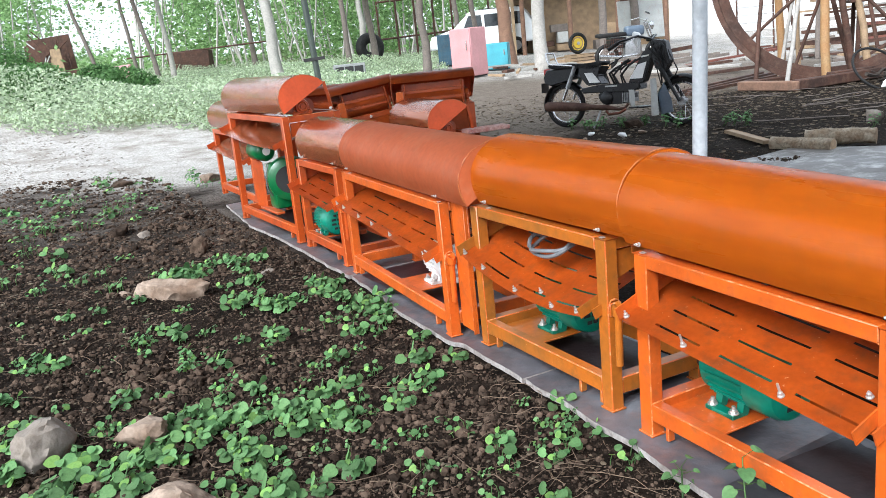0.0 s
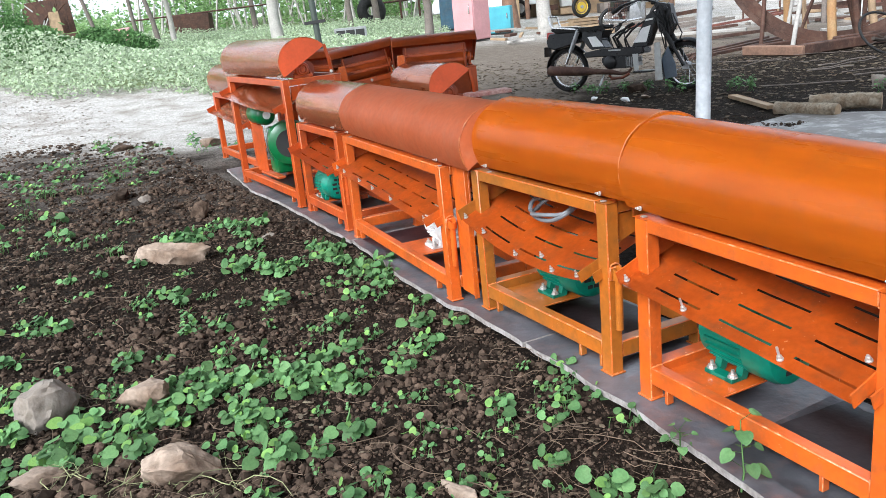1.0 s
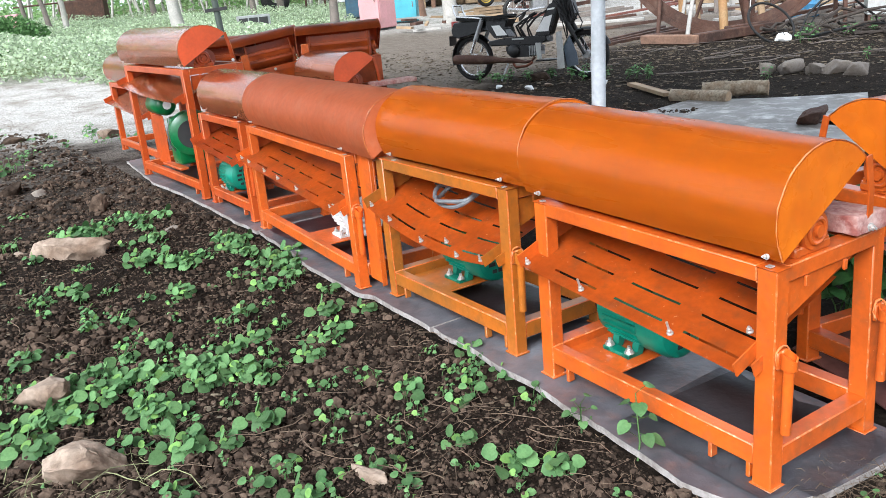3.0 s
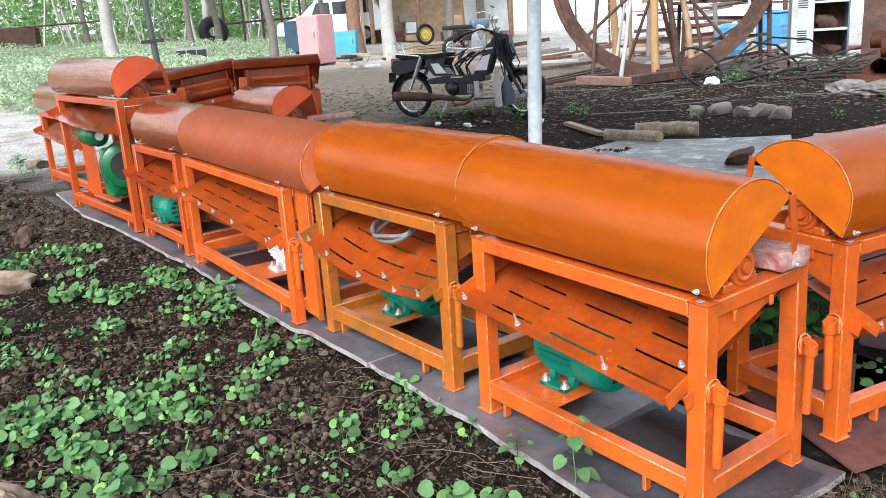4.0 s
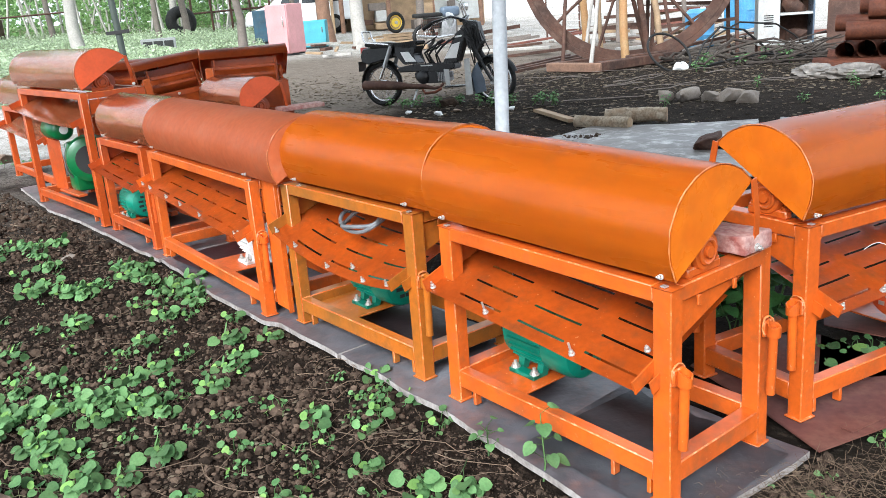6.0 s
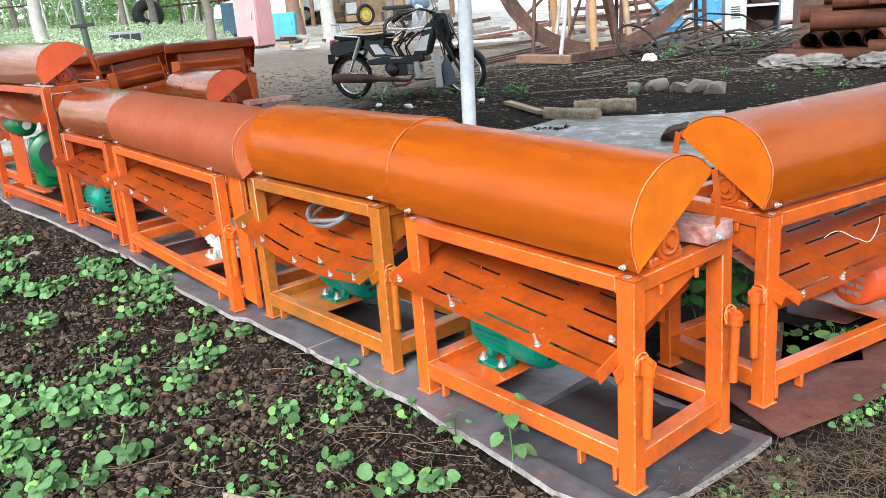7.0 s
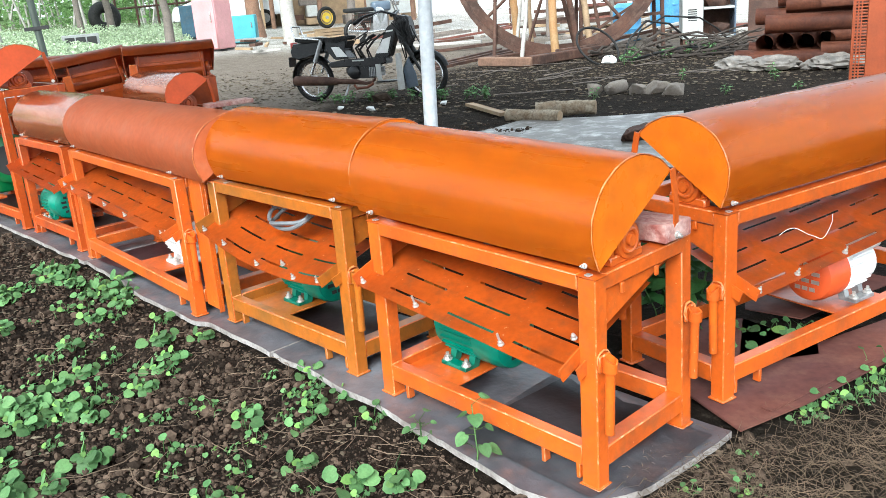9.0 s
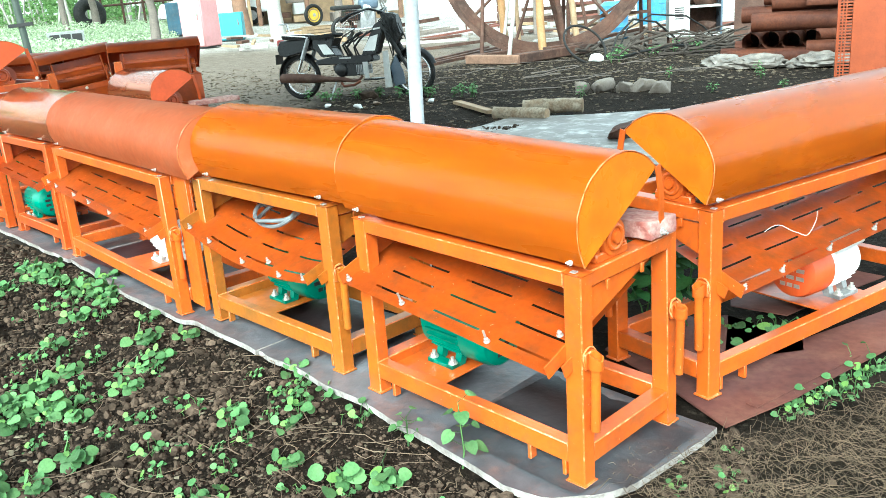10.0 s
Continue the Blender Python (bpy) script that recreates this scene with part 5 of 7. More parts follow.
def join_plants():
    """The far and the very small seedlings as one mesh."""
    mats, verts, faces, slots = [LEAF_WEED, LEAF, LEAF_FRESH], [], [], []
    for kind, m in JOINED:
        for ob in KINDS[kind].children:
            base, slot = len(verts), mats.index(ob.data.materials[0])
            verts += [(m @ v.co)[:] for v in ob.data.vertices]
            for p in ob.data.polygons:
                faces.append([base + i for i in p.vertices])
                slots.append(slot)
    me = bpy.data.meshes.new("small_seedlings")
    me.from_pydata(verts, [], faces)
    for mt in mats:
        me.materials.append(mt)
    me.polygons.foreach_set("material_index", slots)
    tagged(new("small_seedlings", me), "scattered small green seedlings and weeds in dark soil", "seedlings", kind="stuff")


# clumps by their look: places, plants in each, spread, kinds, size
CLUMPS_LARGE = [(-1.58, 2.77), (-1.50, 2.63), (-1.28, 2.31), (-1.23, 2.30), (-1.34, 2.26), (-1.22, 2.40), (-1.20, 2.54), (-1.04, 2.48), (-0.98, 2.51), (-1.03, 2.36), (-1.11, 2.42), (-1.42, 2.45)]
CLUMPS_DENSE = [(-0.80, 3.03), (-0.73, 2.90), (-0.77, 2.77), (-0.65, 2.74), (-0.94, 2.81), (-1.04, 2.80), (-0.63, 2.40), (-0.72, 2.57), (-0.95, 2.71), (-0.83, 2.72), (-0.60, 2.66), (-0.70, 2.47)]
CLUMPS_MEDIUM = [(-1.85, 3.53), (-1.74, 3.43), (-1.68, 3.07), (-1.42, 2.86), (-1.33, 2.77), (-1.26, 2.75), (-1.16, 2.73), (-1.29, 3.07), (-1.42, 3.69), (-1.16, 3.58), (-1.05, 3.37), (-0.60, 3.08), (-0.48, 3.25), (-0.49, 2.93), (-0.46, 2.61), (-0.35, 2.66), (-0.29, 2.69), (-0.29, 2.27), (-0.45, 2.21), (-0.54, 2.28), (-0.82, 3.61), (-1.00, 3.46), (0.32, 2.42), (0.34, 2.31), (-0.48, 1.95), (-0.13, 1.81)]
CLUMPS_EDGE = [(-1.58, 4.88), (-1.46, 4.79), (-1.41, 5.15), (-1.24, 4.98), (-0.98, 4.24), (-0.91, 4.07), (-0.79, 4.03), (-0.72, 4.37), (-0.64, 4.26), (-0.52, 4.07), (-0.42, 4.03), (-0.32, 3.90), (-0.35, 3.62), (-1.12, 4.61)]
CLUMPS_SPARSE = [(-2.24, 4.19), (-1.95, 4.16), (-1.80, 4.17), (-0.10, 2.84), (-0.15, 3.08), (-0.22, 2.93), (-0.09, 2.25), (-0.14, 2.15), (-0.13, 3.41), (-0.18, 2.48), (-0.52, 2.12), (-0.75, 2.21), (-1.34, 4.12), (-1.64, 4.33), (-2.15, 5.64), (-1.49, 2.98), (-0.24, 1.97), (-0.05, 1.94), (0.10, 2.30), (0.06, 1.83), (0.13, 2.37), (0.25, 2.03), (0.00, 2.22), (0.34, 1.81), (0.46, 1.77), (0.55, 1.64), (-0.23, 1.99), (0.02, 3.03), (-0.09, 2.90), (0.01, 2.47)]
CLUMPS_BACK = [(-3.55, 9.5), (-2.6, 7.5), (-3.1, 7.6), (-3.1, 6.9), (-2.95, 5.8), (-2.97, 9.9), (-2.5, 8.7), (-2.45, 5.3), (-3.8, 7.7), (-3.6, 8.4), (-2.1, 4.9), (-2.9, 4.9), (-3.4, 6.2), (-4.2, 8.2)]
for group, count, spread, kinds, size in ((CLUMPS_LARGE, 2, 0.08, (6, 6, 4, 2), 0.76), (CLUMPS_DENSE, 4, 0.085, (2, 4, 2, 5, 1), 0.70), (CLUMPS_MEDIUM, 3, 0.08, (2, 1, 5, 5, 1), 0.76), (CLUMPS_EDGE, 4, 0.09, (1, 2, 5, 2), 0.85), (CLUMPS_SPARSE, 1, 0.02, (1, 0, 5, 2), 0.78), (CLUMPS_BACK, 4, 0.28, (5, 1, 7, 5), 1.35)):
    for x, y in group:
        for k in range(count + (rnd.random() < 0.4)):
            wide = 0.35 if k == 0 else 1.0
            plant(x + rnd.gauss(0, spread * wide), y + rnd.gauss(0, spread * wide), rnd.choice(kinds), rnd.uniform(0.65, 1.1) * size, group in (CLUMPS_BACK, CLUMPS_EDGE))
for _ in range(110):
    d, a = rnd.uniform(1.7, 4.6), radians(rnd.uniform(-35, 12))
    x, y = d * math.sin(a), d * math.cos(a)
    if not on_board(x, y):
        plant(x, y, rnd.choice((0, 3, 5, 3)), rnd.uniform(0.5, 0.95), True)
for x, y, k, s in ((1.68, 1.70, 5, 1.1), (1.60, 1.68, 5, 0.9), (1.77, 1.72, 5, 1.2), (1.57, 1.66, 3, 1.0), (1.95, 1.79, 5, 1.3), (1.90, 1.75, 5, 1.2), (1.72, 1.71, 5, 0.9), (1.84, 1.72, 5, 1.1), (1.80, 1.68, 3, 1.2), (1.64, 1.66, 3, 1.1), (2.02, 1.80, 7, 1.1), (2.05, 1.76, 5, 1.0), (1.34, 1.58, 3, 0.9), (1.19, 1.60, 3, 1.0), (1.10, 1.50, 5, 0.7), (1.80, 2.12, 5, 1.0), (1.76, 2.06, 3, 1.2), (1.86, 2.04, 3, 1.0), (1.88, 2.22, 5, 1.1), (1.27, 1.50, 3, 1.0), (1.22, 1.44, 5, 0.8), (1.92, 2.10, 6, 0.9), (1.97, 2.16, 5, 1.2), (1.80, 2.20, 2, 0.9), (1.70, 2.12, 1, 1.0)):
    plant(x, y, k, s * 0.78)
join_plants()


def weed(name, x, y, seed, tall, n_leaf, leaf, label, base_z=None):
    """A taller weed with leaves along its stems."""
    r = random.Random(seed)
    z = soil_height(x, y) if base_z is None else base_z
    e = thing(name, pose(x, y, z), label, "weed")
    st, lv = bmesh.new(), bmesh.new()
    for s in range(max(1, n_leaf // 9)):
        a = r.uniform(0, 6.28)
        lean = r.uniform(0.05, 0.4) * tall
        pts = [Vector((r.uniform(-0.03, 0.03), r.uniform(-0.03, 0.03), -0.01))]
        for k in range(1, 5):
            pts.append(Vector((math.cos(a) * lean * k / 4, math.sin(a) * lean * k / 4, tall * k / 4 * r.uniform(0.8, 1.0))))
        tube(pts, [0.003, 0.0028, 0.0024, 0.002, 0.0015], 5, st, cap=False)
        for k in range(9):
            f = 0.25 + 0.75 * k / 8
            i = min(3, int(f * 4))
            p = pts[i].lerp(pts[i + 1], f * 4 - i)
            b = 2.4 * k + r.uniform(-0.4, 0.4)
            tip = p + Vector((math.cos(b), math.sin(b), 0.4)) * 0.03
            tube([p, tip], 0.001, 3, st, cap=False)
            leaf_into(lv, tip, (math.cos(b), math.sin(b), r.uniform(-0.4, 0.1)), (0, -0.2, 1), leaf * r.uniform(0.6, 1.1), 0.15, 0.4)
    part("stem", st, LEAF_WEED, e)
    part("foliage", lv, LEAF if leaf < 0.05 else LEAF_DARK, e)
    return e


weed("weed", 0.665, 1.785, 3, 0.17, 9, 0.038, "slender weed with round leaves at the board's edge", -0.01)
weed("weed", 0.56, 1.96, 4, 0.08, 9, 0.026, "small weed beside the board", -0.01)
for k, (x, y) in enumerate(((1.62, 2.42), (1.55, 2.33), (1.70, 2.55), (1.48, 2.55), (1.66, 2.30), (1.78, 2.68), (1.52, 2.68), (1.86, 2.82))):
    weed("weed", x, y, 30 + k, 0.36, 36, 0.062, "leafy green weed growing between two machines", 0.0)

# ---------------------------------------------------------------- middle ground


def flat_along(p, q):
    d = Vector(q) - Vector(p)
    return math.degrees(math.atan2(d.y, d.x))


# whitewashed steel post
e = thing("steel_post", pose(0.960, 3.050, 0, 0, 1.6, 0), "whitewashed steel pipe post standing behind the machines", "post")
part("pipe", rod((0, 0, -0.03), (0, 0, 3.06), 0.0265, n=28), WHITE_POST, e)
part("base_plate", box((-0.06, -0.06, -0.02), (0.06, 0.06, 0.006), 0.002), RUST, e)

# pale sheets lying on the ground
for pts, z, lab in (
    ([(2.35, 6.75), (3.05, 7.10), (4.35, 6.50), (3.75, 5.55), (3.30, 5.60), (2.60, 5.80)], 0.02, "pale cement sheet with white streaks lying on soil"),
    ([(2.65, 5.75), (3.30, 5.45), (3.55, 4.75), (2.95, 4.45), (2.45, 5.05)], 0.035, "pale grey sheet overlapping another on the soil"),
    ([(3.80, 5.5), (4.5, 6.4), (5.2, 5.9), (4.4, 4.9)], 0.03, "grey sheet lying beside the machines"),
):
    bm = prism(pts, "z", z - 0.008, z)
    bmesh.ops.triangulate(bm, faces=bm.faces[:])
    bmesh.ops.subdivide_edges(bm, edges=bm.edges[:], cuts=3, use_grid_fill=True)
    for v in bm.verts:
        v.co.z += 0.02 * noise.noise((v.co.x * 1.7, v.co.y * 1.7, z * 99))
    tagged(link("cement_sheet", bm, CEMENT_SHEET), lab, "sheet", "pale sheets")
bm = rock((0.24, 0.09, 0.085), 46, 4)
put(link("stone", bm, RUST), pose(3.25, 5.45, 0.09, 0, 0, 25), "brown lump lying on the pale sheets", "stone")

# logs and plank


def log(p, q, r, seed, material, label):
    rr = random.Random(seed)
    p, q = Vector(p), Vector(q)
    e = thing("log", Matrix.Translation(p), label, "log", "logs")
    bm = tube([(q - p) * (k / 15) for k in range(16)], [r] * 16, 18)
    for v in bm.verts:
        ax = (q - p) * max(0, min(1, v.co.dot(q - p) / (q - p).length_squared))
        n = 0.16 * noise.noise(v.co * 9 + Vector((seed, 0, 0))) + 0.08 * noise.noise(v.co * 30)
        v.co = ax + (v.co - ax) * (1 + n)
    part("trunk", bm, material, e)
    part("cut_end", rod((q - p) * 0.999, (q - p) * 1.004, r * 0.85, n=14), WOOD, e)
    return e


log((3.27, 7.29, 0.075), (3.74, 6.99, 0.075), 0.068, 1, LOG, "short pale barked log lying on another")
log((2.97, 7.28, 0.05), (3.31, 6.86, 0.05), 0.058, 2, LOG, "split pale log on the soil")
e = beam((3.03, 8.50, 0.03), (2.98, 7.38, 0.05), 0.085, 0.025, 0.004)
tagged(link("plank", e, WOOD), "weathered plank leaning on a log", "plank")

for k, (x, y, sx, sy, sz) in enumerate(((4.53, 8.50, 0.12, 0.10, 0.10), (4.68, 8.35, 0.20, 0.14, 0.13), (4.83, 8.10, 0.22, 0.13, 0.11), (4.93, 7.88, 0.17, 0.14, 0.15), (5.0, 7.68, 0.16, 0.13, 0.12))):
    put(link("stone", rock((sx, sy, sz), 60 + k, 3), PALE_STONE), pose(x, y, sz * 0.35, 0, 0, k * 47), "large tan stone in a row on damp soil", "stone", "row of stones")
for k, (x, y, s) in enumerate(((2.1, 9.2, 0.06), (2.35, 9.3, 0.05), (1.85, 9.6, 0.05), (1.7, 9.2, 0.04), (2.9, 9.0, 0.05))):
    put(link("stone", rock((s * 1.3, s, s * 0.7), 80 + k, 2), STONE if k % 2 else WHITE_WALL), pose(x, y, s * 0.3, 0, 0, k * 33), "small pale stone on the yard", "stone")


def wheel_parts(e, c, R, tyre=0.035, spokes=True, rim_mat=CHROME):
    """A spoked wheel in the x-z plane, under e."""
    w = part("tyre", torus(c, (0, 1, 0), R - tyre, tyre, 40, 10), RUBBER, e)
    part("rim", torus(c, (0, 1, 0), R - tyre * 2.1, 0.013, 40, 8, flat=1.8), rim_mat, w)
    part("hub", rod((c[0], c[1] - 0.05, c[2]), (c[0], c[1] + 0.05, c[2]), 0.045, n=16), ALUM, w)
    if spokes:
        bm = bmesh.new()
        for k in range(18):
            a = 2 * math.pi * k / 18
            rod((c[0] + 0.03 * math.cos(a + 0.6), c[1] + 0.03 * (-1) ** k, c[2] + 0.03 * math.sin(a + 0.6)), (c[0] + (R - tyre * 2.1) * math.cos(a), c[1], c[2] + (R - tyre * 2.1) * math.sin(a)), 0.0025, n=5, bm=bm)
        part("spoke_set", bm, CHROME, w)
    return w


def moped(m, label, base=1.52, R=0.275):
    """A worn black step-through moped. x runs forward from the rear axle."""
    e = thing("moped", m, label, "moped")
    r = random.Random(17)
    wheel_parts(e, (0, 0, R), R, 0.030)
    wheel_parts(e, (base, 0, R), R, 0.030)

    def fender(c, a0, a1, wide, name):
        bm = bmesh.new()
        rows = []
        for k in range(19):
            t = radians(a0 + (a1 - a0) * k / 18)
            rows.append([bm.verts.new((c + (R + 0.035 - 0.03 * abs(j) ** 2) * math.cos(t), wide * j, R + (R + 0.035 - 0.03 * abs(j) ** 2) * math.sin(t))) for j in (-1, -0.6, 0, 0.6, 1)])
        for p, q in zip(rows, rows[1:]):
            for j in range(4):
                bm.faces.new((p[j], p[j + 1], q[j + 1], q[j]))
        bmesh.ops.solidify(bm, geom=bm.faces[:], thickness=0.004)
        return part(name, bm, BLACK_PAINT, e)

    fender(0, 40, 195, 0.065, "rear_fender")
    fender(base, 20, 205, 0.06, "front_fender")
    # seat with a flat cushion, a turned-up tail and a torn fringe
    bm = prism([(-0.18, 0.745), (-0.16, 0.79), (0.02, 0.785), (0.30, 0.765), (0.56, 0.785), (0.58, 0.765), (0.54, 0.735), (0.28, 0.715), (-0.1, 0.725)], "y", -0.12, 0.12)
    bmesh.ops.bevel(bm, geom=bm.edges[:], offset=0.012, segments=2, affect="EDGES")
    seat = part("seat", bm, RUBBER, e, "black seat with a torn fringe")
    bm = bmesh.new()
    for k in range(9):
        x = 0.34 + 0.026 * k
        prism([(x, 0.745), (x + 0.022, 0.745), (x + 0.012 + r.uniform(-0.006, 0.006), 0.705 - r.uniform(0, 0.02))], "y", -0.128, -0.122, bm)
    part("seat_fringe", bm, RUBBER, seat)
    part("carrier_rail", tube([(-0.21, -0.10, 0.92), (-0.19, -0.11, 0.84), (-0.16, -0.11, 0.785), (0.05, -0.13, 0.765), (0.22, -0.13, 0.745)], 0.011, 8), CHROME, e)
    part("carrier_rail", tube([(-0.21, 0.10, 0.92), (-0.19, 0.11, 0.84), (-0.16, 0.11, 0.785), (0.05, 0.13, 0.765), (0.22, 0.13, 0.745)], 0.011, 8), CHROME, e)
    part("carrier_bar", rod((-0.21, -0.10, 0.92), (-0.21, 0.10, 0.92), 0.010, n=8), CHROME, e)
    part("tail_light", box((-0.285, -0.045, 0.64), (-0.225, 0.045, 0.735), 0.014, seg=2), RED_PLASTIC, e)
    bm = prism([(-0.27, 0.63), (-0.22, 0.72), (0.16, 0.73), (0.20, 0.60), (0.02, 0.57), (-0.16, 0.52), (-0.25, 0.55)], "y", -0.085, 0.085)
    bmesh.ops.bevel(bm, geom=bm.edges[:], offset=0.012, segments=1, affect="EDGES")
    part("tail_guard", bm, BLACK_PAINT, e)
    part("number_plate", box((-0.30, -0.085, 0.44), (-0.292, 0.085, 0.56), 0.003), BLACK_PAINT, e)
    for y in (-0.125, 0.125):
        s = part("shock_absorber", rod((0.21, y, 0.735), (0.10, y, 0.49), 0.026, n=14), ALUM, e)
        part("shock_leg", rod((0.11, y, 0.51), (0.035, y, 0.345), 0.017, n=12), CHROME, s)
        part("shock_mount", rod((0.21, y - 0.015, 0.74), (0.21, y + 0.015, 0.74), 0.034, n=14), RUBBER, s)
    # side panel with a pale badge
    bm = prism([(0.24, 0.72), (0.56, 0.725), (0.49, 0.62), (0.56, 0.51), (0.36, 0.50), (0.26, 0.62)], "y", -0.11, 0.11)
    bmesh.ops.bevel(bm, geom=bm.edges[:], offset=0.014, segments=2, affect="EDGES")
    part("side_panel", bm, BLACK_PAINT, e)
    bm = prism([(0.33, 0.655), (0.44, 0.655), (0.545, 0.535), (0.40, 0.535)], "y", -0.1165, -0.1115)
    part("side_badge", bm, WHITE_PLASTIC, e, "scuffed white badge")
    # backbone, chain case and engine
    bm = prism([(0.26, 0.47), (0.50, 0.505), (1.04, 0.515), (1.06, 0.44), (0.90, 0.415), (0.28, 0.41)], "y", -0.105, 0.105)
    bmesh.ops.bevel(bm, geom=bm.edges[:], offset=0.015, segments=2, affect="EDGES")
    part("chain_case", bm, BLACK_PAINT, e)
    part("emblem_bars", box((0.60, -0.1095, 0.475), (0.76, -0.106, 0.492), 0.001), GREY_STEEL, e)
    bm = prism([(0.50, 0.42), (0.92, 0.42), (0.94, 0.32), (0.82, 0.27), (0.58, 0.27), (0.50, 0.33)], "y", -0.10, 0.10)
    bmesh.ops.bevel(bm, geom=bm.edges[:], offset=0.018, segments=2, affect="EDGES")
    eng = part("engine", bm, BLACK_PAINT, e)
    part("clutch_cover", lathe([(0, 0.04), (0.012, 0.075), (0.04, 0.085)], (0.62, -0.135, 0.345), (0, 1, 0), 20), BLACK_PAINT, eng)
    for k in range(5):
        part("cooling_fin", box((0.83 + 0.022 * k, -0.12, 0.29), (0.838 + 0.022 * k, 0.12, 0.40)), ALUM, eng)
    part("grey_bracket", prism([(0.915, 0.43), (0.985, 0.43), (0.995, 0.24), (0.94, 0.24)], "y", -0.125, -0.118), GREY_STEEL, e)
    part("exhaust", tube([(-0.20, -0.15, 0.275), (-0.18, -0.15, 0.272), (0.10, -0.15, 0.262), (0.32, -0.15, 0.252), (0.42, -0.145, 0.246), (0.66, -0.13, 0.232), (0.78, -0.12, 0.21), (0.86, -0.11, 0.225), (0.89, -0.09, 0.27)], [0.045, 0.058, 0.058, 0.052, 0.034, 0.030, 0.018, 0.017, 0.017], 16), RUST, e, "rust-brown exhaust")
    part("exhaust_loop", tube([(0.62, -0.13, 0.20), (0.66, -0.14, 0.155), (0.80, -0.14, 0.165), (0.88, -0.13, 0.21)], 0.016, 8), RUST_PIPE, e)
    part("footboard", box((0.93, -0.16, 0.215), (1.12, 0.16, 0.235), 0.006), BLACK_PAINT, e)
    # leg shield with a pale badge, cables hanging behind it
    bm = prism([(0.88, 0.50), (1.08, 0.51), (1.21, 0.86), (1.17, 0.90), (1.07, 0.85)], "y", -0.075, 0.075)
    bmesh.ops.bevel(bm, geom=bm.edges[:], offset=0.012, segments=2, affect="EDGES")
    part("leg_shield", bm, BLACK_PAINT, e)
    part("shield_badge", prism([(0.91, 0.555), (1.07, 0.555), (1.125, 0.74), (1.02, 0.715)], "y", -0.0825, -0.0765), WHITE_PLASTIC, e, "scuffed white badge")
    part("shield_mark", prism([(1.06, 0.79), (1.15, 0.80), (1.16, 0.82), (1.07, 0.81)], "y", -0.0815, -0.0765), WHITE_PLASTIC, e)
    for k in range(7):
        x = 0.68 + 0.035 * k + r.uniform(-0.02, 0.02)
        part("hanging_cable", tube([(x, -0.09 + 0.02 * (k % 3), 0.50), (x - r.uniform(-0.02, 0.06), -0.11, r.uniform(0.58, 0.66)), (x + r.uniform(0.0, 0.10), -0.11, r.uniform(0.68, 0.76)), (x + r.uniform(0.10, 0.22), -0.08, r.uniform(0.72, 0.82))], r.uniform(0.005, 0.014), 6), RUBBER, e)
    # front end
    for y in (-0.075, 0.075):
        part("fork", rod((base, y, R), (base - 0.24, y, 0.68), 0.020, n=12), BLACK_PAINT, e)
        part("fork_spring", rod((base - 0.13, y, 0.49), (base - 0.23, y, 0.66), 0.028, n=12), RUBBER, e)
    part("steering_head", rod((base - 0.22, 0, 0.62), (base - 0.36, 0, 0.98), 0.034, n=12), BLACK_PAINT, e)
    part("handlebar", tube([(base - 0.74, -0.34, 0.90), (base - 0.60, -0.32, 0.98), (base - 0.44, -0.20, 1.03), (base - 0.36, 0, 0.99), (base - 0.40, 0.20, 1.04), (base - 0.55, 0.34, 1.00)], 0.014, 8), BLACK_PAINT, e)
    for p, q in (((base - 0.74, -0.34, 0.90), (base - 0.62, -0.325, 0.97)), ((base - 0.57, 0.345, 0.995), (base - 0.45, 0.26, 1.03))):
        part("grip", rod(p, q, 0.022, n=10), RUBBER, e)
    part("brake_lever", tube([(base - 0.46, -0.22, 1.01), (base - 0.60, -0.36, 0.94), (base - 0.70, -0.38, 0.86)], 0.007, 6), CHROME, e)
    head = part("headlight", lathe([(0, 0.03), (0.02, 0.06), (0.09, 0.078), (0.105, 0.066)], (base - 0.30, 0, 0.90), (1, 0, 0), 20), BLACK_PAINT, e)
    part("lens", lathe([(0, 0.066), (0.012, 0.05), (0.016, 0.01)], (base - 0.195, 0, 0.90), (1, 0, 0), 20), CHROME, head)
    part("front_panel", prism([(1.17, 0.86), (1.22, 0.98), (1.34, 0.96), (1.40, 0.74), (1.33, 0.62), (1.22, 0.66)], "y", -0.06, 0.06), BLACK_PAINT, e)
    for k in range(9):
        x, z = 1.20 + r.uniform(0, 0.2), 0.72 + r.uniform(0, 0.24)
        part("cable_loop", tube([(x, -0.065, z), (x + r.uniform(-0.06, 0.1), -0.10 - r.uniform(0, 0.03), z - 0.05), (x + r.uniform(-0.02, 0.12), -0.09, z - r.uniform(0.1, 0.26)), (x + 0.08, -0.06, z - 0.28)], r.uniform(0.006, 0.011), 6), RUBBER, e)
    part("leg_guard", prism([(1.19, 0.54), (1.26, 0.55), (1.29, 0.13), (1.20, 0.12)], "y", -0.13, -0.122), GREY_STEEL, e)
    part("mud_flap", prism([(1.26, 0.36), (1.33, 0.50), (1.42, 0.30), (1.44, 0.16), (1.30, 0.13)], "y", -0.075, -0.067), SLATE, e)
    part("side_stand", rod((0.55, -0.10, 0.24), (0.50, -0.22, 0.0), 0.011, n=8), ALUM, e)
    bag = rock((0.07, 0.06, 0.12), 77, 3, 0.6)
    bmesh.ops.translate(bag, verts=bag.verts[:], vec=(base - 0.47, -0.16, 1.02))
    part("cloth_wrap", bag, WHITE_PLASTIC, e, "white cloth tied to the handlebar")
    return e


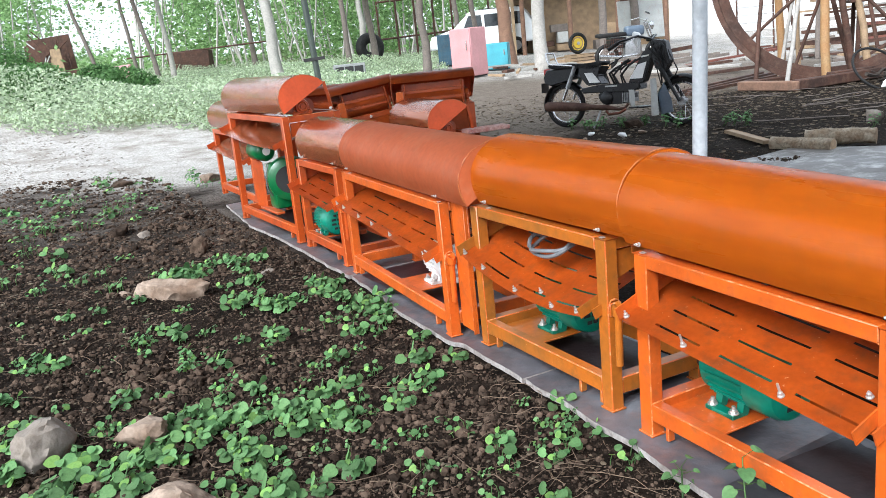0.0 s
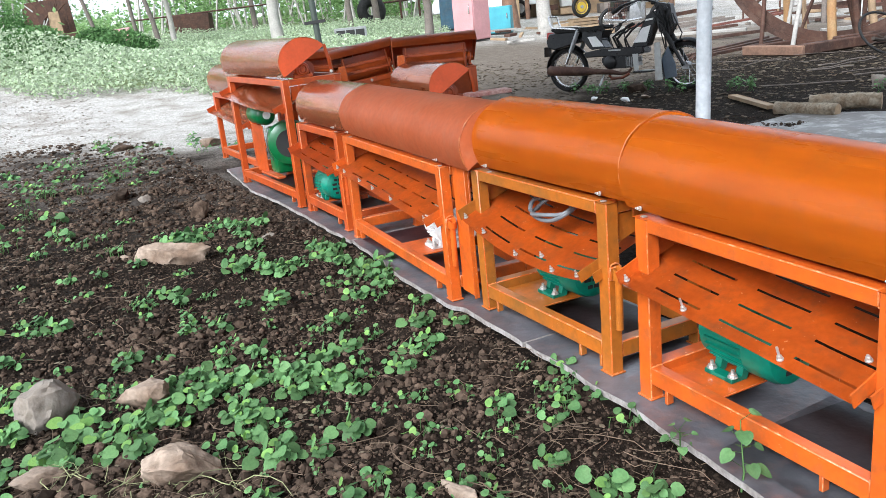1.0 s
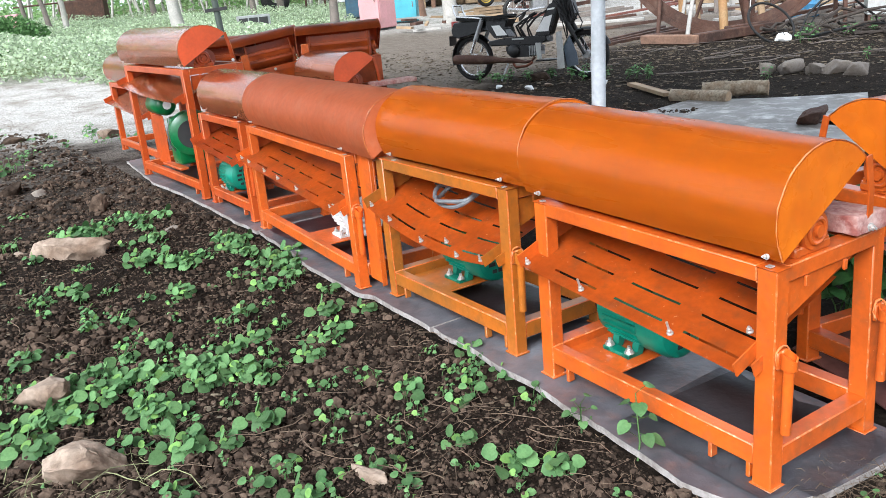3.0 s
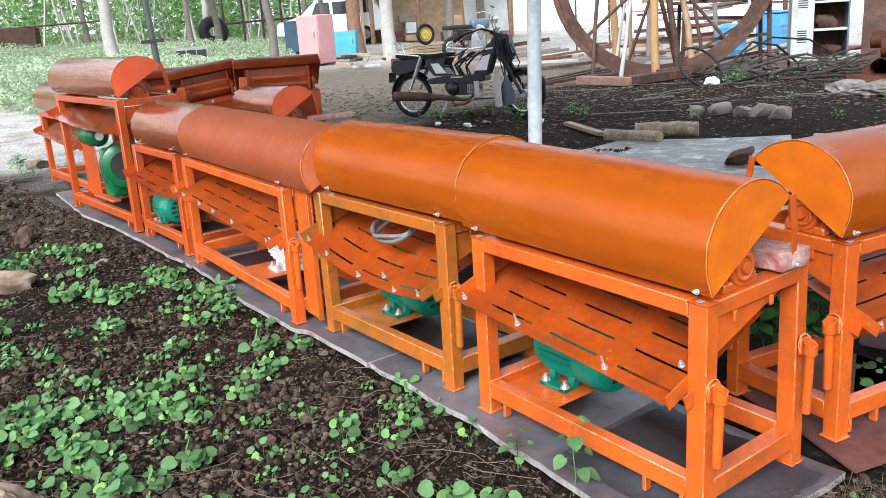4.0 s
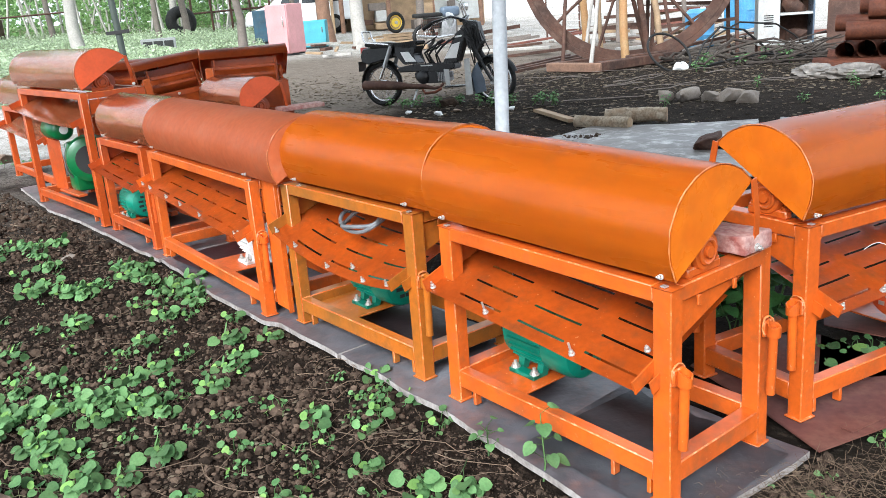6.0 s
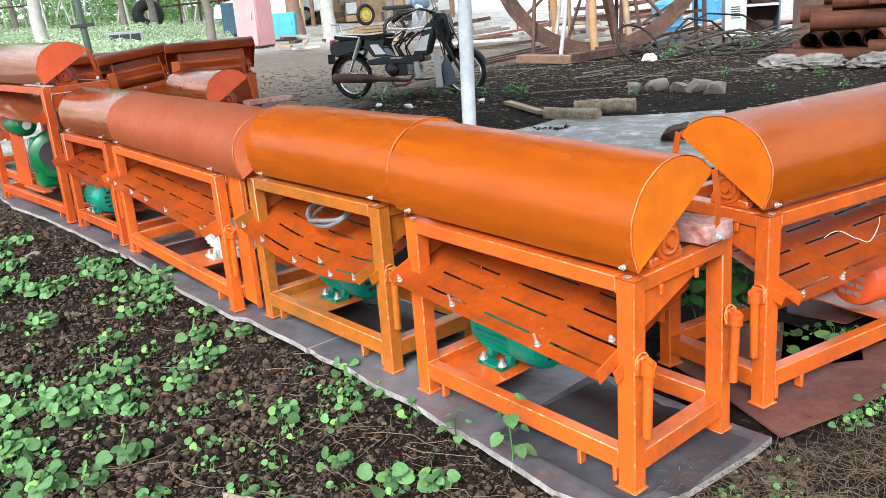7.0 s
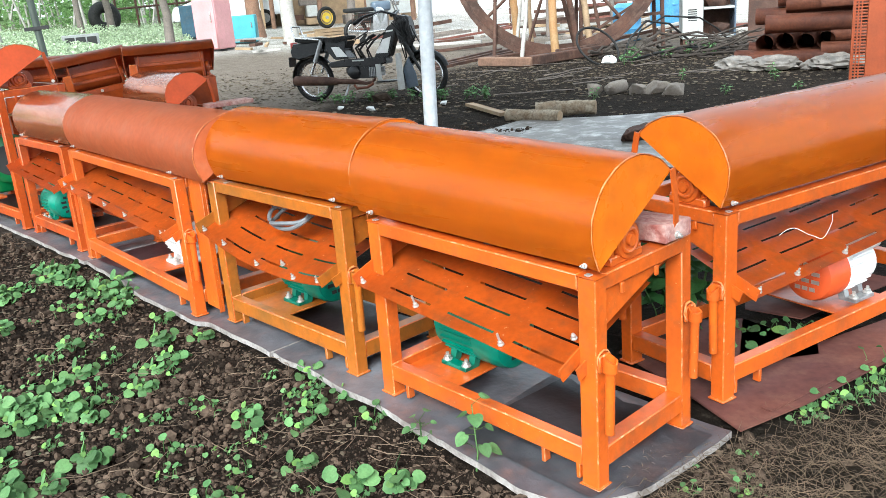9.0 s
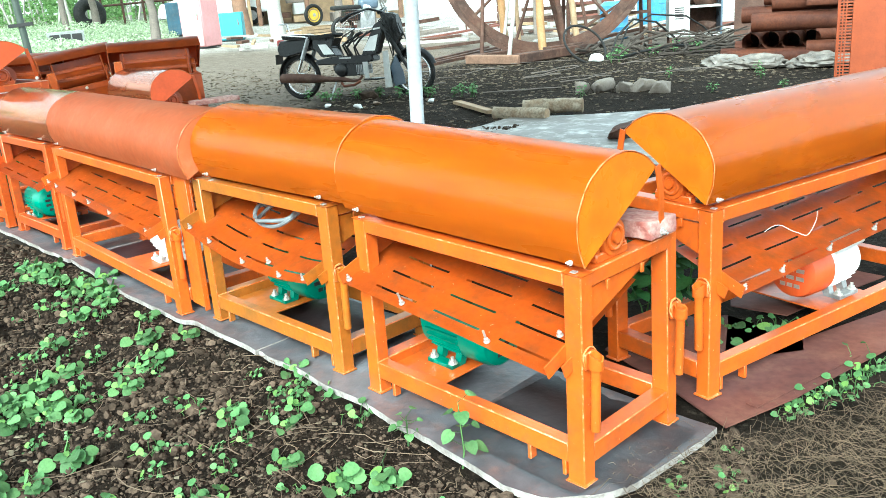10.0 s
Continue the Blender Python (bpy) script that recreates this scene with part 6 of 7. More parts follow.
yaw = flat_along((1.72, 10.69, 0), (2.93, 9.69, 0))
moped(pose(1.74, 10.62, 0.0, -3, 0, yaw), "old black moped parked on the damp yard soil")
for k in range(20):
    x, y = 1.85 + 0.085 * k, 10.40 - 0.06 * k
    weed("weed", x + rnd.uniform(-0.1, 0.1), y + rnd.uniform(-0.25, 0.1), 300 + k, rnd.uniform(0.07, 0.16), 27, 0.030, "low weed growing under the parked moped", 0.0)
put(link("stone", rock((0.16, 0.12, 0.11), 91, 3), CLOD), pose(2.4, 9.9, 0.04), "dark stone under the moped", "stone")


def motorcycle(m, label):
    """A motorcycle with tank, seat and a wire basket at its side."""
    e = thing("motorcycle", m, label, "motorcycle")
    wheel_parts(e, (0, 0, 0.30), 0.30, 0.045)
    wheel_parts(e, (1.25, 0, 0.30), 0.30, 0.045)
    bm = box((0.45, -0.12, 0.72), (0.92, 0.12, 0.95), 0.07, seg=3)
    part("fuel_tank", bm, SLATE, e, "grey-blue fuel tank")
    part("seat", box((-0.25, -0.13, 0.74), (0.46, 0.13, 0.83), 0.035, seg=2), RUBBER, e)
    part("engine", box((0.40, -0.13, 0.28), (0.80, 0.13, 0.66), 0.04, seg=2), ALUM, e)
    part("side_panel", prism([(0.0, 0.48), (0.40, 0.48), (0.44, 0.72), (0.05, 0.72)], "y", -0.13, 0.13), BLACK_PAINT, e)
    for y in (-0.08, 0.08):
        part("fork", rod((1.25, y, 0.30), (0.98, y, 1.0), 0.024, n=10), CHROME, e)
    part("handlebar", tube([(0.78, -0.36, 1.06), (0.92, -0.22, 1.10), (0.98, 0, 1.02), (0.92, 0.22, 1.10), (0.78, 0.36, 1.06)], 0.014, 8), CHROME, e)
    part("headlight", lathe([(0, 0.04), (0.03, 0.09), (0.12, 0.10), (0.13, 0.08)], (1.02, 0, 0.92), (1, 0, 0), 20), CHROME, e)
    part("mirror", rod((0.86, -0.36, 1.22), (0.87, -0.36, 1.24), 0.06, n=14), BLACK_PAINT, e)
    part("exhaust", tube([(0.7, -0.14, 0.30), (0.3, -0.15, 0.27), (-0.25, -0.16, 0.34)], [0.025, 0.04, 0.045], 12), CHROME, e)
    bm = bmesh.new()
    for k in range(9):
        rod((-0.15 + 0.055 * k, -0.24, 0.35), (-0.15 + 0.055 * k, -0.24, 0.72), 0.005, n=5, bm=bm)
    for k in range(5):
        rod((-0.15, -0.24, 0.37 + 0.08 * k), (0.29, -0.24, 0.37 + 0.08 * k), 0.005, n=5, bm=bm)
    part("wire_basket", bm, RUST, e)
    return e


motorcycle(pose(4.35, 20.2, lie(4.35, 20.2), 4, 0, 10), "grey motorcycle with wire basket parked behind the moped")
# loose wheel with a yellow hub
e = thing("wooden_crate", pose(4.36, 23.75, lie(4.36, 23.75), 0, 0, 12), "weathered slatted crate standing in the junk", "crate")
for k in range(3):
    part("slat", box((-0.36, -0.2, 0.01 + 0.085 * k), (0.36, -0.18, 0.08 + 0.085 * k), 0.004), WOOD, e)
    part("slat", box((-0.36, 0.18, 0.01 + 0.085 * k), (0.36, 0.20, 0.08 + 0.085 * k), 0.004), WOOD, e)
for x in (-0.35, 0.31):
    part("end_board", box((x, -0.178, 0.0), (x + 0.03, 0.178, 0.255), 0.004), WOOD, e)
part("lid", box((-0.37, -0.21, 0.257), (0.37, 0.21, 0.275), 0.005), WOOD, e)
e = thing("loose_wheel", pose(4.32, 23.66, lie(4.32, 23.66) + 0.275, 0, 0, 20), "spare wheel with a yellow hub leaning on junk", "wheel")
wheel_parts(e, (0, 0, 0.29), 0.29, 0.05, False, YELLOW)
part("disc", rod((0, -0.02, 0.29), (0, 0.02, 0.29), 0.13, n=24), YELLOW, e)


def big_wheel(m):
    """A very large rusty steel ring with rod spokes, standing upright."""
    e = thing("steel_ring", m, "very large rusty steel ring with spokes standing on the yard", "steel ring")
    n = 72
    bm = bmesh.new()
    rings = []
    for i in range(n):
        a = 2 * math.pi * i / n
        rings.append([bm.verts.new(((r) * math.cos(a), y, 1.5 + r * math.sin(a))) for r, y in ((1.50, -0.09), (1.50, 0.09), (1.43, 0.09), (1.43, 0.03), (1.30, 0.03), (1.30, -0.03), (1.43, -0.03), (1.43, -0.09))])
    for i in range(n):
        p, q = rings[i], rings[(i + 1) % n]
        for j in range(8):
            bm.faces.new((p[j], p[(j + 1) % 8], q[(j + 1) % 8], q[j]))
    part("rim", bm, RUST, e)
    part("hub", rod((0, -0.12, 1.5), (0, 0.12, 1.5), 0.16, n=24), RUST, e)
    for k in range(12):
        a = 2 * math.pi * (k + 0.35) / 12
        part("spoke", rod((0.15 * math.cos(a), 0.05 * (-1) ** k, 1.5 + 0.15 * math.sin(a)), (1.31 * math.cos(a), 0, 1.5 + 1.31 * math.sin(a)), 0.022, n=8), RUST, e)
    return e


big_wheel(pose(6.40, 13.33, -0.03, 0, 0, -23.5) @ Matrix.Scale(1.2, 4))


def pole(p, q, r, material, label, seed=0, taper=0.85):
    rr = random.Random(seed)
    p, q = Vector(p), Vector(q)
    pts = [p.lerp(q, k / 6) + Vector((rr.uniform(-1, 1), rr.uniform(-1, 1), 0)) * r * 0.25 for k in range(7)]
    bm = tube([v - p for v in pts], [r * (1 - (1 - taper) * k / 6) for k in range(7)], 10)
    return put(link("pole", bm, material), Matrix.Translation(p), label, "pole", "poles of the ring's stand")


pole((6.05, 14.35, 0), (5.90, 14.4, 3.4), 0.07, YELLOW_WOOD, "peeled yellow timber pole standing upright", 1)
pole((6.13, 12.95, 0), (6.05, 13.0, 3.3), 0.07, YELLOW_WOOD, "peeled yellow timber pole standing upright", 2)
pole((5.50, 12.90, 0), (5.95, 13.3, 1.9), 0.035, BARK_PALE, "pale stick leaning against the steel ring", 3)
pole((5.80, 13.9, 0.05), (6.35, 14.2, 2.4), 0.03, BARK_PALE, "pale stick leaning behind the ring", 4)
pole((6.55, 12.95, 0), (6.20, 12.9, 2.2), 0.055, RUST, "dark rusty strut leaning on the stand", 5)
pole((5.25, 13.5, 0), (5.75, 14.2, 2.6), 0.035, RUST, "thin rusty strut of the stand", 6)
pole((6.75, 13.4, 0), (6.15, 13.5, 2.6), 0.04, RUST, "thin rusty strut of the stand", 7)
pole((6.95, 13.2, 0), (6.70, 13.3, 1.6), 0.06, WOOD, "short weathered post by the stand", 8)
pole((6.45, 14.6, 0), (6.4, 14.7, 2.2), 0.04, WOOD, "weathered stake behind the ring", 9)
for p, q, s, lab in (((4.80, 12.95, 0.09), (5.35, 12.10, 0.08), 0.14, "thick weathered timber of the base frame"), ((5.30, 12.15, 0.09), (6.95, 12.95, 0.08), 0.15, "rusty beam of the base frame"), ((4.90, 13.1, 0.08), (6.6, 13.9, 0.08), 0.12, "dark beam behind the base frame"), ((6.0, 12.6, 0.14), (7.3, 13.3, 0.12), 0.10, "dark beam lying across the frame")):
    tagged(link("beam", beam(p, q, s, s, 0.015), RUST if "rusty" in lab or "dark" in lab else BARK_BROWN), lab, "beam", "base frame beams")
for p, q in (((3.9, 13.3, 0.05), (6.2, 15.6, 0.06)), ((4.1, 13.2, 0.05), (6.5, 15.5, 0.06)), ((4.0, 13.0, 0.04), (6.4, 15.0, 0.05))):
    tagged(link("steel_rail", beam(p, q, 0.07, 0.06, 0.005), RUST), "long rusty steel rail lying on the ground", "rail", "rails")

# work table with junk on top, and blue drums
e = thing("scrap_table", pose(7.55, 13.4, 0, 0, 0, -20), "rough table stacked with rusty scrap iron", "table")
for x, y in ((-0.7, -0.35), (0.7, -0.35), (-0.7, 0.35), (0.7, 0.35)):
    part("leg", beam((x, y, 0), (x * 0.95, y, 1.15), 0.06, 0.06, 0.004, up=(0, 1, 0)), RUST, e)
part("tabletop", box((-0.8, -0.42, 1.15), (0.8, 0.42, 1.2), 0.006), RUST, e)
part("cross_bar", beam((-0.7, -0.36, 0.55), (0.7, -0.36, 0.6), 0.05, 0.05), RUST, e)
part("cross_bar", beam((-0.7, -0.37, 0.25), (0.7, -0.37, 1.05), 0.05, 0.04), RUST, e)
rr = random.Random(77)
for k in range(12):
    a = rr.uniform(-0.5, 0.5)
    p = Vector((7.55 + rr.uniform(-0.5, 0.5), 13.4 + rr.uniform(-0.3, 0.3), 1.23 + 0.045 * k))
    d = Vector((math.cos(a), math.sin(a), rr.uniform(-0.05, 0.05))) * rr.uniform(0.35, 0.8)
    tagged(link("scrap_bar", beam(p - d, p + d, rr.uniform(0.05, 0.25), 0.03, 0.003), (RUST, RED_SHEET)[k % 2]), "rusty red scrap bar stacked on the table", "scrap iron", "scrap on the table")


def drum(x, y, r, h, label, square=False):
    z = lie(x, y)
    e = thing("drum", pose(x, y, z, 0, 0, 15), label, "drum", "blue drums")
    if square:
        part("body", box((-r, -r, 0), (r, r, h), 0.05, seg=2), BLUE_PLASTIC, e)
        part("lid", box((-r * 1.05, -r * 1.05, h), (r * 1.05, r * 1.05, h + 0.05), 0.02), BLUE_PLASTIC, e)
        for k in range(3):
            part("rib", box((-r * 0.8, -r - 0.012, h * (0.2 + 0.25 * k)), (r * 0.8, -r + 0.002, h * (0.2 + 0.25 * k) + 0.04), 0.005), BLUE_PLASTIC, e)
    else:
        part("body", lathe([(0, r * 0.9), (0.03, r), (h * 0.3, r), (h * 0.32, r * 1.04), (h * 0.36, r), (h * 0.64, r), (h * 0.66, r * 1.04), (h * 0.70, r), (h * 0.9, r), (h, r * 0.7)], (0, 0, 0), (0, 0, 1), 28), BLUE_PLASTIC, e)
        part("bung", rod((r * 0.3, 0, h), (r * 0.3, 0, h + 0.03), 0.05, n=14), WHITE_PLASTIC, e)
    return e


drum(9.2, 16.0, 0.29, 0.76, "dented blue plastic drum on the yard")
drum(10.9, 17.1, 0.31, 0.92, "square blue plastic tank beside a steel cabinet", True)

rr = random.Random(83)
for k in range(20):
    x, y = 8.0 + rr.uniform(0, 3.6), 14.6 + rr.uniform(0, 4.2)
    p = Vector((x, y, lie(x, y) + 0.06 + 0.04 * (k % 4)))
    a = rr.uniform(-0.9, 0.4)
    d = Vector((math.cos(a), math.sin(a), rr.uniform(0.0, 0.25))) * rr.uniform(0.4, 1.1)
    tagged(link("timber_scrap", beam(p - d * 0.5, p + d, rr.uniform(0.05, 0.16), rr.uniform(0.04, 0.1), 0.004), (BARK, WOOD, RUST, BARK_PALE)[k % 4]), "grey timber scrap heaped beside blue drums", "scrap timber", "timber by the drums")
for k in range(7):
    x, y = 8.2 + 0.55 * k + rr.uniform(-0.2, 0.2), 18.6 + rr.uniform(-0.8, 0.8)
    z = lie(x, y)
    tagged(link("leaning_pole", rod((x, y, z), (x + rr.uniform(-0.5, 0.5), y + 0.3, z + rr.uniform(1.4, 2.6)), rr.uniform(0.03, 0.06), n=8), (RUST, BARK, GREY_STEEL)[k % 3]), "thin upright pole standing behind blue drums", "pole", "poles behind the drums")

rr = random.Random(91)
for k in range(34):
    x, y = 11.2 + rr.uniform(-1.6, 2.4), 19.4 + rr.uniform(-0.5, 1.6)
    p = Vector((x, y, lie(x, y) + 0.06 + 0.045 * k))
    a = rr.uniform(-0.75, 0.0)
    d = Vector((math.cos(a), math.sin(a), rr.uniform(-0.08, 0.12))) * rr.uniform(0.5, 1.4)
    tagged(link("timber_scrap", beam(p - d, p + d, rr.uniform(0.06, 0.2), rr.uniform(0.04, 0.1), 0.004), (BARK, RUST, WOOD, BARK_PALE, RED_SHEET)[k % 5]), "old timber and iron heaped behind the blue drums", "scrap timber", "heap behind the drums")
for k, (x, y, wid, high, yaw) in enumerate(((10.95, 11.55, 0.9, 1.7, -38), (11.5, 11.0, 1.1, 1.9, -42), (9.85, 12.35, 0.7, 1.5, -38))):
    put(link("rusty_sheet", box((-wid / 2, 0, 0), (wid / 2, 0.02, high), 0.003), RUST), pose(x, y, lie(x, y), -8, 0, yaw), "large rusty steel sheet leaning behind the pipes", "steel sheet", "rusty sheets")

# steel cabinet with open shelves, on stilts
e = thing("steel_cabinet", pose(8.97, 12.93, -0.33, 0, 0, -28) @ Matrix.Diagonal((0.74, 1, 1, 1)), "pale grey steel cabinet with open shelves of scrap", "cabinet")
part("vented_side", box((-0.55, -0.3, 0.45), (-0.08, 0.3, 2.2), 0.01), GREY_STEEL, e)
for k in range(3):
    for j in range(6):
        part("vent_slot", box((-0.42, -0.306, 0.75 + 0.55 * k + 0.035 * j), (-0.22, -0.299, 0.765 + 0.55 * k + 0.035 * j)), DARK, e)
part("back_panel", box((-0.08, 0.26, 0.45), (0.62, 0.3, 2.2), 0.004), RUST, e)
part("side_panel", box((0.60, -0.3, 0.45), (0.64, 0.26, 2.2), 0.004), SLATE, e)
for z in (0.45, 0.92, 1.36, 1.80, 2.17):
    part("shelf", box((-0.08, -0.3, z), (0.60, 0.26, z + 0.035), 0.003), GREY_STEEL, e)
for x in (-0.5, 0.58):
    for y in (-0.25, 0.25):
        part("leg", box((x - 0.03, y - 0.03, -0.05), (x + 0.03, y + 0.03, 0.45), 0.003), RUST, e)
for k, z in enumerate((0.485, 0.955, 1.395)):
    bm = rock((0.31, 0.22, 0.19), 500 + k, 3, 0.7)
    put(link("scrap_lump", bm, RUST), e.matrix_world @ pose(0.26, 0, z + 0.11), "lump of rusty scrap on a cabinet shelf", "scrap lump", "scrap on the shelves")

# stack of rusty half pipes on sacks
e0 = Vector((7.39, 8.64, 0))
dx = Vector((0.72, -0.69, 0)).normalized()
dy = Vector((0.69, 0.72, 0))


def pipe(c, d, length, r, label, half=False):
    n, r, length = 22, r * 0.8, length * 0.84
    span = (0, 2 * math.pi) if not half else (-0.3, math.pi + 0.3)
    bm = bmesh.new()
    rings = []
    for s in (-length / 2, length / 2):
        ring = []
        for k in range(n + 1):
            a = span[0] + (span[1] - span[0]) * k / n
            ring.append(bm.verts.new((s, r * math.cos(a), r * math.sin(a))))
        rings.append(ring)
    for k in range(n):
        bm.faces.new((rings[0][k], rings[0][k + 1], rings[1][k + 1], rings[1][k]))
    bmesh.ops.solidify(bm, geom=bm.faces[:], thickness=0.008)
    ob = link("pipe", bm, RUST_PIPE)
    c = e0 - dx * 0.14 + (c - e0) * 0.8
    return put(ob, Matrix.Translation(c) @ pose(0, 0, 0, 0, 0, math.degrees(math.atan2(d.y, d.x))), label, "pipe", "pipe stack")


for k in range(4):
    c = e0 + dy * 0.65 + dx * (-0.35 + 0.29 * k) + Vector((0, 0, 0.36 + 0.02 * (k % 2)))
    pipe(c, -dy, 1.3, 0.13, "rusty orange pipe stacked end-on")
    # A black disc is added inside each pipe in place of its inner shade.
    put(link("pipe_plug", rod((0, -0.01, 0), (0, 0.01, 0), 0.097, n=20), DARK), Matrix.Translation(e0 - dx * 0.14 + (c - e0) * 0.8 + dy * 0.4) @ pose(0, 0, 0, 0, 0, math.degrees(math.atan2(dx.y, dx.x))), "dark disc painting the shade deep inside a stacked pipe", "plug")
for k in range(2):
    pipe(e0 + dx * 0.0 + dy * (-0.05 + 0.28 * k) + Vector((0, 0, 0.135)), dx, 1.05 + 0.5 * k, 0.125, "rusty orange pipe lying in a stack")
pipe(e0 + dx * 0.85 - dy * 0.02 + Vector((0, 0, 0.24)), dx, 0.75, 0.12, "rusty orange pipe lying in a stack")
pipe(e0 + dx * 0.30 + dy * 0.15 + Vector((0, 0, 0.64)), dx, 1.25, 0.14, "rusty orange pipe lying on the stack")
pipe(e0 + dx * 0.55 + dy * 0.35 + Vector((0, 0, 0.92)), dx, 1.2, 0.14, "rusty orange pipe on top of the stack")
pipe(e0 + dx * 0.95 + dy * 0.1 + Vector((0, 0, 0.90)), dx, 1.0, 0.12, "rusty shell with a bright edge on the stack", True)
for k, (a, c, z, ln) in enumerate(((0.2, 1.5, 0.14, 1.8), (0.5, 1.5, 0.42, 1.9), (0.3, 1.45, 0.70, 1.8), (0.6, 1.4, 0.98, 1.7), (0.7, 1.35, 1.26, 1.6), (0.9, 0.45, 1.20, 1.3), (1.1, 0.2, 0.45, 1.0))):
    pipe(e0 + dx * a + dy * c + Vector((0, 0, z)), dx, ln, 0.138, "rusty orange pipe at the back of the stack")


def sack(size, seed):
    """A crumpled plastic sack: a flattened bag with sharp folds."""
    bm = bmesh.new()
    bmesh.ops.create_icosphere(bm, subdivisions=4, radius=1.0)
    for v in bm.verts:
        c = v.co.copy()
        off = Vector((seed, seed * 0.7, 0))
        fold = 0.55 - abs(noise.noise(c * 1.6 + off)) * 0.9 - abs(noise.noise(c * 3.7 + off)) * 0.55 - abs(noise.noise(c * 8 + off)) * 0.22
        c *= 1 + 0.55 * fold
        v.co = Vector((c.x * size[0], c.y * size[1], max(c.z, -0.45) * size[2]))
    return bm


for k, (a, lng, yaw) in enumerate(((-0.72, 0.30, -50), (-0.28, 0.36, -38), (0.42, 0.46, -20), (0.95, 0.40, -30))):
    p = e0 + dx * a - dy * (0.16 + 0.05 * (k % 2))
    put(link("plastic_sack", sack((lng * 0.8, 0.14, 0.105), 3 + 5 * k), SACK), pose(p.x, p.y, 0.045, 0, 0, yaw), "crumpled pale plastic sack under the pipe stack", "sack", "sacks")

# orange panel with punched strip standing by the stack
e = thing("orange_panel", pose(6.48, 6.75, 0, 0, 0, -40), "tall orange steel panel with a punched edge strip", "panel")
part("panel", box((0.06, -0.02, 0.03), (0.55, 0.02, 1.45), 0.004), ORANGE_MESH, e)
bm = bmesh.new()
for k in range(48):
    for j in range(4):
        if j < 3:
            box((-0.06 + 0.03 * j, -0.012, 0.03 + 0.03 * k), (-0.048 + 0.03 * j, 0.012, 0.06 + 0.03 * k), bm=bm)
    box((-0.06, -0.0115, 0.03 + 0.03 * k), (0.06, 0.0115, 0.042 + 0.03 * k), bm=bm)
part("punched_strip", bm, ORANGE_MESH, e)
part("post", box((0.55, -0.04, 0), (0.62, 0.04, 1.5), 0.004), ORANGE_MESH, e)
part("post", box((-0.075, -0.03, 0), (-0.06, 0.03, 1.5), 0.002), ORANGE_MESH, e)

# pile of dry branches, cables and a tyre hoop
rr = random.Random(9)
bm = bmesh.new()
for k in range(58):
    x, y = rr.uniform(6.2, 8.4), rr.uniform(10.6, 12.4)
    a, ln = rr.uniform(-0.6, 0.9), rr.uniform(0.5, 1.6)
    z = 0.02 + 0.24 * rr.random() ** 1.6
    pts = []
    for j in range(7):
        pts.append((x, y, max(0.015, z)))
        x += math.cos(a) * ln / 6
        y += math.sin(a) * ln / 6
        z += rr.uniform(-0.08, 0.08)
        a += rr.uniform(-0.35, 0.35)
    r0 = 0.006 + 0.024 * rr.random() ** 2
    tube(pts, [r0 * (1 - 0.1 * j) for j in range(7)], 6, bm)
tagged(link("branch_pile", bm, ROOT), "heap of dry grey branches and roots on soil", "branches", kind="stuff")
bm = bmesh.new()
for k in range(22):
    x, y = rr.uniform(3.2, 7.0), rr.uniform(8.8, 12.2)
    a, ln = rr.uniform(-0.8, 0.8), rr.uniform(0.3, 1.1)
    pts = []
    for j in range(5):
        pts.append((x, y, 0.02 + soil_height(x, y) + rr.uniform(0, 0.03)))
        x += math.cos(a) * ln / 4
        y += math.sin(a) * ln / 4
        a += rr.uniform(-0.4, 0.4)
    r0 = rr.uniform(0.002, 0.007)
    tube(pts, r0, 5, bm)
tagged(link("fallen_sticks", bm, BARK), "thin fallen sticks scattered on the yard", "sticks", kind="stuff")
for pts, rad in (([(6.55, 11.5, 0.02), (6.72, 11.55, 0.33), (7.05, 11.65, 0.55), (7.55, 11.8, 0.47), (8.0, 11.9, 0.16), (8.2, 11.9, 0.02)], 0.017), ([(6.35, 11.1, 0.03), (6.9, 11.15, 0.10), (7.5, 11.25, 0.14), (8.1, 11.4, 0.06), (8.5, 11.5, 0.03)], 0.02), ([(6.9, 11.9, 0.02), (7.1, 11.9, 0.40), (7.6, 12.0, 0.58), (8.3, 12.1, 0.50), (8.7, 12.2, 0.3), (9.0, 12.2, 0.03)], 0.014)):
    tagged(link("hose", tube(pts, rad, 8), RUBBER), "old black hose arching over dry branches", "hose", "hoses on the branches")
for k in range(9):
    weed("weed", rr.uniform(6.2, 8.2), rr.uniform(11.0, 11.9), 430 + k, rr.uniform(0.12, 0.26), 27, 0.035, "green weed growing through the branch pile")
tagged(link("tyre_hoop", torus((6.25, 11.7, 0.24), (0.25, -1, 0.85), 0.36, 0.018, 40, 8), RUBBER), "thin old bicycle tyre standing among branches", "tyre")
for k, (x, y) in enumerate(((6.5, 11.4), (6.9, 11.6), (6.3, 11.0), (7.3, 11.4), (5.7, 8.6), (5.3, 7.2), (6.2, 7.6), (5.9, 6.9), (6.6, 8.2), (4.2, 7.9))):
    weed("weed", x, y, 400 + k, rnd.uniform(0.08, 0.18), 18, 0.026, "small green weed on the damp yard soil")
put(link("plastic_bag", rock((0.16, 0.12, 0.10), 801, 3, 0.5), WHITE_PLASTIC), pose(6.35, 11.5, 0.06), "crumpled white plastic bag on the soil", "bag")

# ---------------------------------------------------------------- far yard


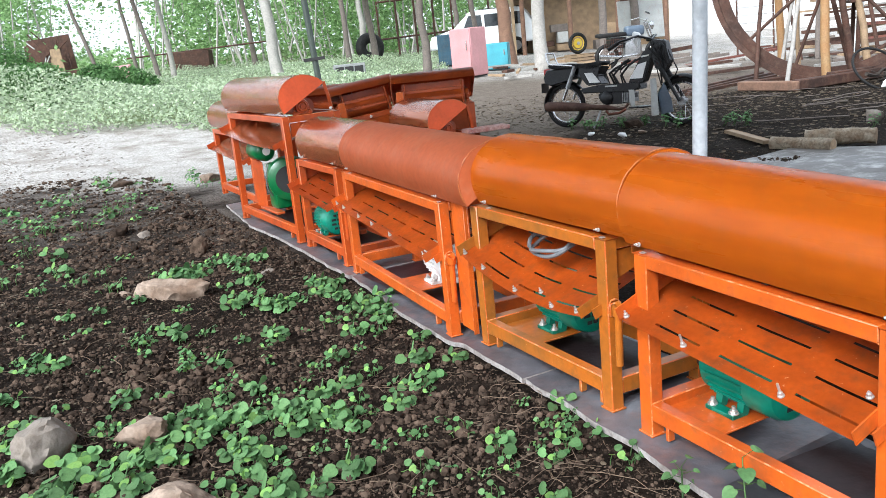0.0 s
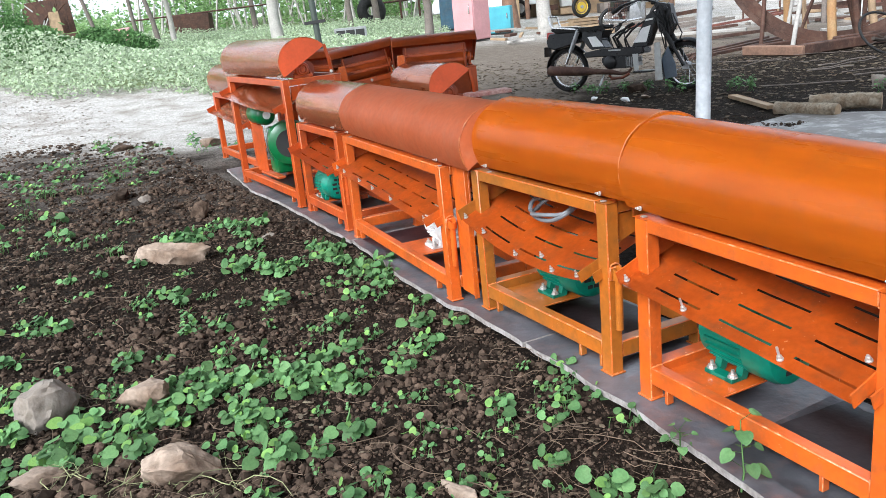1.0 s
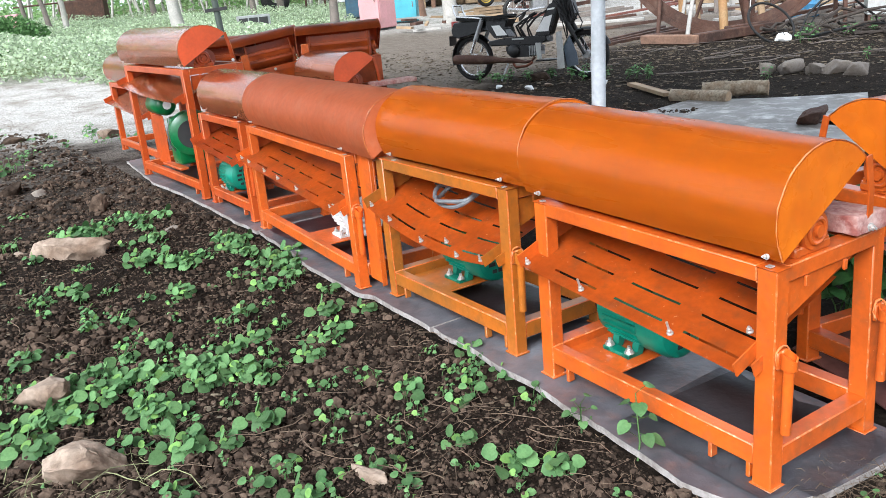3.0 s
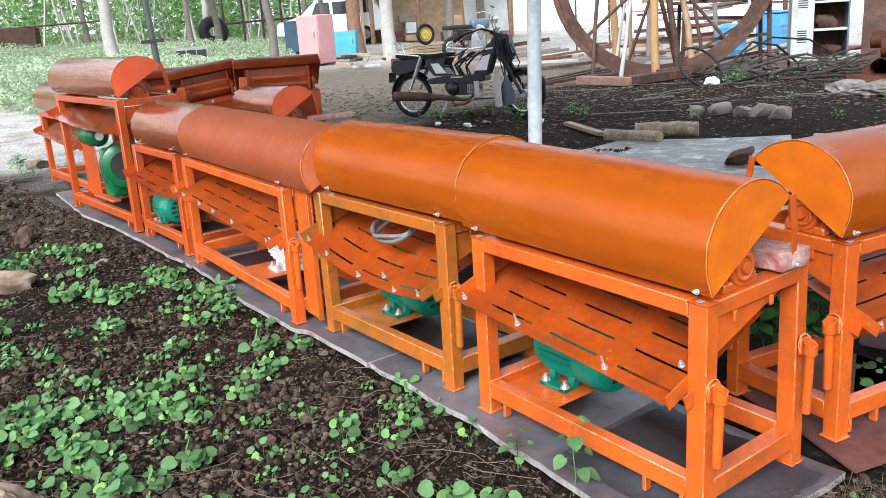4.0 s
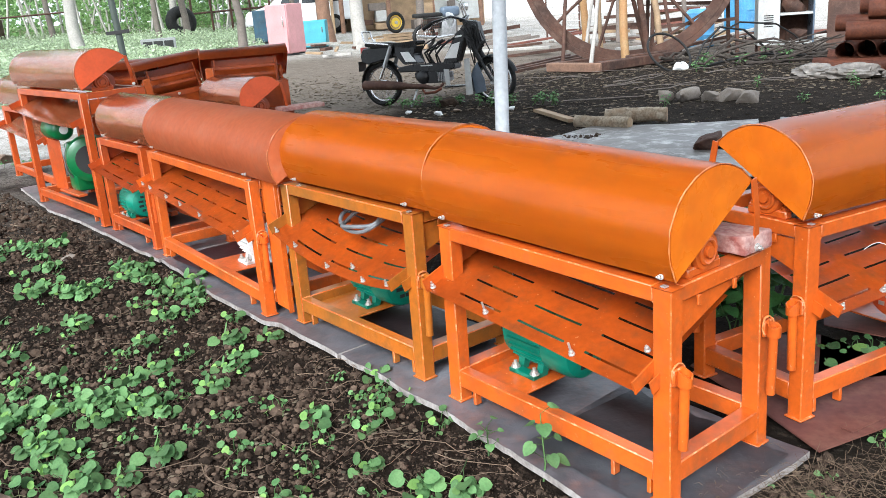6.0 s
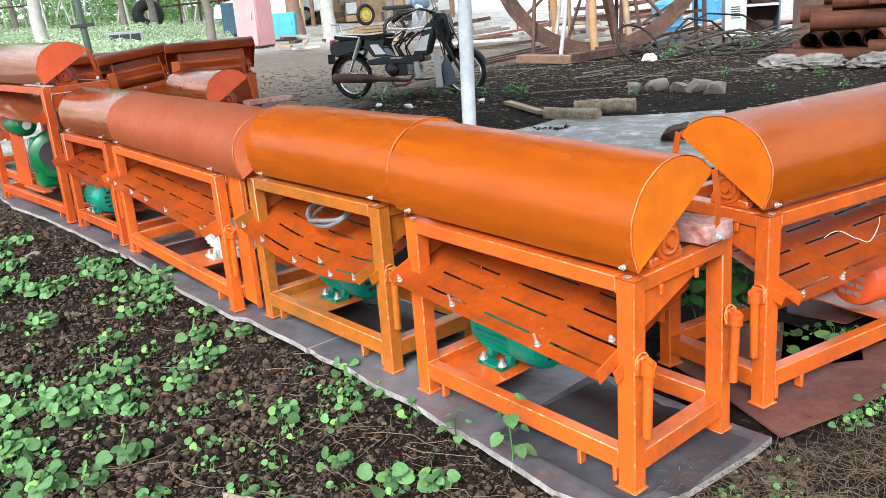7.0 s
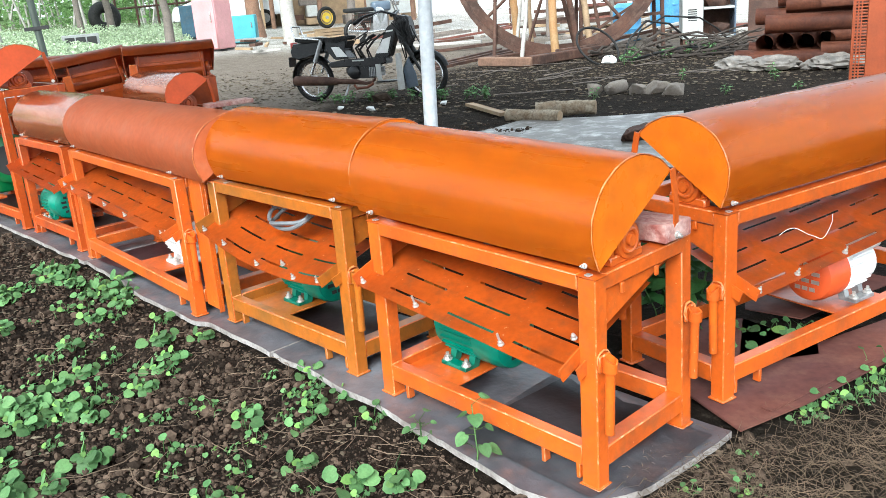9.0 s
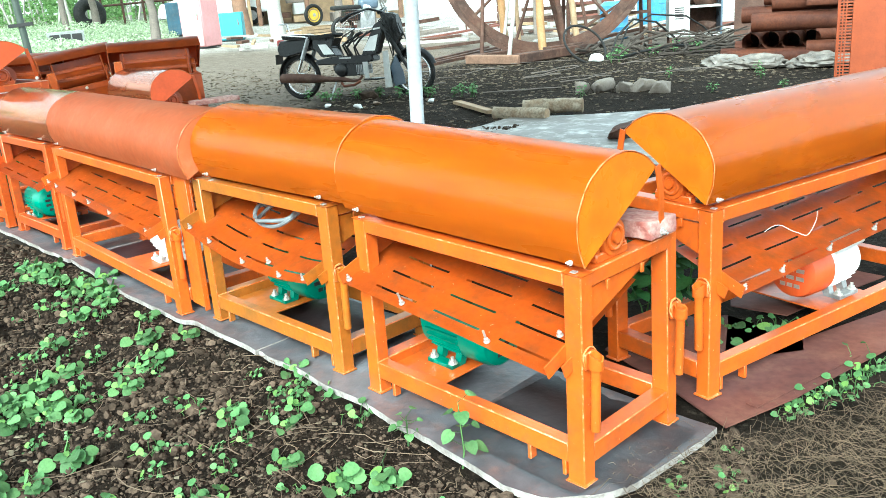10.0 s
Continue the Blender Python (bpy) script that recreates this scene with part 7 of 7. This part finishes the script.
def fridge(x, y, w, d, h, material, name, label, yaw=0):
    e = thing(name, pose(x, y, lie(x, y), 0, 0, yaw), label, "cabinet")
    part("body", box((0, 0.03, 0.03), (w, d, h), 0.02), material, e)
    part("door", box((0.01, 0.0, 0.05), (w - 0.01, 0.028, h - 0.02), 0.01), material, e)
    part("handle", box((w * 0.82, -0.03, h * 0.55), (w * 0.86, 0.0, h * 0.75), 0.005), CHROME, e)
    part("plinth", box((0.03, 0.05, 0), (w - 0.03, d - 0.03, 0.03)), DARK, e)
    return e


fridge(0.72, 20.9, 0.62, 0.65, 1.16, PINK_STEEL, "old_refrigerator", "old faded pink refrigerator standing on the yard", -42)
fridge(1.72, 23.2, 0.62, 0.6, 0.72, BLUE_STEEL, "teal_chest", "teal painted steel chest on the ground", -12)
fridge(0.55, 27.6, 0.55, 0.4, 1.0, mat("dark_blue_paint", (0.02, 0.075, 0.12), 0.5, var=0.2, scale=4, fine=40, dirt=(0.12, 0.10, 0.08)), "blue_cabinet", "dark blue cabinet behind a tree", -10)
rr = random.Random(31)
for k in range(16):
    x, y = rr.uniform(1.6, 4.4), rr.uniform(18.6, 23.5)
    p = Vector((x, y, lie(x, y) + rr.uniform(0.04, 0.22)))
    d = Vector((rr.uniform(-1, 1), rr.uniform(-0.4, 0.4), rr.uniform(-0.05, 0.08))) * rr.uniform(0.3, 0.8)
    tagged(link("timber_scrap", beam(p - d, p + d, rr.uniform(0.05, 0.14), 0.05, 0.004), (WOOD, BARK_PALE, RUST)[k % 3]), "piece of scrap timber lying on the yard", "scrap timber", "scrap timber")


rr = random.Random(57)
for k in range(46):
    x, y = rr.uniform(3.5, 13.5), rr.uniform(15.5, 27)
    if abs(x - 4.9) < 1.0 and 19 < y < 21:
        continue
    p = Vector((x, y, lie(x, y) + rr.uniform(0.04, 0.16)))
    a = rr.uniform(-0.7, 0.5)
    d = Vector((math.cos(a), math.sin(a), rr.uniform(-0.02, 0.08))) * rr.uniform(0.25, 1.3)
    tagged(link("timber_scrap", beam(p - d, p + d, rr.uniform(0.05, 0.2), rr.uniform(0.04, 0.12), 0.004), (WOOD, BARK_PALE, RUST, BARK, RED_SHEET)[k % 5]), "length of scrap timber or iron lying on the bright yard", "scrap timber", "yard scrap")
for k in range(16):
    x, y = rr.uniform(3.4, 12.5), rr.uniform(15.5, 25)
    s = rr.uniform(0.07, 0.22)
    put(link("stone", rock((s * 1.3, s, s * 0.7), 900 + k, 2), (STONE, PALE_STONE)[k % 2]), pose(x, y, lie(x, y) + s * 0.3, 0, 0, k * 33), "rubble stone lying on the bright yard", "stone", "yard rubble")


def suv(m):
    """A white estate car seen from its side and front."""
    e = thing("car", m, "white estate car parked behind the trees", "car")
    prof = [(-2.1, 0.45), (-2.12, 0.95), (-2.0, 1.08), (-1.62, 1.72), (-1.4, 1.80), (0.35, 1.80), (0.62, 1.72), (1.15, 1.12), (2.0, 1.0), (2.15, 0.85), (2.15, 0.45)]
    bm = prism(prof, "y", -0.85, 0.85)
    bmesh.ops.bevel(bm, geom=bm.edges[:], offset=0.05, segments=2, affect="EDGES")
    part("body", bm, WHITE_CAR, e)
    for y in (-0.856, 0.84):
        for x0, x1 in ((-1.55, -0.85), (-0.75, -0.1), (0.0, 0.75)):
            part("side_window", prism([(x0, 1.15), (x1, 1.15), (x1 - (0.22 if x1 > 0.5 else 0.0), 1.62), (x0 + 0.03, 1.62)], "y", y, y + 0.016), GLASS_DARK, e)
    part("windscreen", prism([(0.66, 1.66), (1.10, 1.16), (1.115, 1.17), (0.675, 1.67)], "y", -0.7, 0.7), GLASS_DARK, e)
    for x in (-1.3, 1.35):
        for y in (-0.80, 0.80):
            w = part("wheel", torus((x, y, 0.34), (0, 1, 0), 0.25, 0.09, 28, 10), RUBBER, e)
            part("hub_cap", rod((x, y - 0.09, 0.34), (x, y + 0.09, 0.34), 0.19, n=20), ALUM, w)
    part("bumper", box((2.1, -0.8, 0.42), (2.22, 0.8, 0.62), 0.03), GREY_STEEL, e)
    part("roof_rail", rod((-1.4, -0.7, 1.86), (0.3, -0.7, 1.86), 0.02), BLACK_PAINT, e)
    return e


suv(pose(2.7, 35.0, lie(2.7, 35.0), 0, 0, 168))

# railing and tractor tyre
e = thing("steel_fence", pose(-1.8, 40, lie(-1.8, 40)), "rusty steel pipe railing at the edge of the woods", "fence")
for k in range(9):
    part("post", rod((0.85 * k, 0, 0), (0.85 * k, 0, 2.6), 0.05, n=8), RUST, e)
for z in (0.9, 2.55):
    part("rail", rod((0, 0, z), (6.8, 0, z + 0.15), 0.045, n=8), RUST, e)
tagged(link("tractor_tyre", torus((-2.15, 37.5, lie(-2.15, 37.5) + 0.62), (0.35, -1, 0.1), 0.41, 0.23, 36, 12), RUBBER), "large black tractor tyre standing in weeds", "tyre")

# rusty scrap on the far side of the track
e = thing("scrap_trailer", pose(-14.03, 33.15, lie(-14.03, 33.15), 0, 0, 8) @ Matrix.Diagonal((0.5, 0.6, 0.65, 1)), "rusty collapsed trailer with bent steel bars", "trailer")
part("body_panel", prism([(-2.0, 0.7), (1.7, 1.0), (1.5, 3.0), (-1.8, 2.8)], "y", 0.5, 0.62), RUST, e)
part("side_panel", prism([(0.6, 0.2), (2.2, 0.2), (2.1, 0.9), (0.7, 0.9)], "y", -0.6, -0.5), RUST, e)
part("post", prism([(0.0, 0.0), (1.1, 0.0), (0.9, 2.2), (0.2, 2.2)], "y", -0.3, -0.2), WOOD, e)
for k in range(14):
    p = Vector((rr.uniform(-2.2, 1.5), rr.uniform(-0.6, 0.3), rr.uniform(0.4, 3.0)))
    q = p + Vector((rr.uniform(-1.4, 1.4), rr.uniform(-0.3, 0.3), rr.uniform(-1.8, 1.0)))
    part("bent_bar", rod(p, q, 0.04, n=6), RUST if k % 3 else GREY_STEEL, e)
bm = prism(sector(0, 0.0, 0.75, 20, 160, 10) + [(0, 0.15)], "x", -1.4, 1.4)
put(link("curved_plate", bm, PINK_STEEL), pose(-8.82, 24.36, lie(-8.82, 24.36) + 0.16, 0, -4, 12) @ Matrix.Diagonal((0.5, 1, 0.8, 1)), "curved rust-pink metal plate lying in weeds", "metal plate")
e = thing("rusty_tank", pose(-10.45, 39.6, lie(-10.45, 39.6), 0, 0, 0) @ Matrix.Diagonal((0.72, 0.8, 0.72, 1)), "rusty rectangular steel tank among weeds", "tank")
part("body", box((-1.3, -0.5, 0.2), (1.3, 0.5, 1.35), 0.03), RUST, e)
part("pipe", rod((-4, 0, 1.3), (5.5, 0, 1.5), 0.05, n=8), RUST, e)
e = thing("louvred_box", pose(-1.9, 22.6, lie(-1.9, 22.6) + 0.25, 0, 0, 4), "pale louvred metal box standing in weeds", "metal box")
part("frame", box((-0.42, 0, -0.3), (0.42, 0.3, 0.22), 0.01), mat("weathered_grey_paint", (0.26, 0.27, 0.26), 0.6, var=0.2, scale=5, fine=40, dirt=(0.16, 0.13, 0.10)), e)
for k in range(3):
    part("opening", box((-0.36 + 0.25 * k, -0.012, -0.02), (-0.14 + 0.25 * k, 0.004, 0.16)), DARK, e)

# dark shed with clutter, and a bright wall far behind the yard
e = thing("open_shed", pose(7.0, 33, lie(7.0, 33), 0, 0, -4), "dark open timber shed full of clutter", "shed")
part("back_wall", box((-3.4, 2.2, 0), (3.0, 2.35, 3.6)), WOOD, e)
part("side_wall", box((-3.4, 0, 0), (-3.3, 2.2, 3.4)), WOOD, e)
part("roof", prism([(-0.4, 3.5), (2.6, 3.75), (2.6, 3.82), (-0.4, 3.57)], "x", -3.8, 3.4), RUST, e)
for x in (-3.0, -1.2, 0.6, 2.4):
    part("post", rod((x, 0, 0), (x, 0, 3.55), 0.09, n=10), BARK_BROWN, e)
for k in range(12):
    x, z = rr.uniform(-2.6, 2.6), rr.uniform(0, 1.6)
    part("shelf_clutter", box((x, rr.uniform(0.6, 1.4), z), (x + rr.uniform(0.2, 0.7), 1.8, z + rr.uniform(0.2, 0.6)), 0.02), (GREY_STEEL, RUST, WOOD, BARK)[k % 4], e)
put(link("leaning_board", box((-0.65, 0, 0), (0.65, 0.04, 1.1), 0.01), GREY_STEEL), pose(6.35, 24.6, lie(6.35, 24.6) + 0.55, -10, 0, 0), "pale grey metal panel leaning on a post", "panel")
e = thing("ladder_rack", pose(8.3, 22.5, lie(8.3, 22.5), 0, 0, -12), "thin steel rack with many rungs", "rack")
for x in (0, 0.9):
    part("upright", rod((x, 0, 0), (x, 0.1, 1.9), 0.025, n=8), RUST, e)
for k in range(9):
    part("rung", rod((0, 0.01 * k, 0.2 + 0.2 * k), (0.9, 0.01 * k, 0.2 + 0.2 * k), 0.016, n=6), GREY_STEEL, e)
bm = box((9, 46, -2), (60, 46.4, 5.0))
tagged(link("yard_wall", bm, WHITE_WALL), "long whitewashed wall far behind the yard", "wall", kind="structure")

# ---------------------------------------------------------------- trees and woods


def leaf_cloud(name, count, inside, size, material, parent=None, label="", category="", seed=0, kind=""):
    """Many small leaves in one mesh; inside gives their places."""
    r = np.random.RandomState(seed)
    c = inside(r, count)
    count = len(c)
    d = r.normal(size=(count, 3))
    d[:, 2] *= 0.6
    d /= np.linalg.norm(d, axis=1)[:, None]
    o = r.normal(size=(count, 3))
    s = np.cross(d, o)
    s /= np.linalg.norm(s, axis=1)[:, None]
    ln = (size[0] + (size[1] - size[0]) * r.rand(count))[:, None]
    v = np.stack([c - d * ln * 0.5, c + s * ln * 0.28, c + d * ln * 0.5, c - s * ln * 0.28], 1).reshape(-1, 3)
    f = np.arange(count * 4).reshape(-1, 4)
    me = bpy.data.meshes.new(name)
    me.from_pydata(v.tolist(), [], f.tolist())
    me.materials.append(material)
    ob = new(name, me)
    if parent is not None:
        ob.parent = parent
    if label:
        tagged(ob, label, category, kind=kind)
    return ob


def tree(x, y, r, h, lean, bark, label, seed, crown=True, leaf=(0.10, 0.2), fork=0.55, n=2600, spread=1.6):
    """A tapered trunk with limbs and a loose crown."""
    rr = random.Random(seed)
    e = thing("tree", pose(x, y, lie(x, y)), label, "tree", "trees")
    top = Vector((lean[0], lean[1], h))
    pts = [Vector((0, 0, -0.2))] + [top * (k / 7) + Vector((rr.uniform(-1, 1), rr.uniform(-1, 1), 0)) * r * 0.45 for k in range(1, 8)]
    bm = tube(pts, [r * 1.25] + [r * (1.02 - 0.06 * k) for k in range(1, 8)], 14)
    tips = []
    for k in range(6):
        f = fork + (1 - fork) * k / 6
        p = top * f
        a = rr.uniform(0, 6.28)
        q = p + Vector((math.cos(a) * spread * rr.uniform(0.5, 1), math.sin(a) * spread * rr.uniform(0.5, 1), rr.uniform(0.6, 1.8)))
        m = p.lerp(q, 0.5) + Vector((rr.uniform(-0.15, 0.15), rr.uniform(-0.15, 0.15), -0.1))
        tube([p, m, q], [r * 0.45, r * 0.3, r * 0.12], 8, bm)
        tips.append(q)
        tips.append(m)
    part("trunk", bm, bark, e)
    if crown:
        tp = np.array([t[:] for t in tips] + [top[:]])

        def inside(rs, count):
            c = tp[rs.randint(0, len(tp), count)]
            return c + rs.normal(size=(count, 3)) * np.array([0.55, 0.55, 0.42]) * spread * 0.6

        leaf_cloud("crown", n, inside, leaf, LEAF_TREE, e, seed=seed)
    return e


tree(-4.0, 24.2, 0.165, 5.5, (-0.35, 0, 0), BARK_PALE, "tall pale-barked tree behind the track", 1)
tree(0.15, 25.5, 0.12, 5.5, (-0.1, 0, 0), BARK, "slim dark tree with a bent trunk", 2)
tree(3.05, 21.6, 0.175, 5.0, (-0.12, 0, 0), BARK_PALE, "tree with a pale grey lichened trunk at the yard", 3)
tree(2.72, 26.5, 0.22, 5.5, (-0.2, 0.2, 0), BARK_BROWN, "brown-barked tree beside the car", 4)
tree(4.75, 22.3, 0.11, 5.0, (0.0, 0.2, 0), BARK, "thin tree at the back of the yard", 5)
tree(6.1, 24.4, 0.13, 5.0, (0.05, 0.2, 0), BARK, "thin tree near the shed", 6)
tree(5.35, 25.2, 0.10, 5.0, (0.05, 0.2, 0), BARK_BROWN, "thin reddish tree near the shed", 7)
for k, (x, y, r, lx) in enumerate(((-12.2, 33.0, 0.10, -1.4), (-9.9, 30.5, 0.09, -0.6), (-8.6, 28.5, 0.10, -1.0), (-9.0, 31.5, 0.12, -0.4), (-5.6, 33.5, 0.13, -0.2), (-2.7, 33.0, 0.14, -0.3), (-1.9, 36.5, 0.18, -0.3), (-2.9, 44.0, 0.2, 0.2), (1.7, 36.0, 0.15, -0.3), (-7.6, 40.0, 0.16, -0.5), (2.1, 30.5, 0.12, -0.4))):
    tree(x, y, r * 0.78, 6.0, (lx, 0, 0), BARK_PALE if k % 4 == 3 else BARK, "slender bare-stemmed tree at the edge of the woods", 20 + k, n=1500, leaf=(0.14, 0.26), spread=2.0)
e = thing("steel_pole", pose(-1.55, 13.1, 0.12, 0, -3, 0), "dark green steel pole with small clamps", "pole")
part("pipe", rod((0, 0, -0.2), (0, 0, 4.6), 0.047, n=18), mat("dark_green_pole_paint", (0.045, 0.058, 0.045), 0.5, var=0.15, scale=5, fine=40), e)
part("clamp", box((-0.16, -0.06, 1.00), (0.16, -0.045, 1.05), 0.003), DARK, e)


def woods(rs, count):
    x = rs.uniform(-48, 7, count)
    y = 44 + rs.gamma(2.0, 4.0, count) - 0.15 * x
    keep = np.sin(x * 0.9) + np.sin(x * 0.37 + 2) + rs.normal(size=count) * 0.8 > -0.7
    z = rs.rand(count) ** 0.8 * 8.5
    c = np.stack([x, y, z + 0.9], 1)
    gap = (x < -15.5) & (x > -22) & (z > 0.8 + rs.rand(count) * 1.5)
    return c[keep & ~gap]


leaf_cloud("far_woods", 115000, woods, (0.14, 0.34), LEAF_TREE, None, "dense green far woods behind the track", "woods", 3, "stuff")


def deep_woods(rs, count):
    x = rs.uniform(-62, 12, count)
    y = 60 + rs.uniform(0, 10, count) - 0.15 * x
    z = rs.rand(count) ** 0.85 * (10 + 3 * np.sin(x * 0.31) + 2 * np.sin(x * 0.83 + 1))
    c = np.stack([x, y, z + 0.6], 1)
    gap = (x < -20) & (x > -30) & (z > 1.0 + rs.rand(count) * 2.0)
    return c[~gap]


leaf_cloud("far_woods", 22000, deep_woods, (0.4, 0.85), LEAF_HAZE, None, "foliage deep in the far woods, haze put into its colour", "woods", 9, "stuff")
bm = bmesh.new()
rr = random.Random(8)
for k in range(110):
    x = rr.uniform(-34, 6)
    y = 43 + rr.uniform(0, 9) - 0.15 * x
    if -22 < x < -15.5:
        continue
    a = rr.uniform(0, 6.28)
    z = lie(x, y)
    sp = rr.uniform(0.3, 1.8)
    tube([(x, y, z), (x + math.cos(a) * sp * 0.4, y, z + 2), (x + math.cos(a) * sp, y, z + 5.5)], [rr.uniform(0.04, 0.09), 0.05, 0.03], 5, bm)
tagged(link("far_stems", bm, BARK_PALE), "thin grey stems of the far woods", "stems", kind="stuff")


def weeds(rs, count):
    d = 11.5 + 31.5 * rs.rand(count) ** 1.5
    a = np.radians(rs.uniform(-44, 4, count))
    x, y = d * np.sin(a), d * np.cos(a)
    z = np.array([lie(px, py) for px, py in zip(x, y)])
    clump = np.sin(x * 1.1 + 1) * np.sin(y * 0.9) + np.sin(x * 0.43) * np.cos(y * 0.5)
    bush = np.exp(-((x + 7.6) ** 2 / 9 + (y - 17.5) ** 2 / 5)) * 0.3 + np.exp(-((x + 10.5) ** 2 / 6 + (y - 19.5) ** 2 / 6)) * 1.1
    height = np.clip(0.22 + 0.16 * clump, 0.05, 0.6) + bush
    keep = (0.30 * x + 0.954 * y + np.sin(x * 1.7) * 0.4 > 12.4) & ((x < -0.6) | (y > 26)) & (x < 0.8)
    height = np.where((x < -6.6) & (x > -10.0) & (np.abs(y - 23.6) < 1.6), np.minimum(height, 0.16), height)
    c = np.stack([x, y, z + height * rs.rand(count) ** 0.7], 1)
    return c[keep]


leaf_cloud("weeds", 170000, weeds, (0.04, 0.12), LEAF_GLARE, None, "tall green weeds beyond the track, paled by painted glare", "weeds", 4, "stuff")


def left_bush(rs, count):
    c = rs.normal(size=(count, 3)) * np.array([1.5, 1.2, 1.3]) + np.array([-12.6, 21.5, 3.4])
    return c


leaf_cloud("overhanging_branch", 2600, left_bush, (0.10, 0.24), LEAF_TREE, None, "leafy branches hanging over the weeds", "branches", 6, "stuff")


def low_bushes(rs, count):
    """Rounded bushes standing in the weeds beyond the track."""
    heart = np.array([(-10.6, 21.4, 0.95), (-9.0, 20.4, 0.55), (-12.4, 22.6, 1.3), (-8.2, 22.0, 0.5), (-7.2, 21.0, 0.3)])
    c = heart[rs.randint(0, len(heart), count)]
    d = rs.normal(size=(count, 3))
    d *= (rs.rand(count) ** 0.4 / np.linalg.norm(d, axis=1))[:, None]
    c = c + d * np.array([1.15, 0.9, 0.75]) * (0.75 + 0.25 * np.sin(c[:, :1] * 7))
    c[:, 2] += np.array([lie(x, y) for x, y in c[:, :2]])
    return c


leaf_cloud("bushes", 22000, low_bushes, (0.05, 0.13), LEAF_WEED, None, "leafy green bushes standing in the weeds", "bushes", 7, "stuff")
